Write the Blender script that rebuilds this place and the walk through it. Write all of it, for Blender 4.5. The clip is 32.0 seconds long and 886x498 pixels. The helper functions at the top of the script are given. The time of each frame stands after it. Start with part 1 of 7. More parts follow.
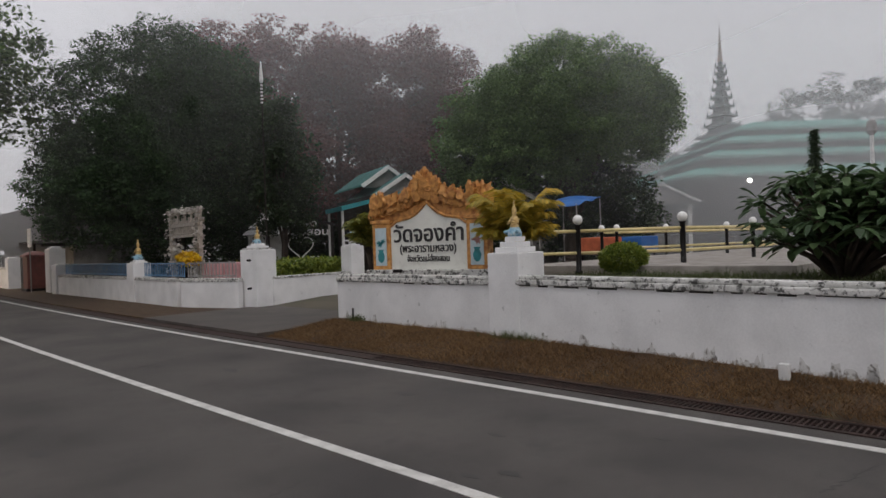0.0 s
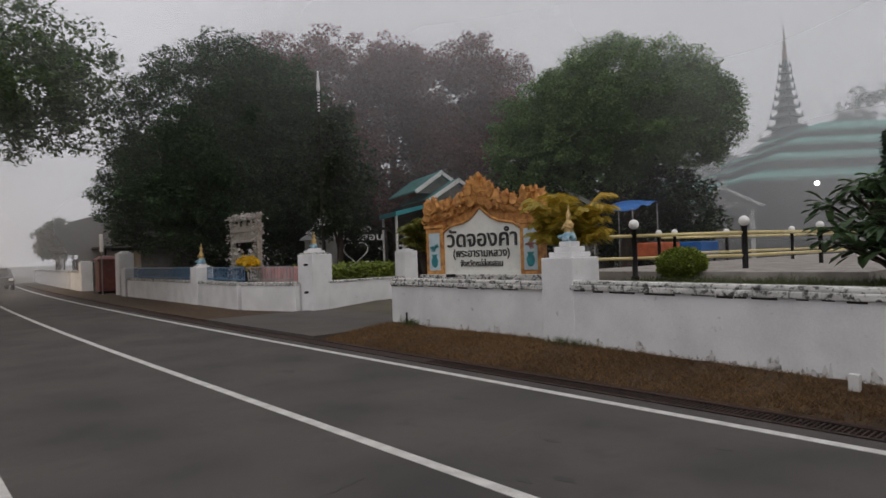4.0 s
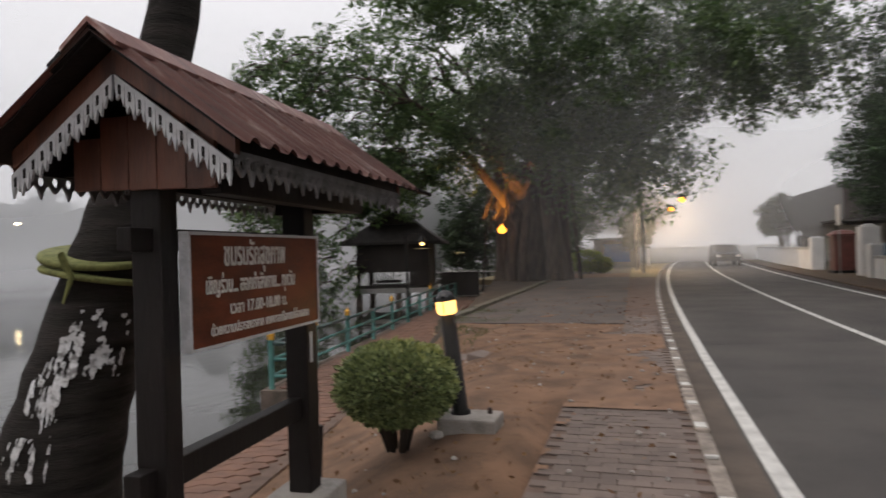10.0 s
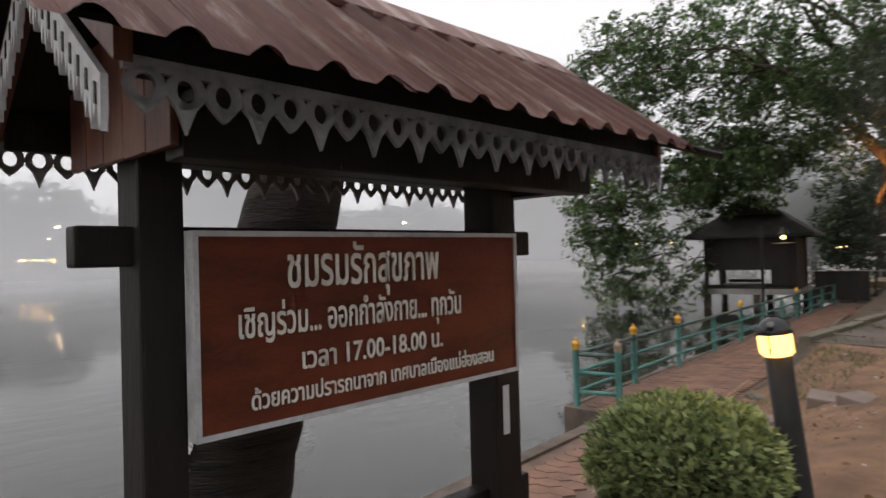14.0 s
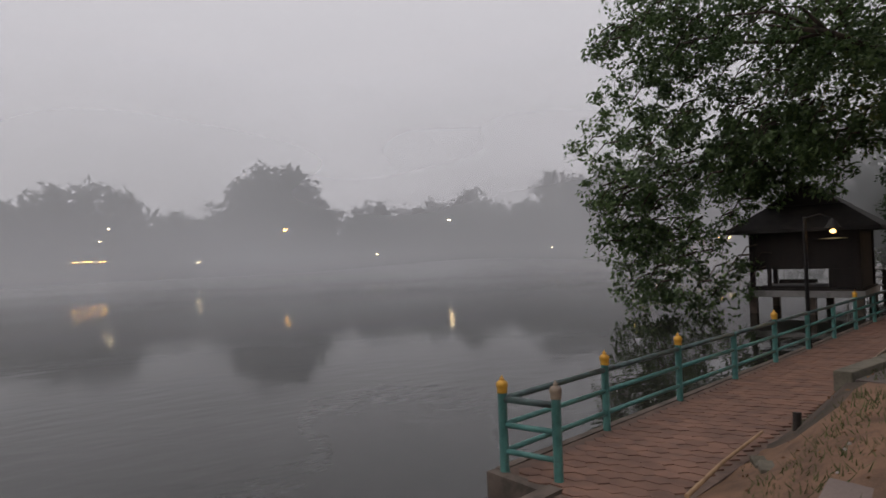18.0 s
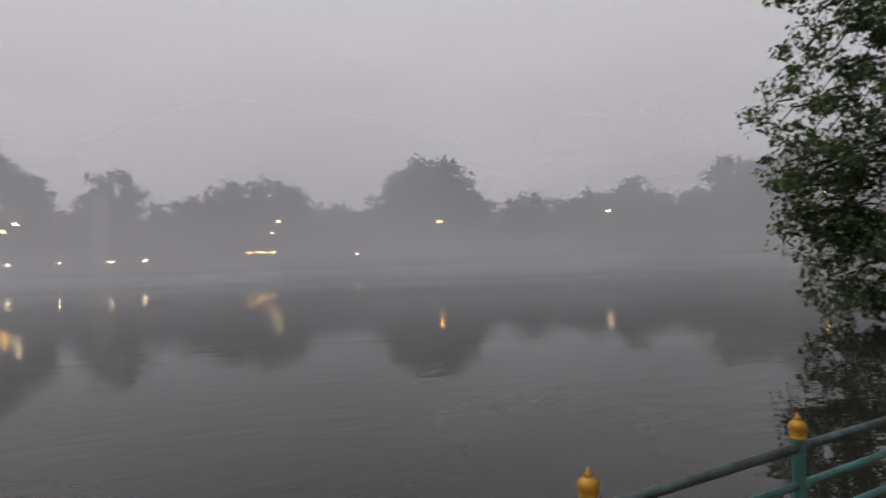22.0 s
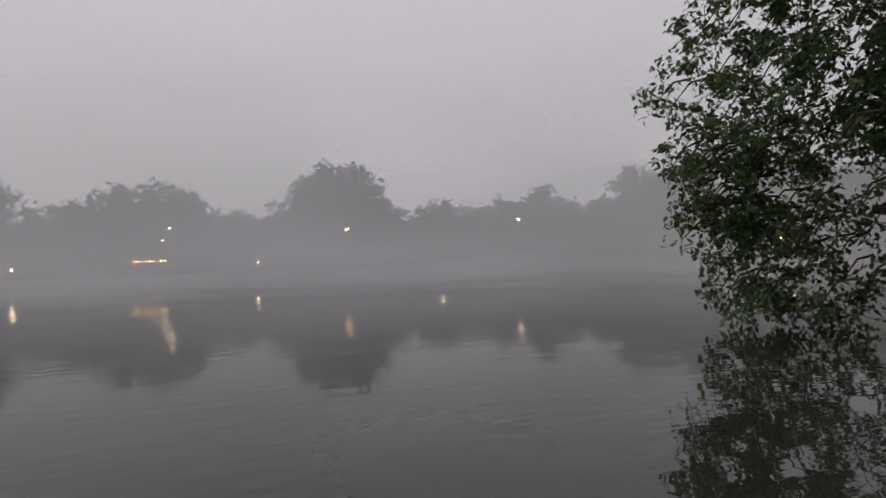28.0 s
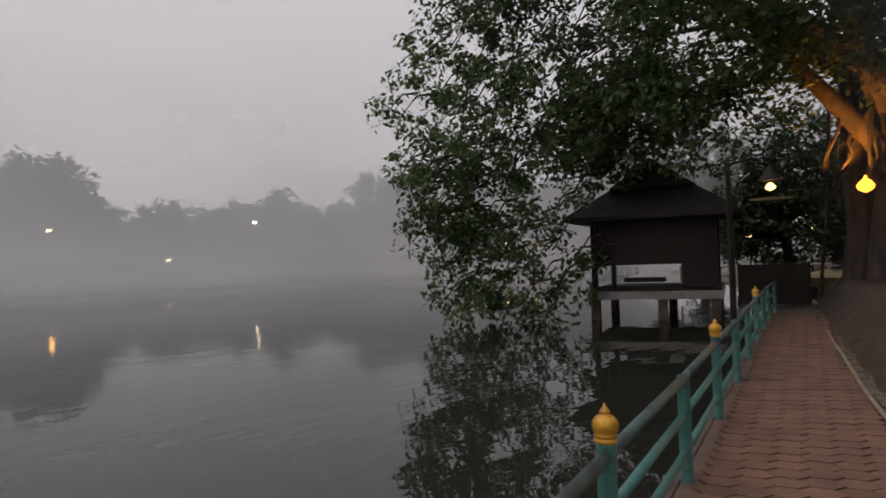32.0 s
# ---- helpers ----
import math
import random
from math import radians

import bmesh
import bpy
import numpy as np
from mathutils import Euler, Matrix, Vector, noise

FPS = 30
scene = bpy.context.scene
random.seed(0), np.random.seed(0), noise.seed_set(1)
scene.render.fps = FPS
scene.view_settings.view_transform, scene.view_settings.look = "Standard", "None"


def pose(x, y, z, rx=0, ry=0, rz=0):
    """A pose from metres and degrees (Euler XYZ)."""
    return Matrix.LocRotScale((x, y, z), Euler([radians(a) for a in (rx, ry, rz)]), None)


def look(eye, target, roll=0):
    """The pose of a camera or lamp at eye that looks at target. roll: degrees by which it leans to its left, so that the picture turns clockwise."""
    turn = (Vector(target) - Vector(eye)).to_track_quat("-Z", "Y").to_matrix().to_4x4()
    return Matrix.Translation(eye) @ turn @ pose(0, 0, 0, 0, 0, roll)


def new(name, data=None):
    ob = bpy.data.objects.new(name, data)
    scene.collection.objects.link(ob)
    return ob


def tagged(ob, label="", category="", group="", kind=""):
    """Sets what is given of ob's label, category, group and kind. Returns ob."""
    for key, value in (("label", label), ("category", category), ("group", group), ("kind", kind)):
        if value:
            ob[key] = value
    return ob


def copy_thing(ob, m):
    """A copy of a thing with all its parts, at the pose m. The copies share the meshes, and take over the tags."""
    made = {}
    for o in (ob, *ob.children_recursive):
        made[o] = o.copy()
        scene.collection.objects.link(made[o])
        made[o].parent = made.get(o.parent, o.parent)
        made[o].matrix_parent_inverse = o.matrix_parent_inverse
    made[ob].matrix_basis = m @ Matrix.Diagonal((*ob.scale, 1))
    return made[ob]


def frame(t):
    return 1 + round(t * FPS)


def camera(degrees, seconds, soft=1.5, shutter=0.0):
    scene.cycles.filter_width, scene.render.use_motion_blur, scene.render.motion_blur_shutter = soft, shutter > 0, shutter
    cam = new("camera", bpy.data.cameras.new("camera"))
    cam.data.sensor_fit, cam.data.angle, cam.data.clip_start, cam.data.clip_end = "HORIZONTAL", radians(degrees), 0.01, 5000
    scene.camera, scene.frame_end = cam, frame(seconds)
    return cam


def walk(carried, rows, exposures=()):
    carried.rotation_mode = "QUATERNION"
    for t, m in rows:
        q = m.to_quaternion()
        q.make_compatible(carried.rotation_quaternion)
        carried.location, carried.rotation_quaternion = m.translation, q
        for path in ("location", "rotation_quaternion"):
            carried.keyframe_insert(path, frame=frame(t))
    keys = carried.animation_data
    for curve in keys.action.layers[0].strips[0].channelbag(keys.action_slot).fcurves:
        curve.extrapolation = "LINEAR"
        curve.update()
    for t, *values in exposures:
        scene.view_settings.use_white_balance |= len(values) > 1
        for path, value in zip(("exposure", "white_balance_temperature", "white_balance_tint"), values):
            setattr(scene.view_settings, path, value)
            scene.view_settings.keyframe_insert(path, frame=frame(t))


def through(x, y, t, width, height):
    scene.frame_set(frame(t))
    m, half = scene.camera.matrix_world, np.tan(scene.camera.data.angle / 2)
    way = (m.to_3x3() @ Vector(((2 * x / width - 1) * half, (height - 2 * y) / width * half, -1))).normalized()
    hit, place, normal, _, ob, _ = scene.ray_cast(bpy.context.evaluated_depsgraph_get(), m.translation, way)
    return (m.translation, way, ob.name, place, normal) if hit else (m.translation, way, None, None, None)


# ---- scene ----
cam = camera(69.3, 32.0, shutter=0.5)
PATH = [
    (0, (0.211, 0.994, 1.671), (1.649, 2.384, 1.659), -1.9),
    (0.5, (0.23, 0.998, 1.649), (1.677, 2.378, 1.641), -1.7),
    (1, (0.229, 1.011, 1.642), (1.679, 2.388, 1.638), -1.7),
    (1.5, (0.2, 1.01, 1.634), (1.645, 2.393, 1.633), -1.8),
    (2, (0.223, 1.017, 1.653), (1.639, 2.43, 1.65), -1.8),
    (2.5, (0.222, 1.013, 1.653), (1.627, 2.437, 1.656), -1.9),
    (4.5, (0.119, 0.968, 1.665), (1.39, 2.513, 1.668), -1.6),
    (5, (0.065, 1.263, 1.642), (1.266, 2.862, 1.636), -1.4),
    (5.5, (0.067, 1.495, 1.604), (1.136, 3.185, 1.601), -1.5),
    (6, (0.106, 1.763, 1.615), (1.052, 3.525, 1.61), -1.5),
    (6.5, (0.084, 2.073, 1.611), (0.992, 3.855, 1.605), -1.3),
    (7, (0.031, 2.349, 1.607), (0.893, 4.154, 1.609), -1.3),
    (7.5, (0.012, 2.663, 1.587), (0.709, 4.538, 1.586), -1.3),
    (8, (0.018, 2.995, 1.547), (0.364, 4.965, 1.553), -1.5),
    (8.5, (0.0, 3.415, 1.559), (0.184, 5.407, 1.555), -1.8),
    (9, (0.017, 3.843, 1.539), (0.021, 5.843, 1.542), -1.8),
    (9.5, (-0.013, 4.251, 1.516), (-0.332, 6.226, 1.526), -1.6),
    (10, (-0.072, 4.665, 1.522), (-0.644, 6.581, 1.534), -1.7),
    (10.5, (-0.14, 5.022, 1.542), (-1.004, 6.826, 1.561), -1.4),
    (11, (-0.223, 5.339, 1.568), (-1.24, 7.06, 1.587), -0.9),
    (11.5, (-0.219, 5.536, 1.574), (-1.26, 7.244, 1.605), -1.0),
    (12, (-0.151, 5.587, 1.585), (-1.35, 7.187, 1.632), -1.1),
    (12.5, (-0.13, 5.642, 1.615), (-1.36, 7.219, 1.655), -1.2),
    (13, (-0.172, 5.83, 1.582), (-1.441, 7.376, 1.602), -1.2),
    (13.5, (-0.24, 6.056, 1.578), (-1.576, 7.545, 1.597), -1.4),
    (15.5, (-0.531, 7.138, 1.508), (-2.31, 8.052, 1.536), -1.6),
    (16, (-0.617, 7.509, 1.552), (-2.393, 8.43, 1.578), -1.5),
    (16.5, (-0.717, 7.954, 1.597), (-2.456, 8.94, 1.616), -1.8),
    (17, (-0.771, 8.488, 1.597), (-2.5, 9.493, 1.618), -2.0),
    (17.5, (-0.85, 8.996, 1.591), (-2.494, 10.134, 1.611), -2.0),
    (18, (-0.913, 9.397, 1.613), (-2.497, 10.618, 1.634), -2.1),
    (18.5, (-0.958, 9.775, 1.661), (-2.518, 11.028, 1.681), -2.1),
    (19, (-1.108, 10.036, 1.643), (-2.665, 11.292, 1.648), -1.8),
    (19.5, (-1.378, 10.39, 1.653), (-3.02, 11.531, 1.663), -1.6),
    (20, (-1.68, 10.688, 1.683), (-3.495, 11.528, 1.7), -1.7),
    (20.5, (-1.903, 10.892, 1.659), (-3.798, 11.533, 1.672), -1.6),
    (21, (-2.108, 11.146, 1.605), (-4.006, 11.777, 1.621), -1.5),
    (21.5, (-2.41, 11.432, 1.599), (-4.305, 12.072, 1.612), -1.4),
    (22, (-2.863, 11.762, 1.561), (-4.699, 12.556, 1.575), -1.7),
    (22.5, (-3.185, 12.125, 1.511), (-4.964, 13.039, 1.526), -1.8),
    (23, (-3.477, 12.474, 1.432), (-5.253, 13.394, 1.441), -2.1),
    (23.5, (-3.737, 12.796, 1.3), (-5.506, 13.729, 1.309), -2.0),
    (24, (-4.032, 13.134, 1.176), (-5.794, 14.081, 1.184), -2.1),
    (24.5, (-4.358, 13.506, 1.097), (-6.08, 14.524, 1.106), -2.1),
    (25, (-4.657, 13.877, 1.059), (-6.37, 14.909, 1.07), -2.2),
    (25.5, (-4.827, 14.226, 1.059), (-6.553, 15.237, 1.087), -2.0),
    (27.5, (-5.088, 14.632, 1.092), (-6.82, 15.631, 1.138), -1.8),
    (28, (-5.069, 14.685, 1.084), (-6.789, 15.704, 1.126), -1.8),
    (28.5, (-5.055, 14.692, 1.085), (-6.715, 15.806, 1.128), -1.9),
    (29, (-5.107, 14.74, 1.097), (-6.701, 15.947, 1.134), -2.0),
    (29.5, (-5.063, 14.781, 1.114), (-6.59, 16.072, 1.148), -2.3),
    (30, (-5.106, 14.799, 1.111), (-6.573, 16.158, 1.142), -2.3),
    (30.5, (-5.124, 14.87, 1.096), (-6.529, 16.293, 1.127), -2.3),
    (31, (-5.105, 14.884, 1.09), (-6.451, 16.363, 1.118), -2.2),
    (31.5, (-5.136, 14.925, 1.083), (-6.397, 16.478, 1.11), -2.4),
    (32, (-5.071, 14.944, 1.073), (-6.258, 16.553, 1.101), -2.1),
]
EXPOSURE = [(0, .36, 6650, 13), (2.5, .31, 6650, 13), (4.5, .24, 6700, 13), (6.5, .33, 6750, 13), (8, .7, 6800, 13), (9.5, .74, 6800, 13), (11, .78, 6800, 13), (12.5, 1.0, 6750, 12), (13.5, 1.02, 6800, 12), (15.5, 1.1, 6850, 13), (16, 1.05, 6850, 14), (17, .27, 6720, 16), (18, .2, 6740, 16), (20, .12, 6740, 16), (24, .12, 6770, 17), (29, .13, 6820, 17), (32, .2, 6900, 17)]
walk(cam, [(t, look(eye, target, roll)) for t, eye, target, roll in PATH], EXPOSURE)

# ---- place ----
# ---- world, sun, exposure ----
world = bpy.data.worlds.new("foggy_dawn")
scene.world = world
world.use_nodes = True
wn, wl = world.node_tree.nodes, world.node_tree.links
wn.clear()
sky = wn.new("ShaderNodeTexSky")
sky.sky_type, sky.sun_disc = "NISHITA", False
sky.sun_elevation, sky.sun_rotation = radians(14), radians(200)
sky.dust_density = 4.0
dim = wn.new("ShaderNodeMix")
dim.data_type = "RGBA"
dim.inputs[0].default_value = 0.94
scale_sky = wn.new("ShaderNodeVectorMath")
scale_sky.operation = "SCALE"
scale_sky.inputs[3].default_value = 0.1
wl.new(sky.outputs[0], scale_sky.inputs[0])
wl.new(scale_sky.outputs[0], dim.inputs[6])
dim.inputs[7].default_value = (0.585, 0.60, 0.635, 1)      # the fog layer over the town
back = wn.new("ShaderNodeBackground")
back.inputs[1].default_value = 1.0
wo = wn.new("ShaderNodeOutputWorld")
wl.new(dim.outputs[2], back.inputs[0])
wl.new(back.outputs[0], wo.inputs[0])

sun = new("sun", bpy.data.lights.new("sun", "SUN"))
sun.data.energy, sun.data.angle, sun.data.color = 0.5, radians(40), (1.0, 0.95, 0.9)
sun.matrix_world = look((0, 0, 30), (8, 12, 0))


# ---- materials ----
def shader(name):
    m = bpy.data.materials.new(name)
    m.use_nodes = True
    m.node_tree.nodes.clear()
    return m, m.node_tree.nodes, m.node_tree.links


def mat(name, base, dark=None, rough=0.8, metal=0.0, scale=6.0, fine=60.0, mixed=0.5, bump=0.15, spots=0.0, spot=(0.05, 0.05, 0.045),
        spot_scale=3.0, stretch=(1, 1, 1), rand=0.0, spec=0.5, emit=None, power=0.0, edge=(0.52, 0.66)):
    """A surface with broad stains, fine grain, dark spots and relief, in object-free world coordinates."""
    m, n, l = shader(name)
    out, p = n.new("ShaderNodeOutputMaterial"), n.new("ShaderNodeBsdfPrincipled")
    l.new(p.outputs[0], out.inputs[0])
    geo, mp = n.new("ShaderNodeNewGeometry"), n.new("ShaderNodeMapping")
    mp.inputs[3].default_value = stretch
    l.new(geo.outputs["Position"], mp.inputs[0])
    big, small = n.new("ShaderNodeTexNoise"), n.new("ShaderNodeTexNoise")
    big.inputs["Scale"].default_value, big.inputs["Detail"].default_value = scale, 5
    small.inputs["Scale"].default_value, small.inputs["Detail"].default_value = fine, 3
    l.new(mp.outputs[0], big.inputs[0])
    l.new(mp.outputs[0], small.inputs[0])
    dark = dark or tuple(c * 0.6 for c in base)
    mix = n.new("ShaderNodeMix")
    mix.data_type = "RGBA"
    mix.inputs[6].default_value, mix.inputs[7].default_value = (*dark, 1), (*base, 1)
    ramp = n.new("ShaderNodeMapRange")
    ramp.inputs[1].default_value, ramp.inputs[2].default_value = 0.5 - mixed * 0.4, 0.5 + mixed * 0.25
    add = n.new("ShaderNodeMath")
    add.operation = "MULTIPLY_ADD"
    add.inputs[1].default_value = 0.35
    l.new(small.outputs[0], add.inputs[0])
    sub = n.new("ShaderNodeMath")
    sub.operation = "SUBTRACT"
    sub.inputs[1].default_value = 0.175
    l.new(big.outputs[0], sub.inputs[0])
    l.new(sub.outputs[0], add.inputs[2])
    l.new(add.outputs[0], ramp.inputs[0])
    l.new(ramp.outputs[0], mix.inputs[0])
    colour = mix.outputs[2]
    if rand:
        info, hsv, rr = n.new("ShaderNodeObjectInfo"), n.new("ShaderNodeHueSaturation"), n.new("ShaderNodeMapRange")
        rr.inputs[3].default_value, rr.inputs[4].default_value = 1 - rand, 1 + rand
        l.new(info.outputs["Random"], rr.inputs[0])
        l.new(rr.outputs[0], hsv.inputs["Value"])
        l.new(colour, hsv.inputs["Color"])
        colour = hsv.outputs[0]
    if spots:
        sp, sr, sm = n.new("ShaderNodeTexNoise"), n.new("ShaderNodeMapRange"), n.new("ShaderNodeMix")
        sm.data_type = "RGBA"
        sp.inputs["Scale"].default_value, sp.inputs["Detail"].default_value, sp.inputs["Roughness"].default_value = spot_scale, 8, 0.7
        l.new(mp.outputs[0], sp.inputs[0])
        sr.inputs[1].default_value, sr.inputs[2].default_value, sr.inputs[4].default_value = edge[0], edge[1], spots
        l.new(sp.outputs[0], sr.inputs[0])
        l.new(sr.outputs[0], sm.inputs[0])
        l.new(colour, sm.inputs[6])
        sm.inputs[7].default_value = (*spot, 1)
        colour = sm.outputs[2]
    l.new(colour, p.inputs["Base Color"])
    p.inputs["Roughness"].default_value, p.inputs["Metallic"].default_value = rough, metal
    p.inputs["Specular IOR Level"].default_value = spec
    if bump:
        b = n.new("ShaderNodeBump")
        b.inputs["Strength"].default_value, b.inputs["Distance"].default_value = bump, 0.02
        l.new(add.outputs[0], b.inputs["Height"])
        l.new(b.outputs[0], p.inputs["Normal"])
    if emit:
        p.inputs["Emission Color"].default_value, p.inputs["Emission Strength"].default_value = (*emit, 1), power
    return m


def leaf_mat(name, base, tip, rough=0.55, through=0.3):
    """Leaves: hue and value change from leaf to leaf, with some light let through."""
    m, n, l = shader(name)
    out, p, t, mx = n.new("ShaderNodeOutputMaterial"), n.new("ShaderNodeBsdfPrincipled"), n.new("ShaderNodeBsdfTranslucent"), n.new("ShaderNodeMixShader")
    geo, ramp = n.new("ShaderNodeNewGeometry"), n.new("ShaderNodeMix")
    ramp.data_type = "RGBA"
    ramp.inputs[6].default_value, ramp.inputs[7].default_value = (*base, 1), (*tip, 1)
    ns = n.new("ShaderNodeTexNoise")
    ns.inputs["Scale"].default_value = 0.7
    l.new(geo.outputs["Position"], ns.inputs[0])
    ad = n.new("ShaderNodeMath")
    ad.operation = "MULTIPLY"
    l.new(geo.outputs["Random Per Island"], ad.inputs[0])
    l.new(ns.outputs[0], ad.inputs[1])
    mr = n.new("ShaderNodeMapRange")
    mr.inputs[2].default_value = 0.6
    l.new(ad.outputs[0], mr.inputs[0])
    l.new(mr.outputs[0], ramp.inputs[0])
    l.new(ramp.outputs[2], p.inputs["Base Color"])
    l.new(ramp.outputs[2], t.inputs[0])
    p.inputs["Roughness"].default_value = rough
    mx.inputs[0].default_value = through
    l.new(p.outputs[0], mx.inputs[1])
    l.new(t.outputs[0], mx.inputs[2])
    l.new(mx.outputs[0], out.inputs[0])
    return m


def glow_mat(name, colour, power):
    m, n, l = shader(name)
    out, e = n.new("ShaderNodeOutputMaterial"), n.new("ShaderNodeEmission")
    e.inputs[0].default_value, e.inputs[1].default_value = (*colour, 1), power
    l.new(e.outputs[0], out.inputs[0])
    return m


def mist_mat(name, low, high, z0, z1, foot=-1.0, clear=None, colour=(0.93, 0.94, 0.96)):
    """Thin mist: its density falls from low at height z0 to high at z1, in drifting patches."""
    m, n, l = shader(name)
    out, mx, tr, df, tl, half = (n.new("ShaderNodeOutputMaterial"), n.new("ShaderNodeMixShader"), n.new("ShaderNodeBsdfTransparent"),
                                 n.new("ShaderNodeBsdfDiffuse"), n.new("ShaderNodeBsdfTranslucent"), n.new("ShaderNodeMixShader"))
    df.inputs[0].default_value = tl.inputs[0].default_value = (*colour, 1)
    half.inputs[0].default_value = 0.5
    l.new(df.outputs[0], half.inputs[1])
    l.new(tl.outputs[0], half.inputs[2])
    geo, sep, mr, ns, mul, mp = (n.new("ShaderNodeNewGeometry"), n.new("ShaderNodeSeparateXYZ"), n.new("ShaderNodeMapRange"),
                                 n.new("ShaderNodeTexNoise"), n.new("ShaderNodeMath"), n.new("ShaderNodeMapping"))
    l.new(geo.outputs["Position"], sep.inputs[0])
    l.new(geo.outputs["Position"], mp.inputs[0])
    mp.inputs[3].default_value = (0.05, 0.05, 0.16)
    l.new(mp.outputs[0], ns.inputs[0])
    ns.inputs["Scale"].default_value, ns.inputs["Detail"].default_value = 1.0, 0
    mr.interpolation_type = "SMOOTHSTEP"
    mr.inputs[1].default_value, mr.inputs[2].default_value = z0, z1
    mr.inputs[3].default_value, mr.inputs[4].default_value = low, high
    l.new(sep.outputs[2], mr.inputs[0])
    nr = n.new("ShaderNodeMapRange")
    nr.inputs[1].default_value, nr.inputs[2].default_value, nr.inputs[3].default_value, nr.inputs[4].default_value = 0.3, 0.7, 0.8, 1.2
    l.new(ns.outputs[0], nr.inputs[0])
    ft, mul0 = n.new("ShaderNodeMapRange"), n.new("ShaderNodeMath")
    ft.interpolation_type = "SMOOTHSTEP"
    ft.inputs[1].default_value, ft.inputs[2].default_value = foot, foot + 3.5
    l.new(sep.outputs[2], ft.inputs[0])
    mul0.operation = "MULTIPLY"
    l.new(mr.outputs[0], mul0.inputs[0])
    l.new(ft.outputs[0], mul0.inputs[1])
    thick = mul0.outputs[0]
    for bounds in clear or ():       # the air clears from one x towards the other
        cl, mul1 = n.new("ShaderNodeMapRange"), n.new("ShaderNodeMath")
        cl.interpolation_type = "SMOOTHSTEP"
        cl.inputs[1].default_value, cl.inputs[2].default_value = bounds
        l.new(sep.outputs[0], cl.inputs[0])
        mul1.operation = "MULTIPLY"
        l.new(thick, mul1.inputs[0])
        l.new(cl.outputs[0], mul1.inputs[1])
        thick = mul1.outputs[0]
    mul.operation, mul.use_clamp = "MULTIPLY", True
    l.new(thick, mul.inputs[0])
    l.new(nr.outputs[0], mul.inputs[1])
    l.new(mul.outputs[0], mx.inputs[0])
    l.new(tr.outputs[0], mx.inputs[1])
    l.new(half.outputs[0], mx.inputs[2])
    l.new(mx.outputs[0], out.inputs[0])
    return m


ASPHALT = mat("asphalt", (0.083, 0.074, 0.068), (0.042, 0.038, 0.036), rough=0.85, scale=0.8, fine=110, bump=0.9, spots=0.5, spot=(0.04, 0.038, 0.037), spot_scale=1.6)
LINE_PAINT = mat("road_paint", (0.62, 0.61, 0.58), (0.42, 0.41, 0.39), rough=0.7, scale=5, fine=70, spots=0.5, spot=(0.2, 0.19, 0.18), spot_scale=14, edge=(0.58, 0.7))
WHITEWASH = mat("whitewash", (0.80, 0.80, 0.80), (0.66, 0.66, 0.66), rough=0.85, scale=1.5, fine=40, bump=0.12, spots=0.75, spot=(0.16, 0.16, 0.15), spot_scale=5.5, edge=(0.63, 0.76))
COPING = mat("weathered_coping", (0.70, 0.69, 0.67), (0.40, 0.40, 0.38), rough=0.9, scale=4, fine=45, bump=0.3, spots=0.95, spot=(0.06, 0.06, 0.055), spot_scale=11, edge=(0.50, 0.57))
DRY_GRASS = mat("dry_bank", (0.085, 0.048, 0.024), (0.032, 0.021, 0.012), rough=0.95, scale=5, fine=120, bump=0.9, spots=0.5, spot=(0.06, 0.06, 0.025), spot_scale=2.5)
DIRT = mat("bare_dirt", (0.20, 0.112, 0.066), (0.09, 0.052, 0.031), rough=0.95, scale=2.2, fine=80, bump=0.7, spots=0.5, spot=(0.07, 0.045, 0.03), spot_scale=7)
PAVING = mat("worn_paving", (0.18, 0.138, 0.118), (0.11, 0.088, 0.078), rough=0.9, scale=1.1, fine=60, bump=0.4, rand=0.16, spots=0.5, spot=(0.06, 0.05, 0.045), spot_scale=2.2)
BRICK = mat("walkway_brick", (0.19, 0.102, 0.07), (0.115, 0.064, 0.047), rough=0.85, scale=3, fine=70, bump=0.4, rand=0.14, spots=0.4, spot=(0.1, 0.07, 0.06), spot_scale=5)
MORTAR = mat("mortar", (0.15, 0.10, 0.078), rough=0.95, scale=5, fine=60, bump=0.4)
STAINED = mat("stained_concrete", (0.13, 0.10, 0.08), (0.06, 0.047, 0.038), rough=0.9, scale=3, fine=60, bump=0.4, spots=0.6, spot=(0.03, 0.028, 0.02), spot_scale=4)
CONCRETE = mat("concrete", (0.36, 0.33, 0.30), (0.22, 0.2, 0.18), rough=0.9, scale=3, fine=60, bump=0.3, spots=0.5, spot=(0.1, 0.09, 0.08), spot_scale=5)
KERB = mat("kerb_paint", (0.31, 0.265, 0.225), (0.13, 0.108, 0.092), rough=0.85, scale=6, fine=50, bump=0.3, spots=0.85, spot=(0.12, 0.1, 0.085), spot_scale=4, rand=0.2)
RUST = mat("rusty_iron", (0.048, 0.027, 0.022), (0.022, 0.015, 0.013), rough=0.8, metal=0.3, scale=8, fine=70, bump=0.4)
SOIL = mat("ground_soil", (0.10, 0.085, 0.06), (0.055, 0.055, 0.035), rough=0.95, scale=0.6, fine=20, bump=0.5)
GREEN_PAINT = mat("green_paint", (0.075, 0.235, 0.21), (0.04, 0.13, 0.12), rough=0.45, scale=9, fine=80, bump=0.15, spots=0.5, spot=(0.05, 0.06, 0.05), spot_scale=9)
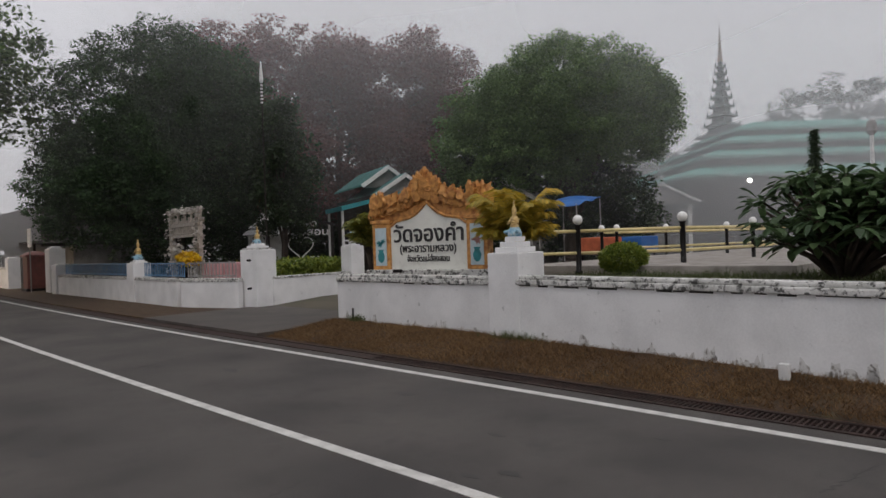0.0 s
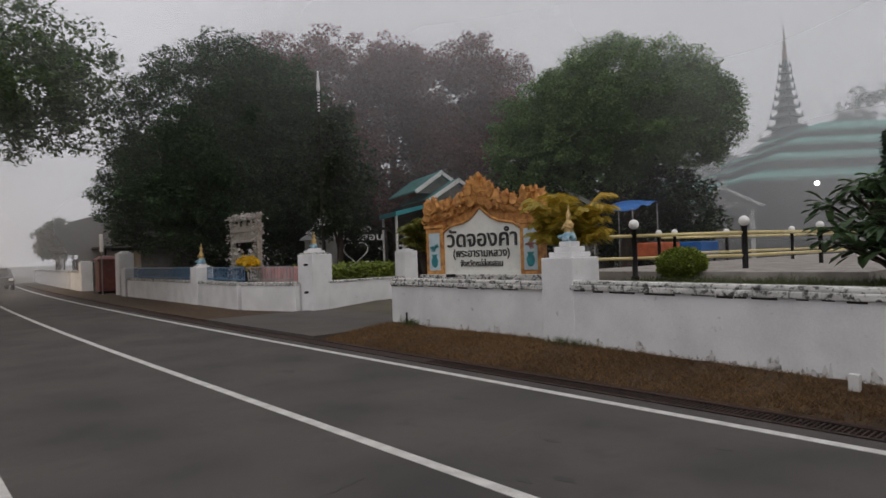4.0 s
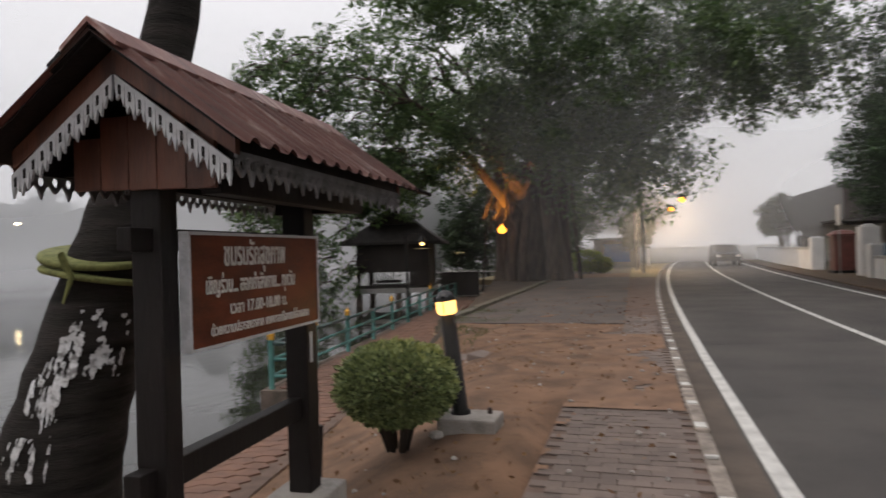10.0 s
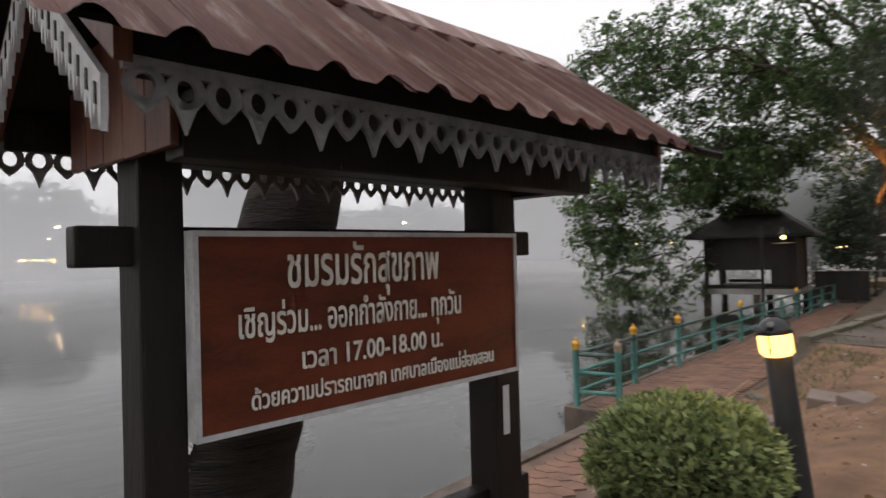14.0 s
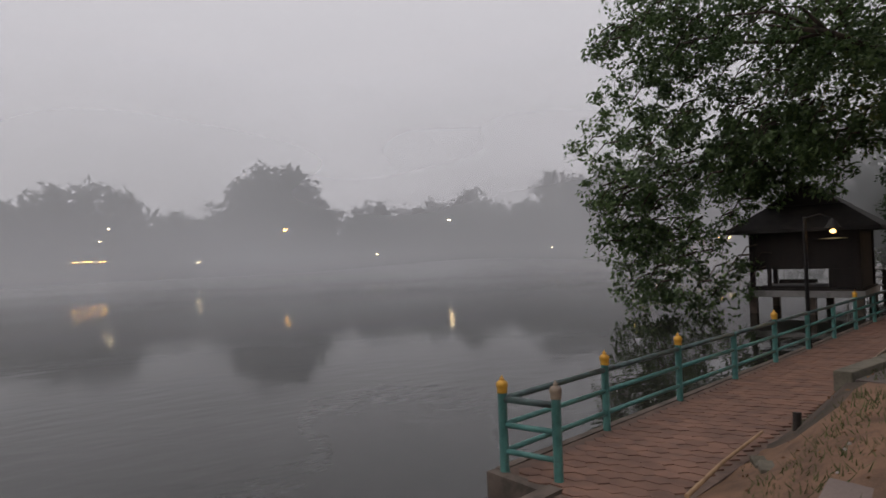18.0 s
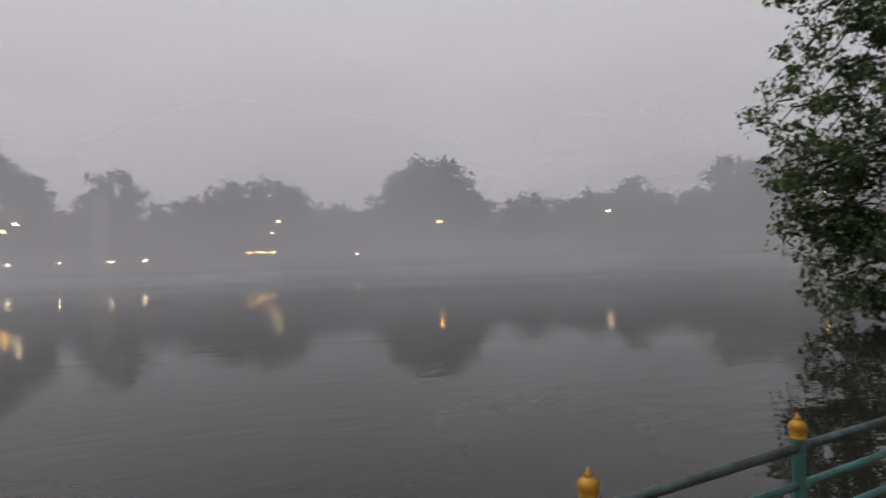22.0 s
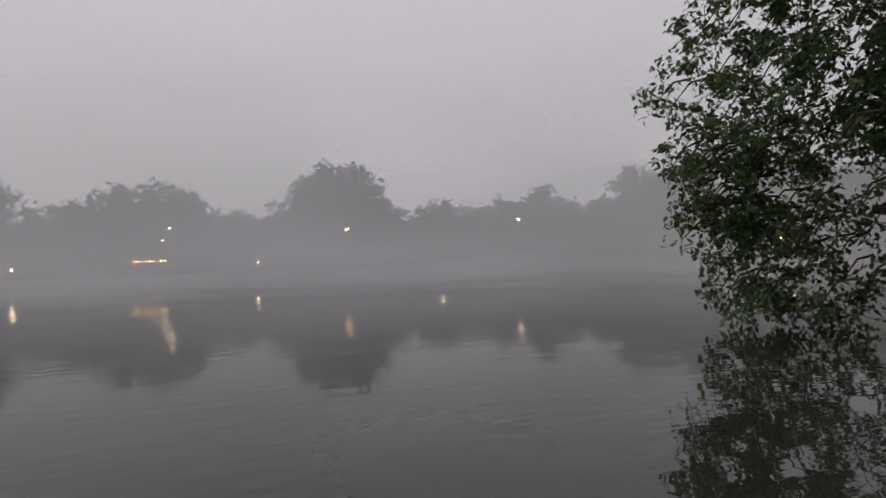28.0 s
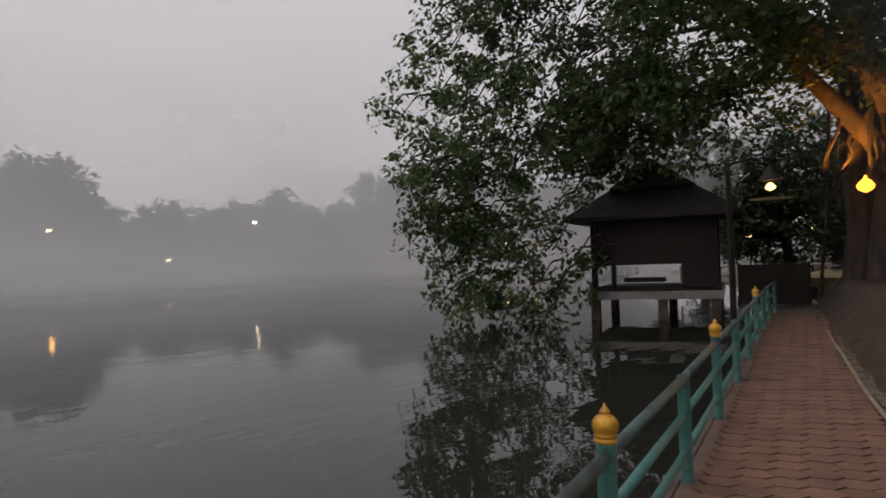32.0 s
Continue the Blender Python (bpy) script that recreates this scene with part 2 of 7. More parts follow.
DARK_RAIL = mat("worn_rail", (0.07, 0.12, 0.115), (0.035, 0.045, 0.045), rough=0.5, scale=9, fine=80, bump=0.15)
GOLD = mat("gold_paint", (0.62, 0.33, 0.035), (0.42, 0.2, 0.02), rough=0.4, metal=0.25, scale=12, fine=60, bump=0.1)
DULL_KNOB = mat("bare_knob", (0.26, 0.2, 0.14), (0.14, 0.11, 0.09), rough=0.6, scale=12)
BLACK_WOOD = mat("black_stained_wood", (0.014, 0.011, 0.0105), (0.008, 0.0065, 0.006), rough=0.55, scale=4, fine=60, stretch=(1, 1, 0.15), bump=0.3, spec=0.2, spots=0.3, spot=(0.06, 0.052, 0.05), spot_scale=12, edge=(0.64, 0.74))
RED_WOOD = mat("red_brown_wood", (0.12, 0.04, 0.02), (0.05, 0.017, 0.010), rough=0.5, scale=3, fine=40, stretch=(4, 4, 0.5), bump=0.25, rand=0.15)
SIGN_BROWN = mat("sign_brown", (0.135, 0.03, 0.013), (0.07, 0.017, 0.008), rough=0.55, spec=0.2, scale=4, fine=50, stretch=(1, 1, 3), bump=0.12)
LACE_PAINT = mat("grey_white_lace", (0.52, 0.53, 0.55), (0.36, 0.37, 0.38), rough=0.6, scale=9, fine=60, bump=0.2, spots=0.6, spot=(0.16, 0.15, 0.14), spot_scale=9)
ROOF_RED = mat("weathered_red_sheet", (0.19, 0.078, 0.06), (0.10, 0.04, 0.032), rough=0.55, metal=0.2, scale=5, fine=50, bump=0.2, spots=0.7, spot=(0.42, 0.36, 0.33), spot_scale=5, stretch=(0.5, 3.5, 0.5), edge=(0.54, 0.66))
LETTER = mat("cream_letter_paint", (0.72, 0.69, 0.64), (0.52, 0.48, 0.44), rough=0.6, scale=20, spots=0.6, spot=(0.2, 0.12, 0.1), spot_scale=30, edge=(0.6, 0.72))
BARK = mat("bark", (0.075, 0.055, 0.042), (0.03, 0.023, 0.019), rough=0.95, scale=5, fine=35, stretch=(1, 1, 0.25), bump=1.0)
PALM_BARK = mat("palm_bark", (0.03, 0.026, 0.024), (0.010, 0.009, 0.008), rough=0.95, scale=3, fine=30, stretch=(0.6, 0.6, 5), bump=1.0, spec=0.15, spots=0.4, spot=(0.12, 0.12, 0.12), spot_scale=3, edge=(0.66, 0.74))
LEAF_DARK = leaf_mat("dark_green_leaf", (0.018, 0.034, 0.016), (0.05, 0.085, 0.03))
LEAF_ROUND = leaf_mat("mango_leaf", (0.065, 0.12, 0.042), (0.20, 0.31, 0.10), rough=0.8)
LEAF_BANYAN = leaf_mat("fig_leaf", (0.04, 0.078, 0.03), (0.135, 0.205, 0.07), through=0.4)
LEAF_PURPLE = leaf_mat("purple_leaf", (0.10, 0.038, 0.036), (0.215, 0.09, 0.08), rough=0.8)
LEAF_BUSH = leaf_mat("clipped_leaf", (0.075, 0.115, 0.042), (0.33, 0.38, 0.16))
LEAF_DENSE = leaf_mat("dense_dark_leaf", (0.022, 0.046, 0.02), (0.064, 0.122, 0.044), rough=0.8)
LEAF_LIME = leaf_mat("lime_leaf", (0.09, 0.15, 0.02), (0.30, 0.34, 0.05))
LEAF_PALM = leaf_mat("yellowing_palm_leaf", (0.28, 0.24, 0.035), (0.72, 0.46, 0.055), through=0.4)
LEAF_PALM_GREEN = leaf_mat("green_palm_leaf", (0.07, 0.11, 0.025), (0.36, 0.30, 0.05), through=0.4)
LEAF_SHRUB = leaf_mat("broad_leaf", (0.03, 0.065, 0.024), (0.12, 0.19, 0.08), rough=0.45)
LEAF_FAR = leaf_mat("far_leaf", (0.03, 0.045, 0.03), (0.06, 0.08, 0.05))
BLACK_METAL = mat("black_metal", (0.012, 0.011, 0.011), rough=0.5, spec=0.2, scale=10, bump=0.05)
GLOBE = mat("milk_glass", (0.82, 0.82, 0.80), (0.75, 0.75, 0.74), rough=0.25, bump=0.0)
TEAL_ROOF = mat("teal_sheet_roof", (0.075, 0.235, 0.225), (0.045, 0.15, 0.145), rough=0.5, scale=1.5, fine=20, bump=0.1)
TEAL_AWNING = mat("teal_awning", (0.02, 0.30, 0.33), (0.015, 0.2, 0.23), rough=0.5, scale=2)
BLUE_TARP = mat("blue_tarp", (0.02, 0.14, 0.42), (0.015, 0.09, 0.3), rough=0.5, scale=2)
BLUE_PAINT = mat("blue_rail_paint", (0.10, 0.24, 0.42), (0.06, 0.15, 0.27), rough=0.5, scale=6)
GREY_WALL = mat("grey_plaster", (0.34, 0.33, 0.32), (0.22, 0.21, 0.2), rough=0.9, scale=1.2, spots=0.5, spot=(0.12, 0.12, 0.11), spot_scale=2)
DARK_TIMBER = mat("dark_timber", (0.024, 0.018, 0.015), (0.012, 0.009, 0.008), rough=0.8, scale=3, fine=40, stretch=(1, 1, 0.3), bump=0.3)
DARK_ROOF = mat("dark_roof", (0.03, 0.025, 0.023), (0.015, 0.013, 0.012), rough=0.8, scale=3, bump=0.3)
WHITE_PAINT = mat("white_paint", (0.74, 0.74, 0.73), (0.6, 0.6, 0.59), rough=0.6, scale=3, spots=0.3, spot=(0.3, 0.3, 0.29), spot_scale=6)
YELLOW_RAIL = mat("yellow_rail", (0.72, 0.60, 0.30), (0.55, 0.45, 0.2), rough=0.45, scale=5)
RED_PAINT = mat("red_brown_paint", (0.17, 0.05, 0.04), rough=0.6, scale=5)
GILT = mat("gilded_stucco", (0.68, 0.34, 0.10), (0.30, 0.11, 0.03), rough=0.5, metal=0.1, scale=9, fine=45, bump=0.5)
# the lace paint again, darkened for the shade under the kiosk eaves
LACE_SHADED = mat("shaded_grey_lace", (0.20, 0.20, 0.205), (0.10, 0.10, 0.10), rough=0.7, scale=9, fine=60, bump=0.2)
HALL_ROOF = mat("mossy_teal_tile", (0.10, 0.34, 0.29), (0.06, 0.22, 0.19), rough=0.7, scale=0.8, fine=12, bump=0.3)
HALL_TRIM = mat("dull_teal_trim", (0.14, 0.33, 0.29), (0.09, 0.22, 0.2), rough=0.7, scale=1)
SIGN_WHITE = mat("sign_white", (0.78, 0.78, 0.72), (0.66, 0.66, 0.61), rough=0.7, scale=2, spots=0.3, spot=(0.4, 0.38, 0.33), spot_scale=5)
SIGN_BLACK = mat("sign_letter_black", (0.03, 0.028, 0.028), rough=0.5, scale=9)



# ---- building tools ----
rng = np.random.default_rng(7)


def thing(name, label="", category="", group="", kind="", at=(0, 0, 0), turn=0.0):
    """An empty at the base of a thing that has parts."""
    ob = new(name)
    ob.empty_display_size = 0.1
    ob.matrix_world = pose(*at, 0, 0, turn)
    return tagged(ob, label, category, group, kind)


def mesh_of(name, bm, material, smooth=False):
    me = bpy.data.meshes.new(name)
    bm.normal_update()
    bm.to_mesh(me)
    bm.free()
    for m in (material if isinstance(material, (list, tuple)) else (material,)):
        me.materials.append(m)
    if smooth:
        me.polygons.foreach_set("use_smooth", [True] * len(me.polygons))
    return me


def part(name, bm, material, parent=None, label="", smooth=False):
    """Links a bmesh as one mesh object under a thing or a part."""
    ob = new(name, mesh_of(name, bm, material, smooth))
    ob.parent = parent
    return tagged(ob, label)


def solid(name, bm, material, label="", category="", group="", kind="", smooth=False):
    ob = new(name, mesh_of(name, bm, material, smooth))
    return tagged(ob, label, category, group, kind)


def box(bm, x0, x1, y0, y1, z0, z1, bevel=0.0, m=None):
    vs = bmesh.ops.create_cube(bm, size=1.0)["verts"]
    bmesh.ops.transform(bm, matrix=Matrix.Translation(((x0 + x1) / 2, (y0 + y1) / 2, (z0 + z1) / 2)) @ Matrix.Diagonal((x1 - x0, y1 - y0, z1 - z0, 1)), verts=vs)
    if bevel:
        es = list({e for v in vs for e in v.link_edges})
        vs = list({v for f in bmesh.ops.bevel(bm, geom=es, offset=bevel, segments=2, affect="EDGES", profile=0.6)["faces"] for v in f.verts} | {v for v in vs if v.is_valid})
    if m is not None:
        bmesh.ops.transform(bm, matrix=m, verts=vs)
    return bm


def lathe(bm, profile, at=(0, 0, 0), seg=16, square=False):
    """Turns (radius, height) pairs round the vertical through at."""
    n = 4 if square else seg
    rings = []
    for r, z in profile:
        ring = []
        for i in range(n):
            a = 2 * math.pi * (i + (0.5 if square else 0)) / n
            k = r * (math.sqrt(2) if square else 1)
            ring.append(bm.verts.new((at[0] + k * math.cos(a), at[1] + k * math.sin(a), at[2] + z)))
        rings.append(ring)
    for a, b in zip(rings, rings[1:]):
        for i in range(n):
            bm.faces.new((a[i], a[(i + 1) % n], b[(i + 1) % n], b[i]))
    bm.faces.new(rings[0][::-1])
    bm.faces.new(rings[-1])
    return bm


def tube(bm, points, radii, seg=8):
    """A tapered tube along points."""
    pts = [Vector(p) for p in points]
    if not isinstance(radii, (list, tuple)):
        radii = [radii] * len(pts)
    rings = []
    side = Vector((0.3, 0.9, 0.2))
    for i, p in enumerate(pts):
        d = (pts[min(i + 1, len(pts) - 1)] - pts[max(i - 1, 0)]).normalized()
        u = d.cross(side)
        if u.length < 0.05:
            u = d.cross(Vector((1, 0, 0)))
        u.normalize()
        v = d.cross(u)
        rings.append([bm.verts.new(p + radii[i] * (math.cos(2 * math.pi * k / seg) * u + math.sin(2 * math.pi * k / seg) * v)) for k in range(seg)])
    for a, b in zip(rings, rings[1:]):
        for k in range(seg):
            bm.faces.new((a[k], b[k], b[(k + 1) % seg], a[(k + 1) % seg]))
    bm.faces.new(rings[0])
    bm.faces.new(rings[-1][::-1])
    return bm


def prism(bm, outline, depth, m):
    """An outline in (u, v) made solid along its normal by depth, placed by the matrix m."""
    a = [bm.verts.new(m @ Vector((u, v, 0))) for u, v in outline]
    b = [bm.verts.new(m @ Vector((u, v, depth))) for u, v in outline]
    n = len(a)
    bm.faces.new(a[::-1])
    bm.faces.new(b)
    for i in range(n):
        bm.faces.new((a[i], a[(i + 1) % n], b[(i + 1) % n], b[i]))
    return bm


def sheet(name, verts, faces, material, smooth=False):
    me = bpy.data.meshes.new(name)
    me.from_pydata(verts, [], faces)
    me.materials.append(material)
    if smooth:
        me.polygons.foreach_set("use_smooth", [True] * len(me.polygons))
    return me


def leaves(name, points, size, material, parent, droop=0.35, narrow=0.5, up=0.25, label="", normal=None):
    """Many small folded leaves at points, as one crown mesh."""
    n = len(points)
    a, b = rng.normal(size=(n, 3)), rng.normal(size=(n, 3))
    a[:, 2] = a[:, 2] * 0.6 - droop
    b[:, 2] *= 0.5
    if normal is not None:
        a = a * 0.8 + normal * 0.7
    a /= np.linalg.norm(a, axis=1)[:, None]
    b -= (a * b).sum(1)[:, None] * a
    b /= np.linalg.norm(b, axis=1)[:, None]
    c = np.cross(a, b)
    s = size * rng.uniform(0.6, 1.35, n)[:, None]
    p0 = points
    p1 = points + a * s * 0.5 + b * s * narrow * 0.5 + c * s * 0.1
    p2 = points + a * s
    p3 = points + a * s * 0.5 - b * s * narrow * 0.5 + c * s * 0.1
    v = np.stack([p0, p1, p2, p3], 1).reshape(-1, 3)
    me = bpy.data.meshes.new(name)
    me.vertices.add(4 * n)
    me.vertices.foreach_set("co", v.ravel().astype(np.float32))
    idx = np.arange(n)[:, None] * 4
    tri = np.concatenate([idx + [0, 1, 2], idx + [0, 2, 3]], 1).reshape(-1)
    me.loops.add(6 * n)
    me.loops.foreach_set("vertex_index", tri.astype(np.int32))
    me.polygons.add(2 * n)
    me.polygons.foreach_set("loop_start", np.arange(0, 6 * n, 3, dtype=np.int32))
    me.update(calc_edges=True)
    me.materials.append(material)
    ob = new(name, me)
    ob.parent = parent
    return tagged(ob, label)


def clump_points(centres, radii, each, flat=0.7):
    """Points gathered round clump centres, thicker towards their shells."""
    out = []
    for c, r in zip(centres, radii):
        d = rng.normal(size=(each, 3))
        d /= np.linalg.norm(d, axis=1)[:, None]
        q = d * (r * rng.uniform(0.35, 1.0, each) ** 0.6)[:, None]
        q[:, 2] *= flat
        out.append(q + c)
    return np.concatenate(out)


def crown_centres(ellipsoids, n, shell=(0.72, 1.0), low=-0.6):
    """Clump centres over the shells of (x, y, z, rx, ry, rz) ellipsoids."""
    out = []
    k = max(1, n // len(ellipsoids))
    for x, y, z, rx, ry, rz in ellipsoids:
        d = rng.normal(size=(k * 3, 3))
        d /= np.linalg.norm(d, axis=1)[:, None]
        d = d[d[:, 2] > low][:k]
        s = rng.uniform(*shell, len(d))[:, None]
        out.append(np.array((x, y, z)) + d * s * np.array((rx, ry, rz)))
    return np.concatenate(out)


def tree(name, label, base, top, r0, ellipsoids, clumps, clump_r, each, size, leaf, limbs=9, thick=1.0, bark=BARK, flat=0.7, inner=0.25, droop=0.35, low=-0.6, category="tree", group=""):
    """A tree: tapered trunk, limbs that reach into the crown, and a crown of many small leaves."""
    t = thing(name, label, category, group, at=base)
    b, e = Vector((0, 0, 0)), Vector(top) - Vector(base)
    bm = bmesh.new()
    n = 7
    pts = [b.lerp(e, i / (n - 1)) + Vector((random.uniform(-1, 1), random.uniform(-1, 1), 0)) * r0 * 0.35 * (0 < i) for i in range(n)]
    tube(bm, [pts[0] - Vector((0, 0, 0.3))] + pts, [r0 * 1.5] + [r0 * (1.15 - 0.75 * i / (n - 1)) for i in range(n)], 12)
    part("trunk", bm, bark, t, smooth=True)
    cs = crown_centres(ellipsoids, clumps, low=low) - np.array(base)
    if inner:
        extra = crown_centres(ellipsoids, int(clumps * inner), shell=(0.2, 0.7), low=-0.8) - np.array(base)
        cs = np.concatenate([cs, extra])
    for i in range(limbs):
        g = Vector(cs[int(rng.integers(len(cs)))])
        s = pts[min(n - 1, 2 + i % (n - 2))]
        mid = s.lerp(g, 0.5) + Vector((0, 0, 0.12 * (g - s).length))
        lb = bmesh.new()
        tube(lb, [s, s.lerp(mid, 0.6), mid, g], [r0 * 0.45 * thick, r0 * 0.32 * thick, r0 * 0.2 * thick, r0 * 0.05], 7)
        part("limb", lb, bark, t, smooth=True)
    rr = clump_r * rng.uniform(0.6, 1.25, len(cs))
    leaves("crown", clump_points(cs, rr, each, flat), size, leaf, t, droop)
    return t


# ---- ground, lake and road ----
def lake_edge(y):
    return -4.62 - 0.12 * (y - 9.7) if y < 13.84 else -5.80 - 0.118 * (y - 13.84)


def walk_edge(y):
    """The walkway's edge on the land side."""
    return -3.55 - 0.135 * (y - 10) if y < 21 else -5.03 - 0.165 * (y - 21)


def in_lake(x, y):
    return x < lake_edge(y) - 0.02 and ((x + 55) / 52) ** 2 + ((y - 5) / 82) ** 2 < 1


def land(x, y):
    """Height of the bare ground."""
    if x > 6.6:
        return -0.05 + 0.25 * min(1, max(0, (x - 8.6) / 1.2))
    if x > -0.2 or (x > -0.8 and 2 < y < 10.6):
        return -0.03
    far = ((x + 55) / 52) ** 2 + ((y - 5) / 82) ** 2
    if x > -30:
        if in_lake(x, y):
            return -2.4
        e = walk_edge(y)
        if x < e:
            return -0.66
        w = 2.2 - 1.4 * min(1, max(0, (y - 14) / 3))
        k = min(1, max(0, (x - e) / w))
        return -0.62 + 0.70 * k * k * (3 - 2 * k) + 0.03 * noise.noise((x * 1.3, y * 1.3, 0))
    return -2.4 if far < 1 else min(3.0, -0.9 + (far - 1) * 6)


xs = sorted({-900, -500, -300, -200, -150, *range(-130, -10, 6), *[round(-10 + 0.22 * i, 2) for i in range(47)], 0.36, 3, 6.3, 6.6, 6.9, 7.2, 7.5, 7.8, 8.4, 12, 20, 40, 80, 160, 400, 900})
ys = sorted({-900, -400, -200, -100, -60, -30, -12, *[round(-4 + 0.4 * i, 2) for i in range(105)], 42, 50, 60, 75, 90, 110, 140, 200, 400, 900})
gv = [(x, y, land(x, y)) for x in xs for y in ys]
ny = len(ys)
gf = [(i * ny + j, (i + 1) * ny + j, (i + 1) * ny + j + 1, i * ny + j + 1) for i in range(len(xs) - 1) for j in range(ny - 1)]
ground = tagged(new("ground", sheet("ground", gv, gf, DIRT, True)), "bare brown earth with litter, sloping to the lake", "ground", kind="structure")
ground.data.materials.append(SOIL)
# littered bank earth, with the fig crown's shade darkened into its colour
ground.data.materials.append(mat("shaded_litter_earth", (0.075, 0.052, 0.036), (0.035, 0.028, 0.02), rough=0.95, scale=2.5, fine=60, bump=0.8, spots=0.5, spot=(0.03, 0.035, 0.015), spot_scale=4))
for p in ground.data.polygons:
    p.material_index = 2 if p.center.y > 16.5 and -9 < p.center.x < -3.6 else 1 if p.center.x < -12 or p.center.x > 8 or p.center.y > 45 else 0

# water
wm, n_, l_ = shader("lake_water")
wout, wp = n_.new("ShaderNodeOutputMaterial"), n_.new("ShaderNodeBsdfPrincipled")
wp.inputs["Base Color"].default_value = (0.022, 0.023, 0.019, 1)
wp.inputs["Roughness"].default_value, wp.inputs["IOR"].default_value = 0.015, 1.33
wg, wmp, w1, w2, wa, wb = (n_.new("ShaderNodeNewGeometry"), n_.new("ShaderNodeMapping"), n_.new("ShaderNodeTexNoise"), n_.new("ShaderNodeTexNoise"),
                           n_.new("ShaderNodeMath"), n_.new("ShaderNodeBump"))
l_.new(wg.outputs["Position"], wmp.inputs[0])
wmp.inputs[2].default_value, wmp.inputs[3].default_value = (0, 0, radians(-28)), (0.8, 0.35, 1)
w1.inputs["Scale"].default_value, w1.inputs["Detail"].default_value = 3.0, 2
w2.inputs["Scale"].default_value, w2.inputs["Detail"].default_value = 0.35, 2
l_.new(wmp.outputs[0], w1.inputs[0])
l_.new(wmp.outputs[0], w2.inputs[0])
wa.operation = "MULTIPLY"
l_.new(w1.outputs[0], wa.inputs[0])
l_.new(w2.outputs[0], wa.inputs[1])
wb.inputs["Strength"].default_value, wb.inputs["Distance"].default_value = 0.11, 0.13
l_.new(wa.outputs[0], wb.inputs["Height"])
l_.new(wb.outputs[0], wp.inputs["Normal"])
l_.new(wp.outputs[0], wout.inputs[0])
WATER_Z = -0.98
tagged(new("water", sheet("water", [(-125, -95, WATER_Z), (-2.5, -95, WATER_Z), (-2.5, 105, WATER_Z), (-125, 105, WATER_Z)], [(0, 1, 2, 3)], wm)),
       "still grey-green lake water with faint ripples", "water", kind="structure")

# road
def bend(y):
    """How far the road has swung towards the temple side."""
    q = min(max(0.0, y - 10), 52)
    return 0.00085 * q * q + 0.088 * max(0.0, y - 62)


def ribbon(x0, x1, y0, y1, z0, z1):
    """A slab that follows the bend of the road."""
    bm = bmesh.new()
    ys_ = [y0] + [y for y in range(-38, 140, 4) if y0 < y < y1] + [y1]
    rows = [[bm.verts.new((x + bend(y), y, z)) for x, z in ((x0, z0), (x1, z0), (x1, z1), (x0, z1))] for y in ys_]
    for a, b in zip(rows, rows[1:]):
        for i in range(4):
            bm.faces.new((a[i], b[i], b[(i + 1) % 4], a[(i + 1) % 4]))
    bm.faces.new(rows[0][::-1])
    bm.faces.new(rows[-1])
    bmesh.ops.recalc_face_normals(bm, faces=bm.faces[:])
    return bm


road = solid("road", ribbon(0.45, 6.28, -40, 140, -0.3, 0.0), ASPHALT, "worn dark grey asphalt two-lane road", "road", kind="structure")
for x, w in ((0.79, 0.12), (3.39, 0.11), (5.98, 0.11)):
    part("road_line", ribbon(x - w / 2, x + w / 2, -40, 140, 0.0005, 0.005), LINE_PAINT, road, "worn white painted line")

part("dust_strip", ribbon(0.455, 0.70, -6, 60, 0.0004, 0.003), mat("dusty_asphalt", (0.125, 0.096, 0.076), (0.07, 0.057, 0.048), rough=0.95, scale=2.5, fine=90, bump=0.5, spots=0.5, spot=(0.06, 0.05, 0.045), spot_scale=5), road, "brown dust along the kerb")

# dark stains and a crack in the asphalt
STAIN = mat("oil_stain", (0.045, 0.041, 0.039), (0.033, 0.03, 0.029), rough=0.75, scale=12, fine=90, bump=0.3)
r = random.Random(31)
for x, y, s_ in ((4.51, 4.58, 0.06), (3.62, 4.1, 0.05), (3.84, 3.91, 0.07), (5.26, 3.41, 0.05), (4.6, 9.5, 0.13), (2.2, 12.0, 0.15), (5.1, 6.4, 0.1), (1.7, 7.3, 0.1), (4.9, 15.5, 0.18)):
    o = [(s_ * r.uniform(0.5, 1.2) * 0.7 * math.cos(a), s_ * r.uniform(0.5, 1.2) * 1.5 * math.sin(a)) for a in [2 * math.pi * k / 14 for k in range(14)]]
    part("stain", prism(bmesh.new(), o, 0.0015, pose(x, y, 0.0008)), STAIN, road, "dark oily stain")
for x0, y0, x1, y1 in ((4.8, 2.14, 5.75, 1.94), (1.4, 4.6, 2.9, 5.0), (3.6, 10.8, 5.9, 11.6), (1.0, 15.2, 3.2, 15.8)):
    n = 22
    mid = [(x0 + (x1 - x0) * k / n + r.uniform(-0.02, 0.02), y0 + (y1 - y0) * k / n + r.uniform(-0.03, 0.03)) for k in range(n + 1)]
    o = [(a, b - r.uniform(0.003, 0.01)) for a, b in mid] + [(a, b + r.uniform(0.003, 0.01)) for a, b in mid[::-1]]
    part("crack", prism(bmesh.new(), o, 0.0012, pose(0, 0, 0.0008)), STAIN, road, "thin sealed crack")

# the drive into the temple
solid("driveway", box(bmesh.new(), 6.62, 30, 12.3, 17.9, -0.3, 0.075), mat("drive_asphalt", (0.085, 0.074, 0.066), (0.055, 0.05, 0.046), scale=1, fine=70, bump=0.3), "grey asphalt driveway into the temple yard", "driveway", kind="structure")



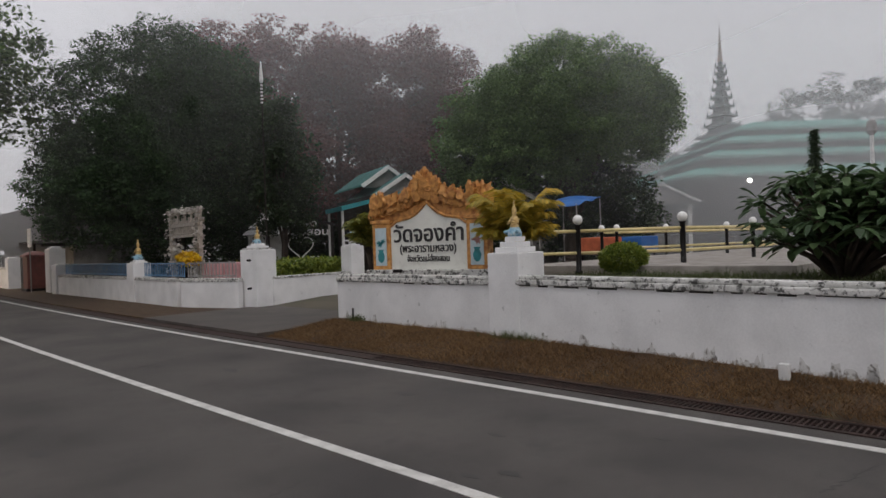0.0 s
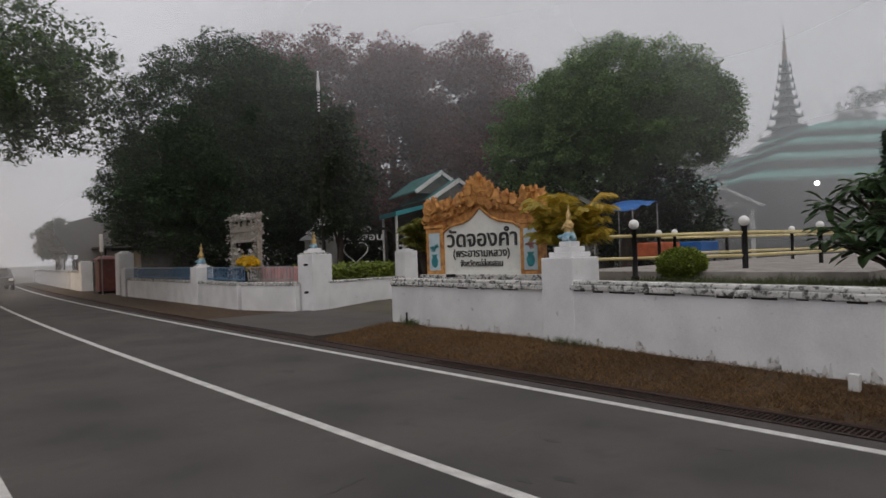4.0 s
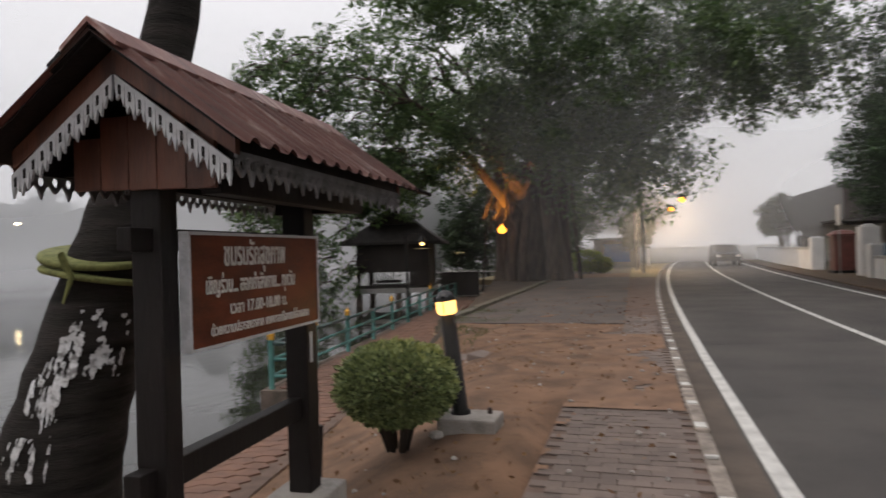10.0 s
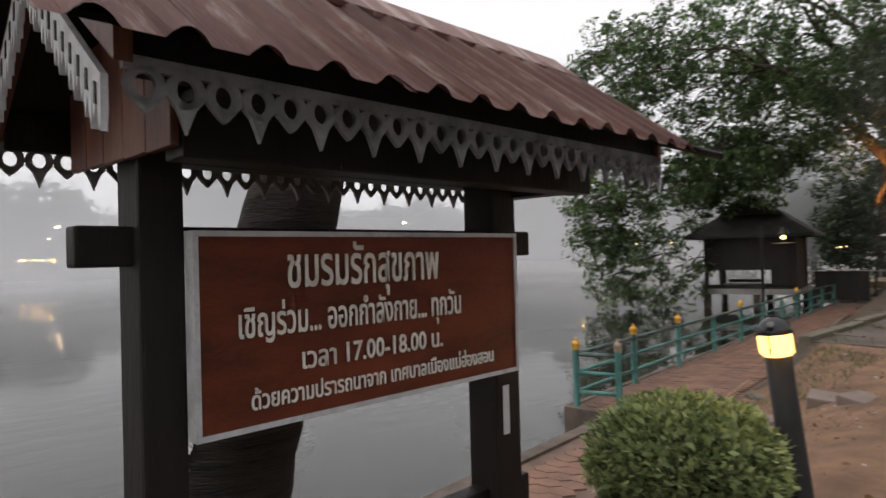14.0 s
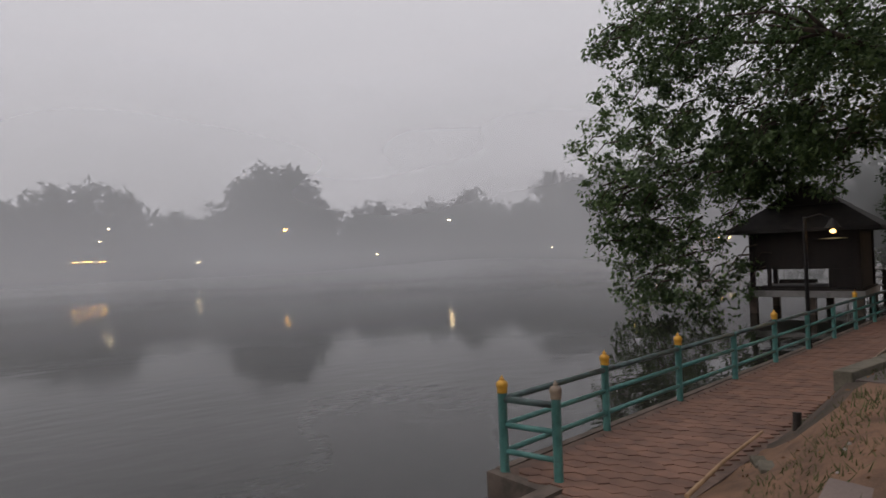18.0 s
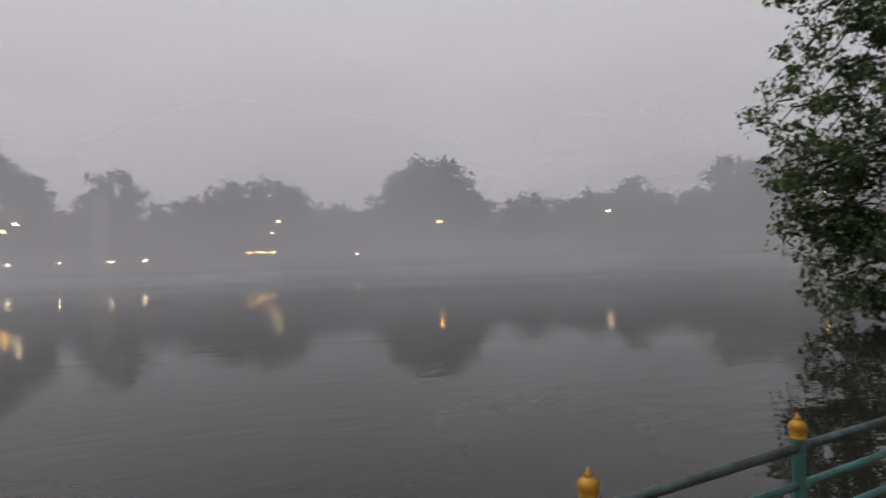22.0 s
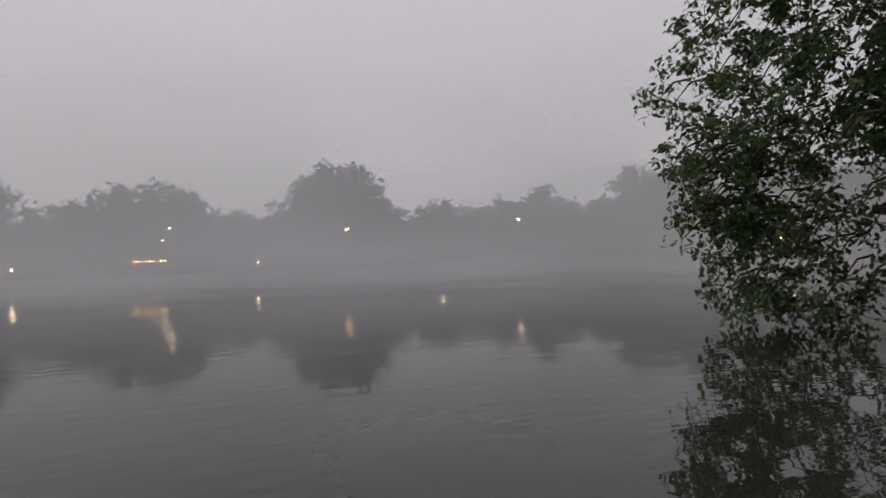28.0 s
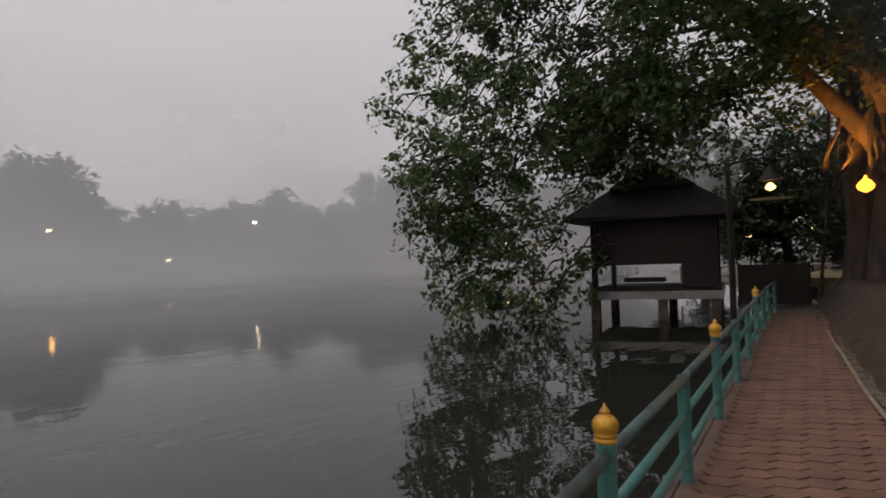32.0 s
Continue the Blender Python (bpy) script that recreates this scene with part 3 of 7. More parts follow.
# ---- temple side: walls, gate and verge ----
GRIME = mat("black_mould", (0.05, 0.05, 0.046), (0.025, 0.025, 0.023), rough=0.95, scale=20)
SPLASH = mat("mud_splash", (0.36, 0.34, 0.31), (0.15, 0.14, 0.125), rough=0.95, scale=14, fine=90, spots=0.8, spot=(0.72, 0.72, 0.71), spot_scale=18, edge=(0.42, 0.5))


def wall_run(name, x0, y0, x1, y1, z0, z1, thick, label, coping=0.14, proud=0.04):
    """A plastered wall from one point to another along its road face, with a weathered coping."""
    t = thing(name, label, "wall", kind="structure", at=(x0, y0, 0), turn=math.degrees(math.atan2(y1 - y0, x1 - x0)))
    ln = math.hypot(x1 - x0, y1 - y0)
    part("wall_body", box(bmesh.new(), 0, ln, 0, thick, z0, z1 - coping, 0.012), WHITEWASH, t)
    bm = box(bmesh.new(), -0.005, ln + 0.005, -proud, thick + proud, z1 - coping, z1 - 0.06, 0.02)
    box(bm, 0.0, ln, -0.015, thick + 0.015, z1 - 0.06, z1, 0.025)
    part("coping", bm, COPING, t, "coping streaked with black mould")
    gr, u = random.Random(int(ln * 100)), 0.0
    lip, foot = bmesh.new(), bmesh.new()
    while u < ln - 0.6:
        w = gr.uniform(0.08, 0.5)
        box(lip, u, u + w, -0.006, 0.0, z1 - coping - gr.uniform(0.01, 0.03), z1 - coping - 0.001)
        u += w + gr.uniform(0.0, 0.25)
    for k in range(int(ln * 5)):
        u, h = gr.uniform(0.05, ln - 0.3), gr.uniform(0.05, 0.22)
        n = 5
        o = [(u, z0 + 0.1)] + [(u + 0.035 * i * gr.uniform(0.7, 1.2), z0 + 0.3 + h * gr.uniform(0.2, 1.0)) for i in range(1, n)] + [(u + 0.035 * n, z0 + 0.1)]
        prism(foot, o, 0.003, pose(0, 0.0, 0, 90, 0, 0))
    tagged(part("mould", lip, GRIME, t, "black mould under the coping lip"), kind="stuff")
    tagged(part("splash_stain", foot, SPLASH, t, "dark splash stains at the wall's foot"), kind="stuff")
    return t


def pier(name, x, y, w, top, label, steps=((0.36, 0.085), (0.27, 0.085), (0.18, 0.08)), turn=0.0):
    """A square plastered pier with a stepped cap."""
    t = thing(name, label, "pillar", kind="structure", at=(x, y, 0), turn=turn)
    part("shaft", box(bmesh.new(), -w / 2, w / 2, -w / 2, w / 2, -0.1, top, 0.02), WHITEWASH, t)
    z = top
    for k, (r, h) in enumerate(steps):
        part("step", box(bmesh.new(), -r * w, r * w, -r * w, r * w, z + 0.002, z + h, 0.012), COPING if k == 0 and r > 0.4 else WHITEWASH, t)
        z += h
    return t


wall_run("wall_temple_south", 8.05, 7.02, 6.93, -3.2, -0.1, 1.17, 0.22, "low whitewashed wall with mouldy coping beside the road")
wall_run("wall_temple_middle", 8.36, 12.0, 8.17, 7.66, -0.1, 1.14, 0.22, "low whitewashed wall with mouldy coping below the temple sign")
wall_run("wall_temple_return", 8.60, 12.0, 11.5, 12.1, -0.1, 1.10, 0.22, "short whitewashed wall returning along the driveway")
pier("pillar_sign", 8.36, 7.27, 0.64, 1.52, "stout whitewashed pillar with a stepped cap", turn=-3)
# gate side
wall_run("wall_gate_return", 13.2, 18.0, 10.2, 17.8, -0.1, 0.92, 0.2, "low whitewashed wall along the driveway", coping=0.05, proud=0.01)
wall_run("wall_corner", 9.52, 18.1, 8.82, 20.3, -0.1, 0.92, 0.2, "chamfered whitewashed wall at the gate corner", coping=0.11, proud=0.02)
wall_run("wall_corner_north", 8.80, 20.45, 8.90, 24.0, -0.1, 0.92, 0.2, "low whitewashed wall below a blue railing", coping=0.11, proud=0.02)
wall_run("wall_north", 8.93, 24.75, 9.05, 33.4, -0.1, 0.92, 0.2, "low whitewashed wall below a blue railing", coping=0.11, proud=0.02)
wall_run("wall_far_north", 9.1, 43.2, 11.3, 75, -0.1, 1.25, 0.2, "pale yellowish roadside wall fading into mist")
pier("pillar_gate", 9.95, 17.95, 0.72, 1.72, "whitewashed gate pillar with a stained stepped cap", ((0.43, 0.05), (0.31, 0.06), (0.2, 0.07)), turn=8)
pier("pillar_north", 8.98, 24.38, 0.62, 1.40, "whitewashed wall pillar with a small finial", ((0.36, 0.05), (0.24, 0.06)))
pier("pillar_far", 9.1, 33.75, 0.66, 1.35, "whitewashed wall pillar", ((0.36, 0.05),))
pier("pillar_drive", 13.5, 18.05, 0.55, 1.75, "whitewashed inner gate pillar with an urn", ((0.34, 0.05), (0.16, 0.10), (0.3, 0.06), (0.12, 0.14)))
pier("pillar_street", 9.35, 35.6, 0.7, 2.1, "tall plastered roadside pillar", ((0.36, 0.06), (0.24, 0.06)))
pier("pillar_end", 9.2, 43.0, 0.6, 1.75, "whitewashed roadside pillar", ((0.36, 0.06),))
rp = thing("red_post_box", "squat red-brown masonry kiosk beside the wall", "kiosk", at=(9.15, 38.4, 0.02))
part("body", box(bmesh.new(), -0.42, 0.42, -0.42, 0.42, 0, 1.75, 0.03), RED_PAINT, rp)
part("lid", lathe(bmesh.new(), [(0.5, 1.752), (0.5, 1.83), (0.3, 1.98), (0.05, 2.03)], square=True), RED_PAINT, rp)
part("plinth", box(bmesh.new(), -0.5, 0.5, -0.5, 0.5, -0.05, 0.16, 0.02), BLACK_METAL, rp)
sg = thing("street_sign", "pale plate on a thin post by the roadside", "sign", at=(8.6, 36.8, 0.03))
part("post", lathe(bmesh.new(), [(0.03, 0), (0.03, 3.1)], seg=8), GREY_WALL, sg)
part("plate", box(bmesh.new(), -0.03, 0.03, -0.28, 0.28, 2.2, 3.1, 0.01), WHITE_PAINT, sg)

# iron drain along the road, then a brown concrete channel
drain = thing("drain", "rust-brown iron drain grating along the road edge", "drain", kind="structure")
part("channel", ribbon(6.29, 6.62, -40, 140, -0.28, -0.05), RUST, drain)
part("side_rail", ribbon(6.285, 6.33, -40, 140, -0.05, 0.012), RUST, drain)
part("side_rail", ribbon(6.58, 6.63, -40, 140, -0.05, 0.016), RUST, drain)
part("cover", ribbon(6.335, 6.575, 8.5, 140, -0.05, 0.006), RUST, drain, "dull brown drain cover")
barm = mesh_of("bar", box(bmesh.new(), 6.333, 6.577, -0.009, 0.009, -0.04, 0.006), RUST)
for i in range(220):
    b = new("bar", barm)
    b.location.y = -2.4 + i * 0.0495
    b.parent = drain
lr = mesh_of("long_bar", box(bmesh.new(), -0.006, 0.006, -2.5, 8.49, -0.045, -0.004), RUST)
for x in (6.395, 6.455, 6.515):
    b = new("long_bar", lr)
    b.location.x = x
    b.parent = drain


def blades(name, pts, h, material, parent=None, lean=0.5):
    """Grass blades: thin tapered triangles."""
    n = len(pts)
    a = rng.uniform(0, 6.283, n)
    u = np.stack([np.cos(a), np.sin(a), np.zeros(n)], 1)
    k = rng.uniform(0.4, 1.3, n)[:, None] * h
    tip = pts + np.stack([rng.normal(0, lean, n), rng.normal(0, lean, n), np.ones(n)], 1) * k
    v = np.stack([pts - u * 0.006, pts + u * 0.006, tip], 1).reshape(-1, 3)
    me = bpy.data.meshes.new(name)
    me.from_pydata(v.tolist(), [], [(3 * i, 3 * i + 1, 3 * i + 2) for i in range(n)])
    me.materials.append(material)
    ob = new(name, me)
    ob.parent = parent
    return ob


STRAW = leaf_mat("straw", (0.085, 0.047, 0.02), (0.30, 0.185, 0.085), rough=0.9)
GRASS = leaf_mat("grass_blade", (0.045, 0.07, 0.02), (0.12, 0.14, 0.05), rough=0.8)


def wall_x(y):
    return 6.93 + (y + 3.2) * 0.1096 if y < 7 else 8.17 + (y - 7.66) * 0.044


verts, faces = [], []
for j in range(61):
    y = -3 + j * 0.25
    for i in range(9):
        k = i / 8
        x = 6.632 + k * (wall_x(y) + 0.1 - 6.632)
        verts.append((x, y, 0.02 + 0.2 * k ** 0.8 + 0.035 * noise.noise((x * 2.2, y * 2.2, 3)) * (0 < i)))
for j in range(60):
    for i in range(8):
        a = j * 9 + i
        faces.append((a, a + 1, a + 10, a + 9))
tagged(new("verge", sheet("verge", verts, faces, DRY_GRASS, True)), "strip of dry brown grass between drain and wall", "ground", kind="structure")
pts = np.stack([rng.uniform(6.66, 8.2, 70000), rng.uniform(-2.9, 12, 70000), np.zeros(70000)], 1)
wx = np.where(pts[:, 1] < 7, 6.93 + (pts[:, 1] + 3.2) * 0.1096, 8.17 + (pts[:, 1] - 7.66) * 0.044)
pts = pts[pts[:, 0] < wx - 0.02]
kk = (pts[:, 0] - 6.632) / (np.where(pts[:, 1] < 7, 6.93 + (pts[:, 1] + 3.2) * 0.1096, 8.17 + (pts[:, 1] - 7.66) * 0.044) + 0.1 - 6.632)
pts[:, 2] = 0.01 + 0.2 * kk ** 0.8
tagged(blades("dry_grass", pts, 0.065, STRAW, lean=1.0), "short dry straw-coloured grass on the verge", "grass", kind="stuff")
pts = np.stack([rng.uniform(8.0, 8.15, 500), rng.normal(7.0, 0.25, 500), np.full(500, 0.18)], 1)
pts2 = np.stack([rng.normal(8.22, 0.06, 250), rng.normal(11.2, 0.12, 250), np.full(250, 0.2)], 1)
tagged(blades("grass_tuft", np.concatenate([pts[pts[:, 0] < 8.1] - np.array((0.12, 0, 0)), pts2]), 0.14, GRASS), "green weed tufts at the foot of the wall", "grass", kind="stuff")
solid("verge_north", ribbon(6.64, 9.2, 17.95, 75, -0.2, 0.05), DRY_GRASS, "bare brown verge along the far wall", "ground", kind="structure")
# a small white box on the verge and pipe stubs in the wall
solid("white_box", box(bmesh.new(), 7.30, 7.38, 3.02, 3.12, 0.17, 0.34, 0.01), WHITE_PAINT, "small white plastic box at the wall's foot", "box")
solid("pipe", lathe(bmesh.new(), [(0.018, 0.2), (0.018, 0.45)], (8.28, 11.4, 0), 8), BLACK_METAL, "short black pipe standing at the wall", "pipe")
solid("pipe", lathe(bmesh.new(), [(0.03, 0.05), (0.03, 0.4)], (8.72, 21.6, 0), 8), BLACK_METAL, "short black pipe standing at the wall", "pipe")
for z in (0.62, 1.42):
    solid("pipe_end", tube(bmesh.new(), [(9.5, 17.62, z), (9.38, 17.55, z)], 0.035, 8), BLACK_METAL, "black pipe end set in the gate pillar", "pipe")
# temple yard
solid("yard", box(bmesh.new(), 8.4, 45, -6, 11.95, -0.3, 1.0), SOIL, "raised temple yard with thin grass", "ground", kind="structure")
pts = np.stack([rng.uniform(8.6, 13, 9000), rng.uniform(1, 7.5, 9000), np.full(9000, 1.0)], 1)
tagged(blades("yard_grass", pts, 0.12, GRASS), "patchy green grass behind the wall", "grass", kind="stuff")
solid("ramp", box(bmesh.new(), 11.3, 26, 4.0, 9.6, 0.9, 1.17, 0.02), CONCRETE, "pale concrete ramp and forecourt", "paving", kind="structure")



# ---- temple sign ----
def letters(name, body, material, parent, m, width=None, height=None, thick=0.006, weight=0.0, label=""):
    """Writing as solid letters, its lower left corner at m, stretched to width and height."""
    cu = bpy.data.curves.new(name, "FONT")
    cu.body, cu.extrude, cu.offset, cu.resolution_u = body, 0.5, weight, 3
    ob = bpy.data.objects.new(name, cu)
    scene.collection.objects.link(ob)
    bpy.context.view_layer.update()
    me = bpy.data.meshes.new_from_object(ob.evaluated_get(bpy.context.evaluated_depsgraph_get()))
    bpy.data.objects.remove(ob)
    co = np.empty(len(me.vertices) * 3, np.float32)
    me.vertices.foreach_get("co", co)
    co = co.reshape(-1, 3)
    co[:, 0] -= co[:, 0].min()
    kx = width / max(1e-6, co[:, 0].max())
    ky = height / 0.56 if height else kx
    co *= np.array((kx, ky, thick))
    me.vertices.foreach_set("co", co.ravel())
    me.update()
    me.materials.clear()
    me.materials.append(material)
    o = new(name, me)
    o.parent = parent
    o.matrix_local = m
    return tagged(o, label)


sign = thing("temple_sign", "white temple name board with gilded flame crest", "sign", at=(9.06, 11.60, 1.0))
sign.matrix_world = pose(9.06, 11.60, 1.0, 0, 0, -81.0) @ Matrix.Diagonal((1.20, 1.0, 1.03, 1.0))
part("plinth", box(bmesh.new(), -0.1, 2.5, -0.14, 0.5, 0, 0.19, 0.02), COPING, sign)
arch = [(0.40, 0.18), (1.99, 0.18), (1.99, 1.06), (1.86, 1.16), (1.72, 1.19), (1.56, 1.22), (1.42, 1.29), (1.30, 1.40), (1.195, 1.50), (1.09, 1.40), (0.97, 1.29), (0.83, 1.22), (0.67, 1.19), (0.53, 1.16), (0.40, 1.06)]
part("board", prism(bmesh.new(), arch, 0.14, pose(0, 0.14, 0, 90, 0, 0)), SIGN_WHITE, sign)
rim = bmesh.new()
tube(rim, [(u, -0.01, v) for u, v in arch[2:]], 0.028, 6)
part("rim", rim, GILT, sign)
INSET = mat("pale_blue_inset", (0.50, 0.62, 0.66), (0.40, 0.5, 0.55), rough=0.7)
PAINT_TEAL = mat("mosaic_teal", (0.03, 0.25, 0.28), rough=0.4)
PAINT_ROSE = mat("mosaic_rose", (0.45, 0.22, 0.2), rough=0.5)
for u in (0.0, 1.99):
    part("column", box(bmesh.new(), u, u + 0.40, -0.04, 0.16, 0.19, 1.13, 0.015), GILT, sign, "gold-brown painted column")
    part("inset", box(bmesh.new(), u + 0.075, u + 0.325, -0.052, -0.042, 0.27, 1.04, 0.004), INSET, sign, "pale inset painted with flowers")
    part("capital", box(bmesh.new(), u - 0.03, u + 0.43, -0.07, 0.19, 1.13, 1.20, 0.015), GILT, sign)
    vase = lathe(bmesh.new(), [(0.03, 0.0), (0.07, 0.05), (0.085, 0.14), (0.05, 0.22), (0.07, 0.27)], (u + 0.2, 0, 0), 12)
    bmesh.ops.transform(vase, matrix=Matrix.Translation((0, -0.05, 0.33)) @ Matrix.Diagonal((1, 0.12, 1, 1)), verts=vase.verts)
    part("vase", vase, PAINT_TEAL, sign)
    fl = bmesh.new()
    for k in range(9):
        a = random.uniform(0, 6.28)
        prism(fl, [(0, 0), (0.03, 0.03), (0, 0.11), (-0.03, 0.03)], 0.006, pose(u + 0.2, -0.054, 0.75, 90, 0, 0) @ pose(0, 0, 0, 0, 0, math.degrees(a)))
    part("flower", fl, [PAINT_ROSE if u else PAINT_TEAL][0], sign)
# crest of flames
flame = bmesh.new()
out = [(-0.07, 0), (0.07, 0), (0.10, 0.10), (0.07, 0.19), (0.10, 0.27), (0.03, 0.23), (0.0, 0.37), (-0.05, 0.25), (-0.11, 0.28), (-0.07, 0.17), (-0.11, 0.09)]
prism(flame, out, 0.07, pose(0, 0.035, 0, 90, 0, 0))
bmesh.ops.bevel(flame, geom=[e for e in flame.edges if not e.is_boundary][:40], offset=0.012, segments=1, affect="EDGES")
flame_me = mesh_of("flame", flame, GILT)
curl = tube(bmesh.new(), [(0.09 * math.cos(a) * (1 - a / 12), 0.0, 0.09 * math.sin(a) * (1 - a / 12)) for a in [0.55 * i for i in range(15)]], [0.034 * (1 - 0.055 * i) for i in range(15)], 7)
curl_me = mesh_of("scroll", curl, GILT, True)
crest_line = [(0.0, 1.24), (0.25, 1.30), (0.55, 1.34), (0.8, 1.38), (1.0, 1.47), (1.2, 1.55), (1.4, 1.47), (1.6, 1.39), (1.85, 1.36), (2.12, 1.33), (2.40, 1.28)]
back = bmesh.new()
prism(back, [(-0.02, 1.2), *[(u, v + (0.24 if 0.7 < u < 1.7 else 0.2)) for u, v in crest_line], (2.42, 1.2), (1.99, 1.2), *[(u, v - 0.02) for u, v in arch[3:14]], (0.40, 1.2)], 0.09, pose(0, 0.13, 0, 90, 0, 0))
part("crest", back, GILT, sign, "gilded stucco crest")
random.seed(4)
for i in range(54):
    s = i / 53 * 2.4
    j = min(9, int(s / 2.4 * 10))
    (u0, v0), (u1, v1) = crest_line[j], crest_line[j + 1]
    k = (s - u0) / max(0.01, u1 - u0)
    v = v0 + (v1 - v0) * max(0, min(1, k))
    for lvl in range(2):
        f = new("flame" if (i + lvl) % 3 else "scroll", flame_me if (i + lvl) % 3 else curl_me)
        f.parent = sign
        mid = 1 - min(1, abs(s - 1.2) / 0.35)
        grow = 0.66 + 0.22 * mid + 0.25 * (abs(s - 1.2) > 0.85)
        f.matrix_local = pose(s + random.uniform(-0.04, 0.04), -0.02 - 0.05 * lvl + random.uniform(-0.02, 0.04), v + 0.04 + lvl * (0.13 + 0.12 * mid) + random.uniform(-0.03, 0.05), random.uniform(-12, 12), random.uniform(-30, 30), random.uniform(-25, 25)) @ Matrix.Diagonal((grow, 1.0, grow, 1))
for k, (z, s) in enumerate(((1.72, 1.15), (1.86, 1.0), (1.97, 0.85))):
    for dx in (-0.09, 0.0, 0.09):
        f = new("flame", flame_me)
        f.parent = sign
        f.matrix_local = pose(1.2 + dx * (2.2 - k * 0.8), -0.03, z - abs(dx) * 1.2, 0, dx * 200, 0) @ Matrix.Diagonal((s * 0.8, 1.4, s * 0.75, 1))
letters("sign_text", "วัดจองคำ", SIGN_BLACK, sign, pose(0.47, -0.006, 0.74, 90, 0, 0), 1.45, 0.25, 0.03, 0.014, "black raised lettering")
letters("sign_text", "(พระอารามหลวง)", SIGN_BLACK, sign, pose(0.60, -0.006, 0.535, 90, 0, 0), 1.17, 0.125, 0.02, 0.012)
letters("sign_text", "จังหวัดแม่ฮ่องสอน", SIGN_BLACK, sign, pose(0.75, -0.006, 0.345, 90, 0, 0), 0.88, 0.095, 0.02, 0.014)
solid("floodlight", box(bmesh.new(), 8.86, 8.96, 10.62, 10.80, 1.145, 1.21, 0.01), BLACK_METAL, "small black floodlight on the wall below the sign", "lamp")


# ---- small temple figures ----
FIG = {}


def figurine(at, s, label, turn=0.0):
    """A kneeling gilded guardian figure as one plain form."""
    bm = lathe(bmesh.new(), [(0.15, 0), (0.16, 0.05), (0.15, 0.1), (0.10, 0.2), (0.085, 0.3), (0.10, 0.36), (0.075, 0.42), (0.035, 0.45), (0.055, 0.5), (0.05, 0.55), (0.055, 0.58), (0.03, 0.63), (0.015, 0.68), (0.022, 0.70), (0.004, 0.78)], seg=14)
    for sgn in (-1, 1):
        tube(bm, [(sgn * 0.1, 0, 0.37), (sgn * 0.14, -0.05, 0.27), (sgn * 0.03, -0.11, 0.33)], [0.03, 0.026, 0.02], 7)
        tube(bm, [(sgn * 0.06, 0, 0.12), (sgn * 0.15, -0.12, 0.10), (sgn * 0.12, 0.05, 0.04)], [0.06, 0.055, 0.04], 8)
    for f in bm.faces:
        f.material_index = 1 if f.calc_center_median().z < 0.19 else 0
    bmesh.ops.transform(bm, matrix=pose(*at, 0, 0, turn) @ Matrix.Diagonal((s, s, s, 1)), verts=bm.verts)
    if not FIG:
        FIG["gold"] = mat("gilded_figure", (0.66, 0.47, 0.20), (0.42, 0.26, 0.09), rough=0.45, metal=0.2, scale=22, spots=0.5, spot=(0.12, 0.10, 0.08), spot_scale=16)
        FIG["skirt"] = mat("painted_skirt", (0.30, 0.50, 0.60), (0.12, 0.30, 0.45), rough=0.5, scale=25, spots=0.6, spot=(0.7, 0.66, 0.55), spot_scale=18)
    return solid("statuette", bm, [FIG["gold"], FIG["skirt"]], label, "statue", "guardian figures on the wall pillars", smooth=True)


figurine((8.36, 7.27, 1.77), 0.74, "small gilded kneeling guardian with pale blue skirt", -90)
figurine((13.5, 18.05, 2.10), 0.6, "small gilded guardian on the inner gate pillar", -90)
figurine((9.95, 17.95, 1.90), 0.66, "weathered guardian figure on the gate pillar", -70)
figurine((8.98, 24.38, 1.51), 0.95, "pale weathered guardian figure on the wall pillar", -70)


# ---- palms and shrubs ----
def palm_clump(name, label, at, n, length, material, rise=0.9, seed=1):
    """Arching feather fronds from one foot."""
    t = thing(name, label, "palm", at=at)
    r = random.Random(seed)
    stems = bmesh.new()
    for k in range(4):
        a = r.uniform(0, 6.28)
        tube(stems, [(0, 0, -0.05), (0.1 * math.cos(a), 0.1 * math.sin(a), rise * 0.6), (0.18 * math.cos(a), 0.18 * math.sin(a), rise)], [0.035, 0.03, 0.022], 7)
    part("stem", stems, BARK, t, smooth=True)
    for k in range(n):
        a = k * 2.4 + r.uniform(-0.3, 0.3)
        ln, lift = length * r.uniform(0.7, 1.15), r.uniform(0.5, 1.9)
        bm = bmesh.new()
        pts = []
        for i in range(9):
            s = i / 8
            d = ln * s
            pts.append(Vector((math.cos(a) * d * 0.62, math.sin(a) * d * 0.62, rise * r.uniform(0.93, 1.0) + lift * ln * (s - 0.62 * s * s))))
        tube(bm, pts, [0.012 * (1 - 0.09 * i) for i in range(9)], 4)
        side = Vector((-math.sin(a), math.cos(a), 0))
        for i in range(1, 36):
            s = i / 36
            q = pts[int(s * 8)].lerp(pts[min(8, int(s * 8) + 1)], s * 8 - int(s * 8))
            fw = (pts[min(8, int(s * 8) + 1)] - pts[int(s * 8)]).normalized()
            for sg_ in (-1, 1):
                l2 = 0.34 * ln * math.sin(math.pi * (0.12 + 0.8 * s))
                tip = q + (side * sg_ * 0.75 + fw * 0.6 + Vector((0, 0, -0.35))) * l2
                mid = q + (side * sg_ * 0.55 + fw * 0.35 + Vector((0, 0, 0.05))) * l2 * 0.5
                w = fw * 0.0095
                v = [bm.verts.new(p) for p in (q - w, mid - w * 1.6, tip, mid + w * 1.6, q + w)]
                bm.faces.new(v)
        part("frond", bm, material, t)
    return t


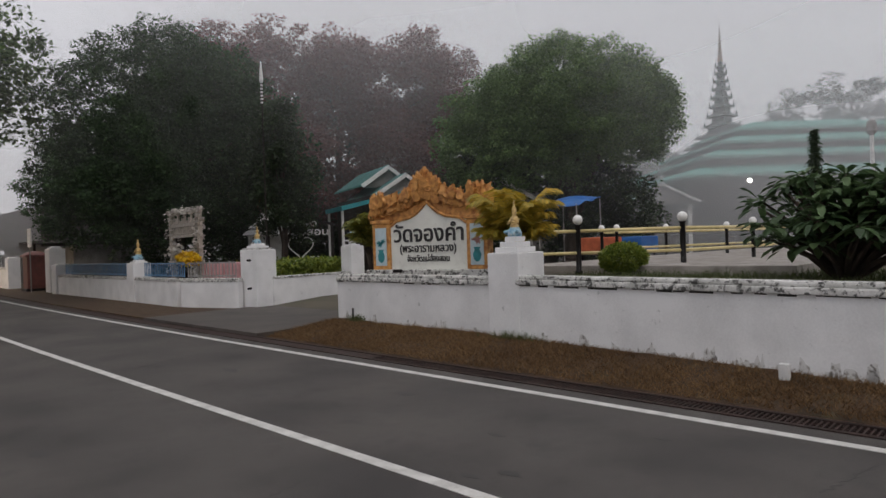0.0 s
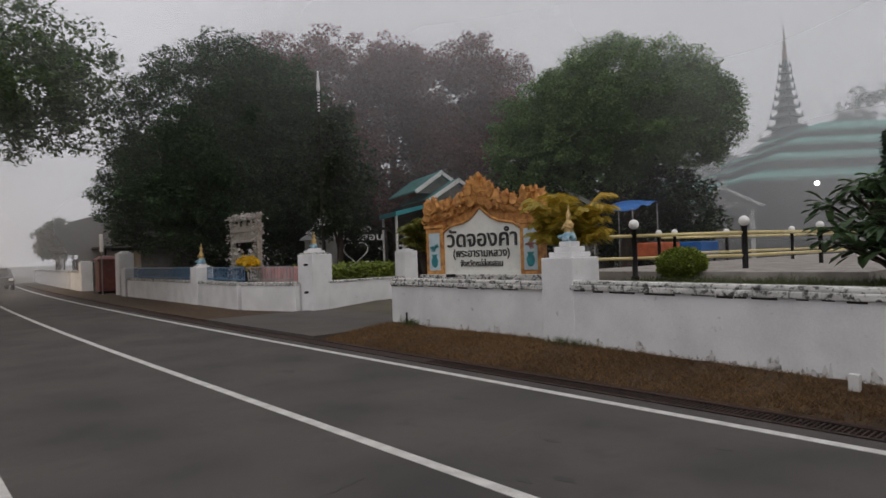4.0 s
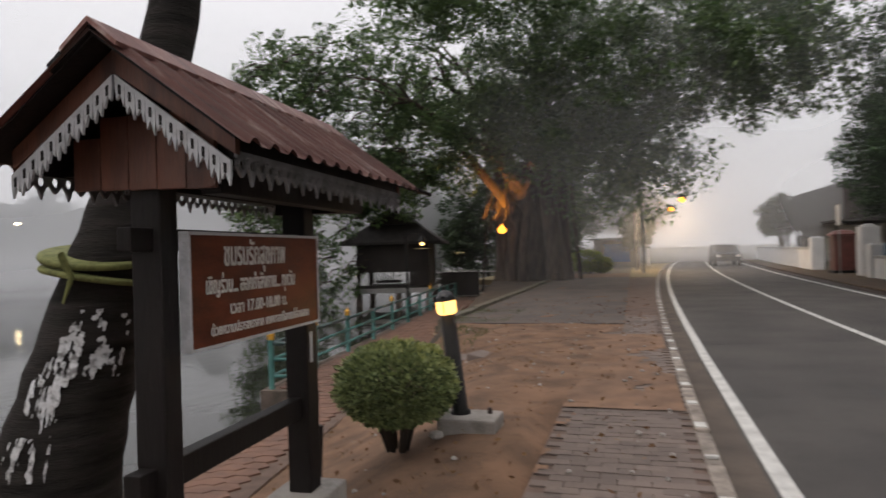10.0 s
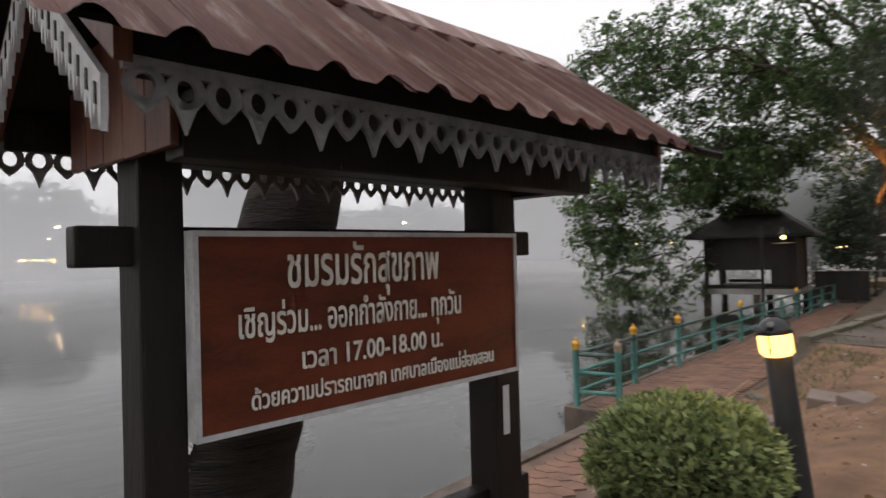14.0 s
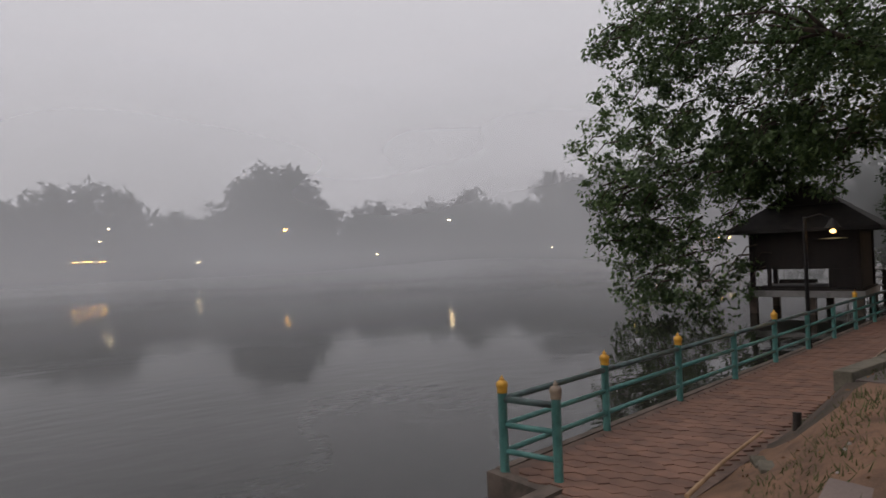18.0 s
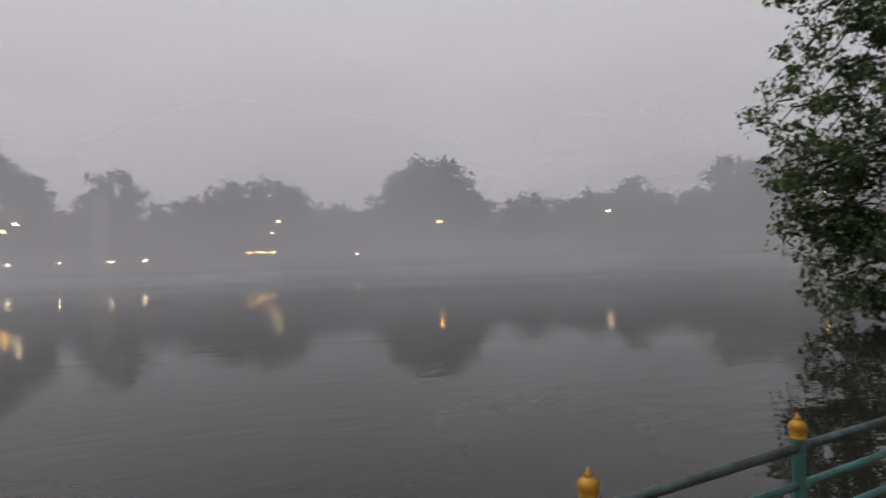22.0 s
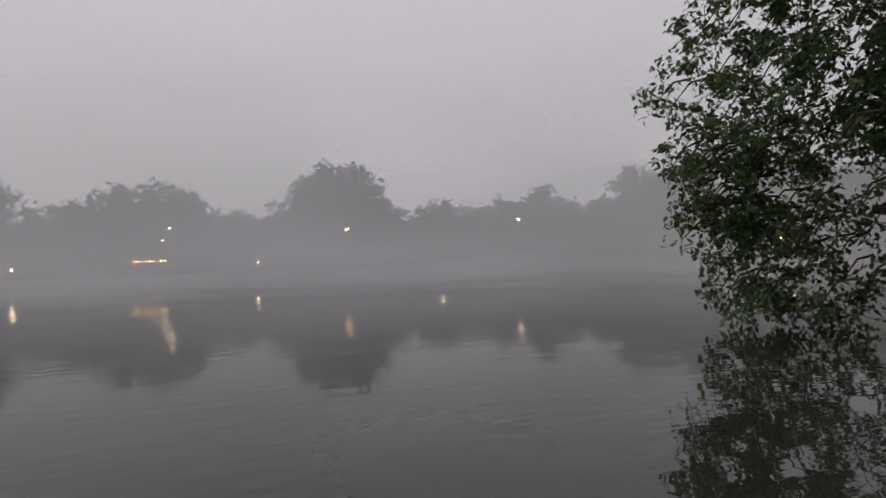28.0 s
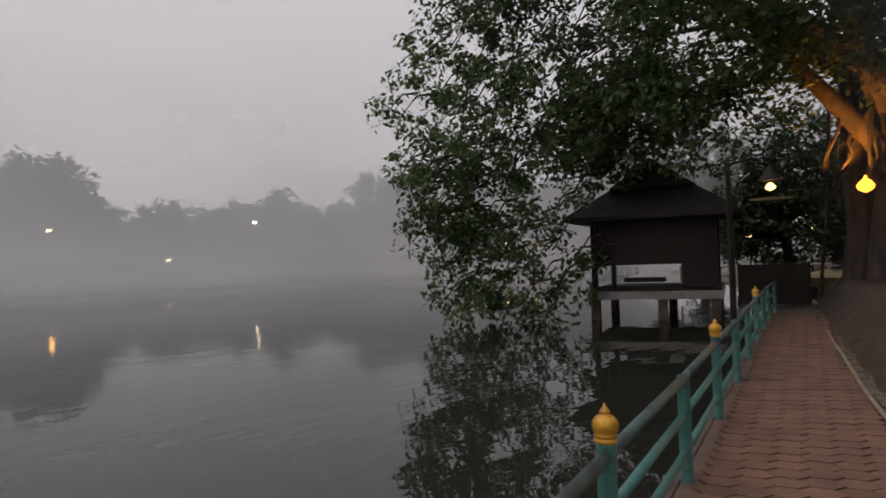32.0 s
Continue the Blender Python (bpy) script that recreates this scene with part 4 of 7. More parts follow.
palm_clump("areca_palm", "bushy areca palm with green and yellowing fronds beside the sign", (9.55, 12.25, 0.95), 40, 0.95, LEAF_PALM_GREEN, 0.75, 3)
palm_clump("areca_palm", "bushy areca palm with golden yellow fronds beside the sign", (9.25, 7.95, 0.95), 70, 1.2, LEAF_PALM, 0.70, 5)


def bush(name, label, at, rx, ry, rz, n, size, leaf, lift=0.15, stems=9):
    """A clipped bush: bare stems and a dense rounded head of small leaves."""
    t = thing(name, label, "bush", at=at)
    bm = bmesh.new()
    for k in range(stems):
        a, q = rng.uniform(0, 6.28), rng.uniform(0.3, 0.85)
        tube(bm, [(rx * q * 0.22 * math.cos(a), ry * q * 0.22 * math.sin(a), -0.05), (rx * q * 0.5 * math.cos(a), ry * q * 0.5 * math.sin(a), lift + rz * 0.4), (rx * q * math.cos(a), ry * q * math.sin(a), lift + rz * (1.1 + 0.5 * rng.uniform()))], [0.013, 0.009, 0.004], 5)
    tagged(part("stem_cluster", bm, BARK, t, smooth=True), kind="stuff")
    d = rng.normal(size=(n, 3))
    d /= np.linalg.norm(d, axis=1)[:, None]
    bumps = np.array([1 + 0.09 * noise.noise(Vector(v) * 3.2) for v in d])
    p = d * (rng.uniform(0.62, 1.0, n) ** 0.5 * bumps)[:, None] * np.array((rx, ry, rz))
    p[:, 2] = np.where(p[:, 2] < 0, p[:, 2] * 0.86, p[:, 2])
    p += np.array((0, 0, lift + rz))
    leaves("foliage", p, size, leaf, t, droop=-0.2, normal=d)
    return t


bush("clipped_bush", "small yellow-green clipped bush behind the wall", (11.3, 6.98, 0.95), 0.46, 0.42, 0.30, 8000, 0.06, LEAF_LIME, lift=0.05)
hd = thing("hedge", "dark green clipped hedge behind the driveway wall", "hedge", at=(12.0, 18.9, 0.05))
part("stem_cluster", box(bmesh.new(), -1.6, 1.6, -0.3, 0.3, 0, 0.6), BARK, hd)
leaves("foliage", np.stack([rng.uniform(-2, 2, 9000), rng.uniform(-0.5, 0.5, 9000), rng.uniform(0.3, 1.35, 9000)], 1), 0.13, LEAF_LIME, hd)


def broad_shrub(name, label, at, n, spread, height, seed):
    """A shrub of thick stems that end in whorls of long broad leaves."""
    t = thing(name, label, "shrub", at=at)
    r = random.Random(seed)
    st, lf = bmesh.new(), bmesh.new()
    for k in range(n):
        a, q, z = r.uniform(0, 6.28), math.sqrt(r.uniform(0.02, 1)), r.uniform(0.35, 1.0)
        q *= math.sqrt(max(0.1, 1 - (z - 0.45) ** 2 * 2.2))
        tip = Vector((spread * q * math.cos(a), spread * 1.25 * q * math.sin(a), height * z))
        tube(st, [(0, 0, 0), (tip.x * 0.4, tip.y * 0.4, tip.z * 0.55), tip], [0.05, 0.035, 0.018], 5)
        for i in range(13):
            b = i * 2.4 + r.uniform(-0.2, 0.2)
            el = r.uniform(-0.5, 0.75)
            d = Vector((math.cos(b) * math.cos(el), math.sin(b) * math.cos(el), math.sin(el)))
            s = d.cross(Vector((0, 0, 1))).normalized()
            ln, w = r.uniform(0.26, 0.42), r.uniform(0.042, 0.06)
            p0, p1, p2, p3 = tip + d * 0.03, tip + d * ln * 0.5 + Vector((0, 0, 0.02)), tip + d * ln * 0.82, tip + d * ln + Vector((0, 0, -0.05))
            v = [lf.verts.new(x) for x in (p0, p1 + s * w, p2 + s * w * 0.9, p3, p2 - s * w * 0.9, p1 - s * w)]
            lf.faces.new(v)
    tagged(part("stem_cluster", st, BARK, t, smooth=True), kind="stuff")
    part("foliage", lf, LEAF_SHRUB, t)
    return t


broad_shrub("frangipani", "large dark shrub with whorls of broad glossy leaves", (10.35, 3.15, 0.95), 92, 1.0, 1.5, 5)
broad_shrub("frangipani", "dark broad-leaved shrub crowding behind the wall", (10.7, 1.75, 0.95), 80, 1.2, 1.5, 9)
cf = thing("young_conifer", "thin dark young conifer with short drooping twigs", "tree", at=(13.4, 4.22, 0.98))
part("trunk", tube(bmesh.new(), [(0, 0, -0.05), (0, 0, 1.5), (0.02, 0, 2.6)], [0.03, 0.02, 0.004], 6), BARK, cf)
cz = rng.uniform(0.25, 1, 2600)
ca, cr = rng.uniform(0, 6.28, 2600), rng.uniform(0.1, 1, 2600) * 0.30 * (1.05 - cz) ** 0.7
leaves("foliage", np.stack([cr * np.cos(ca), cr * np.sin(ca), 2.6 * cz - cr * 0.5], 1), 0.09, LEAF_DARK, cf, droop=0.9, narrow=0.25)

# ---- forecourt railing and globe lamps ----
fr = thing("forecourt_railing", "cream-yellow tubular railing round the temple forecourt", "railing", at=(0, 0, 0))
runs = [((10.3, 8.9), (11.3, 7.95)), ((11.3, 7.95), (12.65, 6.4)), ((12.65, 6.4), (15.6, 6.05)), ((15.6, 6.05), (21, 6.6)), ((15.9, 10.0), (18.6, 9.4)), ((18.6, 9.4), (24, 8.4))]
for (x0, y0), (x1, y1) in runs:
    for z in (1.42, 1.86):
        part("rail", tube(bmesh.new(), [(x0, y0, z), (x1, y1, z)], 0.035, 8), YELLOW_RAIL, fr, smooth=True)


def globe_post(x, y, z0, z1, r=0.055, globe=0.1):
    t = thing("globe_lamp_post", "black lamp post with an unlit white globe", "lamp post", "globe lamps of the forecourt", at=(x, y, z0))
    h = z1 - z0
    part("post", lathe(bmesh.new(), [(r * 1.5, 0), (r * 1.5, 0.06), (r, 0.08), (r, h - 0.04), (r * 1.25, h - 0.02), (r * 1.25, h)], seg=12), BLACK_METAL, t, smooth=True)
    part("globe", lathe(bmesh.new(), [(globe * math.sin(a), h + globe * 0.95 - globe * math.cos(a)) for a in [0.35 + 0.28 * i for i in range(11)]], seg=16), GLOBE, t, "white glass globe", smooth=True)
    return t


globe_post(11.3, 7.95, 1.0, 1.99)
globe_post(12.65, 6.4, 1.0, 1.99)
for x, y in ((16.1, 10.2), (16.3, 9.85), (18.5, 9.45), (19.2, 7.95), (15.6, 6.05), (10.3, 8.9)):
    globe_post(x, y, 1.0, 1.92, 0.045, 0.085)
tp = thing("tarp_canopy", "blue tarpaulin canopy on thin poles", "canopy", at=(18.4, 12.7, 1.0))
g = bmesh.new()
bmesh.ops.create_grid(g, x_segments=12, y_segments=10, size=1.0)
for v in g.verts:
    x, y = v.co.x, v.co.y
    v.co = Vector((x * 0.75, y * 0.75, 1.95 + 0.14 * x + 0.15 * (1 - x * x) * (1 - y * y) + 0.04 * math.sin(6 * x + 3 * y)))
bmesh.ops.solidify(g, geom=g.faces[:], thickness=0.01)
part("tarp", g, BLUE_TARP, tp, smooth=True)
for x in (-0.72, 0.72):
    for y in (-0.72, 0.72):
        part("pole", lathe(bmesh.new(), [(0.02, -0.03), (0.02, 1.93 + 0.14 * x)], (x, y, 0), 6), GREY_WALL, tp)
ORANGE_CLOTH = mat("orange_cloth", (0.5, 0.12, 0.05), rough=0.9)
for k, (x, y, c) in enumerate(((17.2, 10.9, ORANGE_CLOTH), (18.3, 11.6, BLUE_TARP), (19.6, 10.9, BLUE_TARP))):
    st = thing("stall_table", "small covered stall table", "table", "stalls under the canopy", at=(x, y, 1.0))
    part("cloth", box(bmesh.new(), -0.6, 0.6, -0.4, 0.4, 0.25, 0.75, 0.04), c, st)
    for dx in (-0.5, 0.5):
        for dy in (-0.3, 0.3):
            part("leg", box(bmesh.new(), dx - 0.02, dx + 0.02, dy - 0.02, dy + 0.02, 0, 0.25), BLACK_METAL, st)



# ---- trees of the temple side ----
tree("round_tree", "large dense dark green round-headed tree behind the wall", (12.0, 28.0, 0.05), (12.0, 28.2, 4), 0.35,
     [(11.4, 28.0, 6.6, 4.5, 4.4, 4.7), (12.9, 27.4, 6.0, 3.6, 3.8, 4.9), (10.6, 28.2, 4.3, 4.3, 4.2, 3.0)], 1900, 0.46, 105, 0.125, LEAF_DENSE, inner=0.5, low=-0.75)
tree("round_tree", "large dense green round-headed tree in the temple yard", (25.2, 17.0, 0.9), (25.2, 17, 5), 0.35,
     [(25.3, 16.9, 7.4, 4.4, 4.4, 3.5), (23.6, 18.8, 6.3, 3.7, 3.7, 3.3), (25.9, 15.3, 7.1, 3.0, 3.0, 2.6)], 1900, 0.46, 105, 0.125, LEAF_ROUND, inner=0.5, low=-0.75)
tree("round_tree", "dark undergrowth tree behind the temple sign", (24.5, 20.5, 0.05), (24.5, 20.5, 3), 0.25,
     [(24.0, 20.8, 3.2, 3.2, 3.2, 3.0), (27.5, 17.0, 3.0, 3.0, 3.0, 2.6)], 420, 0.6, 80, 0.2, LEAF_DARK, inner=0.6, low=-0.95)
tree("undergrowth_tree", "low dark trees behind the shrine yard", (21.5, 32.0, 0.05), (21.5, 32.0, 2.5), 0.2,
     [(19.6, 33.0, 2.6, 3.2, 1.8, 2.8), (23.5, 31.0, 2.6, 3.2, 1.8, 2.8)], 420, 0.6, 70, 0.22, LEAF_DARK, inner=0.6, low=-0.95)
pr = random.Random(17)
puffs = []
for x, y, z, q, n in ((20.2, 33.5, 10.6, 3.0, 9), (24.4, 31.0, 10.8, 3.2, 10), (28.4, 28.4, 9.9, 2.6, 7), (22.0, 31.6, 6.0, 3.6, 11), (27.2, 28.8, 5.6, 3.4, 11)):
    for k in range(n):
        puffs.append((x + pr.uniform(-q, q), y + pr.uniform(-q, q) * 0.8, z + pr.uniform(-0.8, 1.0) * q * 0.95, pr.uniform(1.4, 2.4), pr.uniform(1.4, 2.4), pr.uniform(1.2, 2.2)))
tree("purple_tree", "tall airy tree with purple-brown leaves", (24.0, 32.5, 0.05), (24.0, 32.5, 9), 0.4, puffs, 2900, 0.58, 44, 0.19, LEAF_PURPLE, inner=0.45, limbs=34, thick=0.35, low=-0.85)
tree("slender_tree", "slender dark tree beside the gate", (13.6, 22.3, 0.05), (13.6, 22.3, 5), 0.14,
     [(13.6, 22.3, 4.6, 1.3, 1.3, 2.9)], 170, 0.42, 70, 0.15, LEAF_DARK, inner=0.4, low=-0.9)
tree("far_tree", "dark tree beyond the temple wall", (17.5, 40.0, 0.05), (17.5, 40, 5), 0.3,
     [(17.5, 40, 5.0, 5.0, 5.0, 4.6)], 320, 0.9, 60, 0.3, LEAF_DARK, inner=0.5, low=-0.95)
tree("street_tree", "small roadside tree in the mist", (10.9, 60, 0.05), (10.9, 60, 2.4), 0.12, [(10.9, 60, 3.4, 1.5, 1.5, 1.9)], 110, 0.5, 50, 0.25, LEAF_DARK)

# ---- house with teal roof, shrine yard ----
hs = thing("teal_roof_house", "small white house with stepped teal sheet roofs", "house", at=(20.9, 25.2, 0.05), turn=-20)
part("wall", box(bmesh.new(), -1.3, 1.5, -2.2, 3.0, 0, 4.0), DARK_TIMBER, hs)


def gable_roof(parent, x0, x1, y0, y1, z0, z1, material, fascia=WHITE_PAINT):
    """A pitched sheet roof with its gable towards -y and a pale fascia."""
    xm = (x0 + x1) / 2
    part("roof", prism(bmesh.new(), [(x0, z0), (xm, z1), (x1, z0), (x1, z0 - 0.08), (xm, z1 - 0.1), (x0, z0 - 0.08)], y1 - y0, pose(0, y1, 0, 90, 0, 0)), material, parent)
    for a, b in (((x0, z0), (xm, z1)), ((xm, z1), (x1, z0))):
        d = Vector((b[0] - a[0], 0, b[1] - a[1])).normalized()
        nrm = Vector((-d.z, 0, d.x))
        part("fascia", prism(bmesh.new(), [(a[0] - d.x * 0.05, a[1]), (b[0], b[1]), (b[0] - nrm.x * 0.17, b[1] - nrm.z * 0.17), (a[0] - nrm.x * 0.17, a[1] - nrm.z * 0.17)], 0.06, pose(0, y0 - 0.003, 0, 90, 0, 0)), fascia, parent, "pale fascia board")
    part("gable", prism(bmesh.new(), [(x0 + 0.3, z0 - 0.1), (xm, z1 - 0.15), (x1 - 0.3, z0 - 0.1)], 0.05, pose(0, y0 + 0.35, 0, 90, 0, 0)), GREY_WALL, parent)


gable_roof(hs, -1.6, 1.1, -1.9, 2.4, 4.5, 5.45, TEAL_ROOF)
gable_roof(hs, -1.2, 1.75, -2.7, 1.5, 4.05, 5.0, TEAL_ROOF)
part("awning", prism(bmesh.new(), [(-2.9, 3.45), (-0.1, 4.1), (-0.1, 3.95), (-2.9, 3.25)], 2.6, pose(0, -0.4, 0, 90, 0, 0)), TEAL_AWNING, hs, "bright teal awning")
for y in (-2.8, -0.7):
    part("post", box(bmesh.new(), -2.85, -2.75, y, y + 0.1, 0, 3.3), WHITE_PAINT, hs)
part("door", box(bmesh.new(), -0.6, 0.3, -2.26, -2.2, 0, 2.1), DARK_TIMBER, hs)
part("window", box(bmesh.new(), 0.6, 1.3, -2.25, -2.2, 1.1, 2.1), DARK_TIMBER, hs)
h2 = thing("grey_gable_house", "house with a pale gabled roof behind the sign", "house", at=(24.6, 19.6, 0.05), turn=-75)
part("wall", box(bmesh.new(), -1.3, 1.3, -1.5, 2, 0, 3.3), GREY_WALL, h2)
gable_roof(h2, -1.9, 1.9, -2.0, 2.2, 3.5, 4.6, GREY_WALL)
# white shrine
shr = thing("shrine", "small white ornamented shrine under the trees", "shrine", at=(17.2, 29.5, 0.05), turn=-35)
part("base", box(bmesh.new(), -1.4, 1.4, -1.2, 1.2, 0, 1.1, 0.05), WHITE_PAINT, shr)
for x in (-0.8, 0.8):
    part("column", lathe(bmesh.new(), [(0.14, 1.1), (0.11, 1.2), (0.11, 2.3), (0.16, 2.4)], (x, -0.8, 0), 10), WHITE_PAINT, shr)
part("body", box(bmesh.new(), -0.7, 0.7, -0.3, 1.0, 1.102, 2.4, 0.03), WHITE_PAINT, shr)
for k in range(4):
    part("tier", lathe(bmesh.new(), [(1.15 - 0.26 * k, 2.42 + 0.32 * k), (0.95 - 0.24 * k, 2.6 + 0.32 * k), (0.7 - 0.18 * k, 2.735 + 0.32 * k)], square=True), WHITE_PAINT, shr)
part("finial", lathe(bmesh.new(), [(0.12, 3.7), (0.05, 4.1), (0.01, 4.5)], seg=8), GOLD, shr)
pz = thing("flag_pole", "tall thin temple flag pole with white rings", "pole", at=(12.0, 20.9, 0.05))
part("pole", lathe(bmesh.new(), [(0.03, 0), (0.018, 7.45)], seg=8), DARK_TIMBER, pz)
part("tip", lathe(bmesh.new(), [(0.03, 7.45), (0.07, 7.55), (0.06, 7.7), (0.02, 8.2)], seg=10), WHITE_PAINT, pz)
for k in range(6):
    part("ring", lathe(bmesh.new(), [(0.035, 6.75 + 0.12 * k), (0.055, 6.78 + 0.12 * k), (0.035, 6.81 + 0.12 * k)], seg=10), WHITE_PAINT, pz)
# lattice arch with flowers
LATTICE = mat("pale_lattice", (0.42, 0.38, 0.33), (0.28, 0.25, 0.22), rough=0.9, scale=12)
GARLAND = leaf_mat("garland", (0.35, 0.33, 0.3), (0.7, 0.66, 0.6))
ar = thing("decorated_arch", "pale wooden photo arch hung with garlands", "arch", at=(9.75, 22.3, 0.85), turn=88)
for x in (-1.15, 1.15):
    part("post", box(bmesh.new(), x - 0.07, x + 0.07, -0.07, 0.07, -0.8, 2.2, 0.01), LATTICE, ar)
    part("garland", box(bmesh.new(), x - 0.02, x + 0.02, -0.09, -0.075, 0.2, 2.0), LATTICE, ar)
for z in (2.2, 1.78, 1.42):
    part("beam", box(bmesh.new(), -1.3, 1.3, -0.05, 0.05, z - 0.05, z + 0.05, 0.01), LATTICE, ar)
for k in range(13):
    x = -1.1 + k * 0.183
    part("slat", box(bmesh.new(), x - 0.05, x + 0.04, -0.03, 0.03, 1.48, 2.14 - 0.1 * (k % 3), 0.006), LATTICE, ar)
gp = [np.stack([rng.uniform(-1.3, 1.3, 300), rng.normal(0, 0.08, 300), 2.27 + rng.normal(0, 0.05, 300)], 1)]
for s in (-1, 1):
    gp.append(np.stack([s * (1.1 + rng.normal(0, 0.1, 260)), rng.normal(0, 0.1, 260), rng.uniform(0.1, 2.2, 260)], 1))
gx = rng.uniform(-1, 1, 260)
gp.append(np.stack([gx, rng.normal(0, 0.05, 260), 1.25 - 0.5 * (1 - gx * gx) + rng.normal(0, 0.08, 260)], 1))
leaves("blossoms", np.concatenate(gp), 0.11, GARLAND, ar, label="pale paper blossoms", narrow=0.9)
MARIGOLD = leaf_mat("marigold", (0.6, 0.36, 0.01), (0.85, 0.6, 0.03))
for x, y, s in ((9.3, 21.15, 0.36), (9.2, 20.6, 0.2)):
    fl = thing("marigold_basket", "heap of bright yellow marigolds on the wall", "flowers", at=(x, y, 1.38))
    part("tray", lathe(bmesh.new(), [(s * 0.5, -0.08), (s, 0.04), (s * 0.9, 0.04)], seg=14), LATTICE, fl)
    q = rng.normal(size=(500, 3))
    q /= np.linalg.norm(q, axis=1)[:, None]
    leaves("blossoms", np.abs(q) * np.array((1, 1, 0.6)) * np.sign(q) * np.array((s, s, s)) * 0.9 + np.array((0, 0, s * 0.4)), 0.1, MARIGOLD, fl, narrow=0.9)


def picket_rail(name, label, x0, y0, x1, y1, z0, material):
    t = thing(name, label, "railing", "railings on the temple wall", at=(x0, y0, z0), turn=math.degrees(math.atan2(y1 - y0, x1 - x0)))
    ln = math.hypot(x1 - x0, y1 - y0)
    for z in (0.05, 0.44):
        part("rail", box(bmesh.new(), 0, ln, -0.02, 0.02, z - 0.02, z + 0.02), material, t)
    pm = mesh_of("picket", box(bmesh.new(), -0.012, 0.012, -0.01, 0.01, 0, 0.42), material)
    n = int(ln / 0.14)
    for i in range(n + 1):
        p_ = new("picket", pm)
        p_.parent = t
        p_.location.x = i * ln / n
    return t


picket_rail("blue_railing", "faded blue iron picket railing on the wall", 9.0, 24.8, 9.15, 33.3, 0.93, BLUE_PAINT)
picket_rail("blue_railing", "faded blue-grey iron picket railing on the wall", 8.92, 20.6, 9.02, 23.95, 0.93, BLUE_PAINT)
picket_rail("grey_railing", "grey iron picket railing at the gate corner", 9.42, 18.3, 8.95, 20.4, 0.93, GREY_WALL)
PINK = mat("pink_cloth", (0.6, 0.33, 0.33), (0.5, 0.26, 0.27), rough=0.9)
for k, (x, y) in enumerate(((10.3, 19.4), (10.0, 20.3), (11.0, 19.6))):
    st = thing("pink_table", "low table draped in pink cloth", "table", "pink tables in the shrine yard", at=(x, y, 0.06))
    part("cloth", box(bmesh.new(), -0.45, 0.45, -0.45, 0.45, 0.5, 1.3, 0.05), PINK, st)
    part("leg", box(bmesh.new(), -0.3, 0.3, -0.3, 0.3, 0, 0.5), DARK_TIMBER, st)
# heart arch with lettering
ha = thing("heart_arch", "dark arch with white letters and a heart outline", "arch", at=(14.7, 22.9, 0.05), turn=-33)
for x in (-1.25, 1.25):
    part("post", box(bmesh.new(), x - 0.06, x + 0.06, -0.06, 0.06, 0, 2.7), DARK_TIMBER, ha)
part("top", prism(bmesh.new(), [(-1.5, 2.6), (0, 3.05), (1.5, 2.6), (1.5, 2.5), (0, 2.92), (-1.5, 2.5)], 0.1, pose(0, 0.05, 0, 90, 0, 0)), DARK_TIMBER, ha)
part("heart", tube(bmesh.new(), [(0.034 * 16 * math.sin(a) ** 3 * 0.9, -0.05, 1.75 + 0.034 * (13 * math.cos(a) - 5 * math.cos(2 * a) - 2 * math.cos(3 * a) - math.cos(4 * a)) * 0.9) for a in [2 * math.pi * i / 32 for i in range(33)]], 0.025, 6), WHITE_PAINT, ha, "white heart outline")
letters("arch_text", "นา แอว", WHITE_PAINT, ha, pose(-0.55, -0.08, 2.55, 90, 0, 0), 1.2, 0.2, 0.04, 0.015)
letters("arch_text", "แม่ฮ่องสอน", WHITE_PAINT, ha, pose(-1.2, -0.08, 2.2, 90, 0, 0), 2.3, 0.22, 0.04, 0.015)
letters("arch_text", "โค้ง", WHITE_PAINT, ha, pose(0.35, -0.08, 1.05, 90, 0, 0), 0.7, 0.2, 0.04, 0.015)
part("back_hedge", box(bmesh.new(), -1.2, 1.2, 0.2, 0.5, 0, 1.0, 0.05), LEAF_DARK, ha)

# ---- temple hall and spire in the mist ----
for x, y, h, w in ((75, 16.6, 18.0, 14.0), (76, 23.0, 14.5, 8.0), (73.0, 26.2, 13.5, 7.0), (66, 32.0, 11.0, 8.0), (77, 10.0, 14.0, 9.0), (72, 3.0, 12.5, 9.0)):
    tree("misty_tree", "tall misty tree behind the temple hall", (x, y, 0.05), (x, y, h * 0.6), 0.4, [(x, y, h * 0.68, w * 0.5, w * 0.5, h * 0.32), (x + 0.5, y - 1, h * 0.4, w * 0.5, w * 0.5, h * 0.32)], 220, 0.9, 50, 0.4, LEAF_FAR, inner=0.5, low=-0.9)
hall = thing("temple_hall", "wide temple hall with tiered teal roofs in mist", "temple", at=(55.4, 15.5, 0.05), turn=45)
part("wall", box(bmesh.new(), -6.5, 8, -9.5, 6.5, 0, 5.4), DARK_TIMBER, hall)


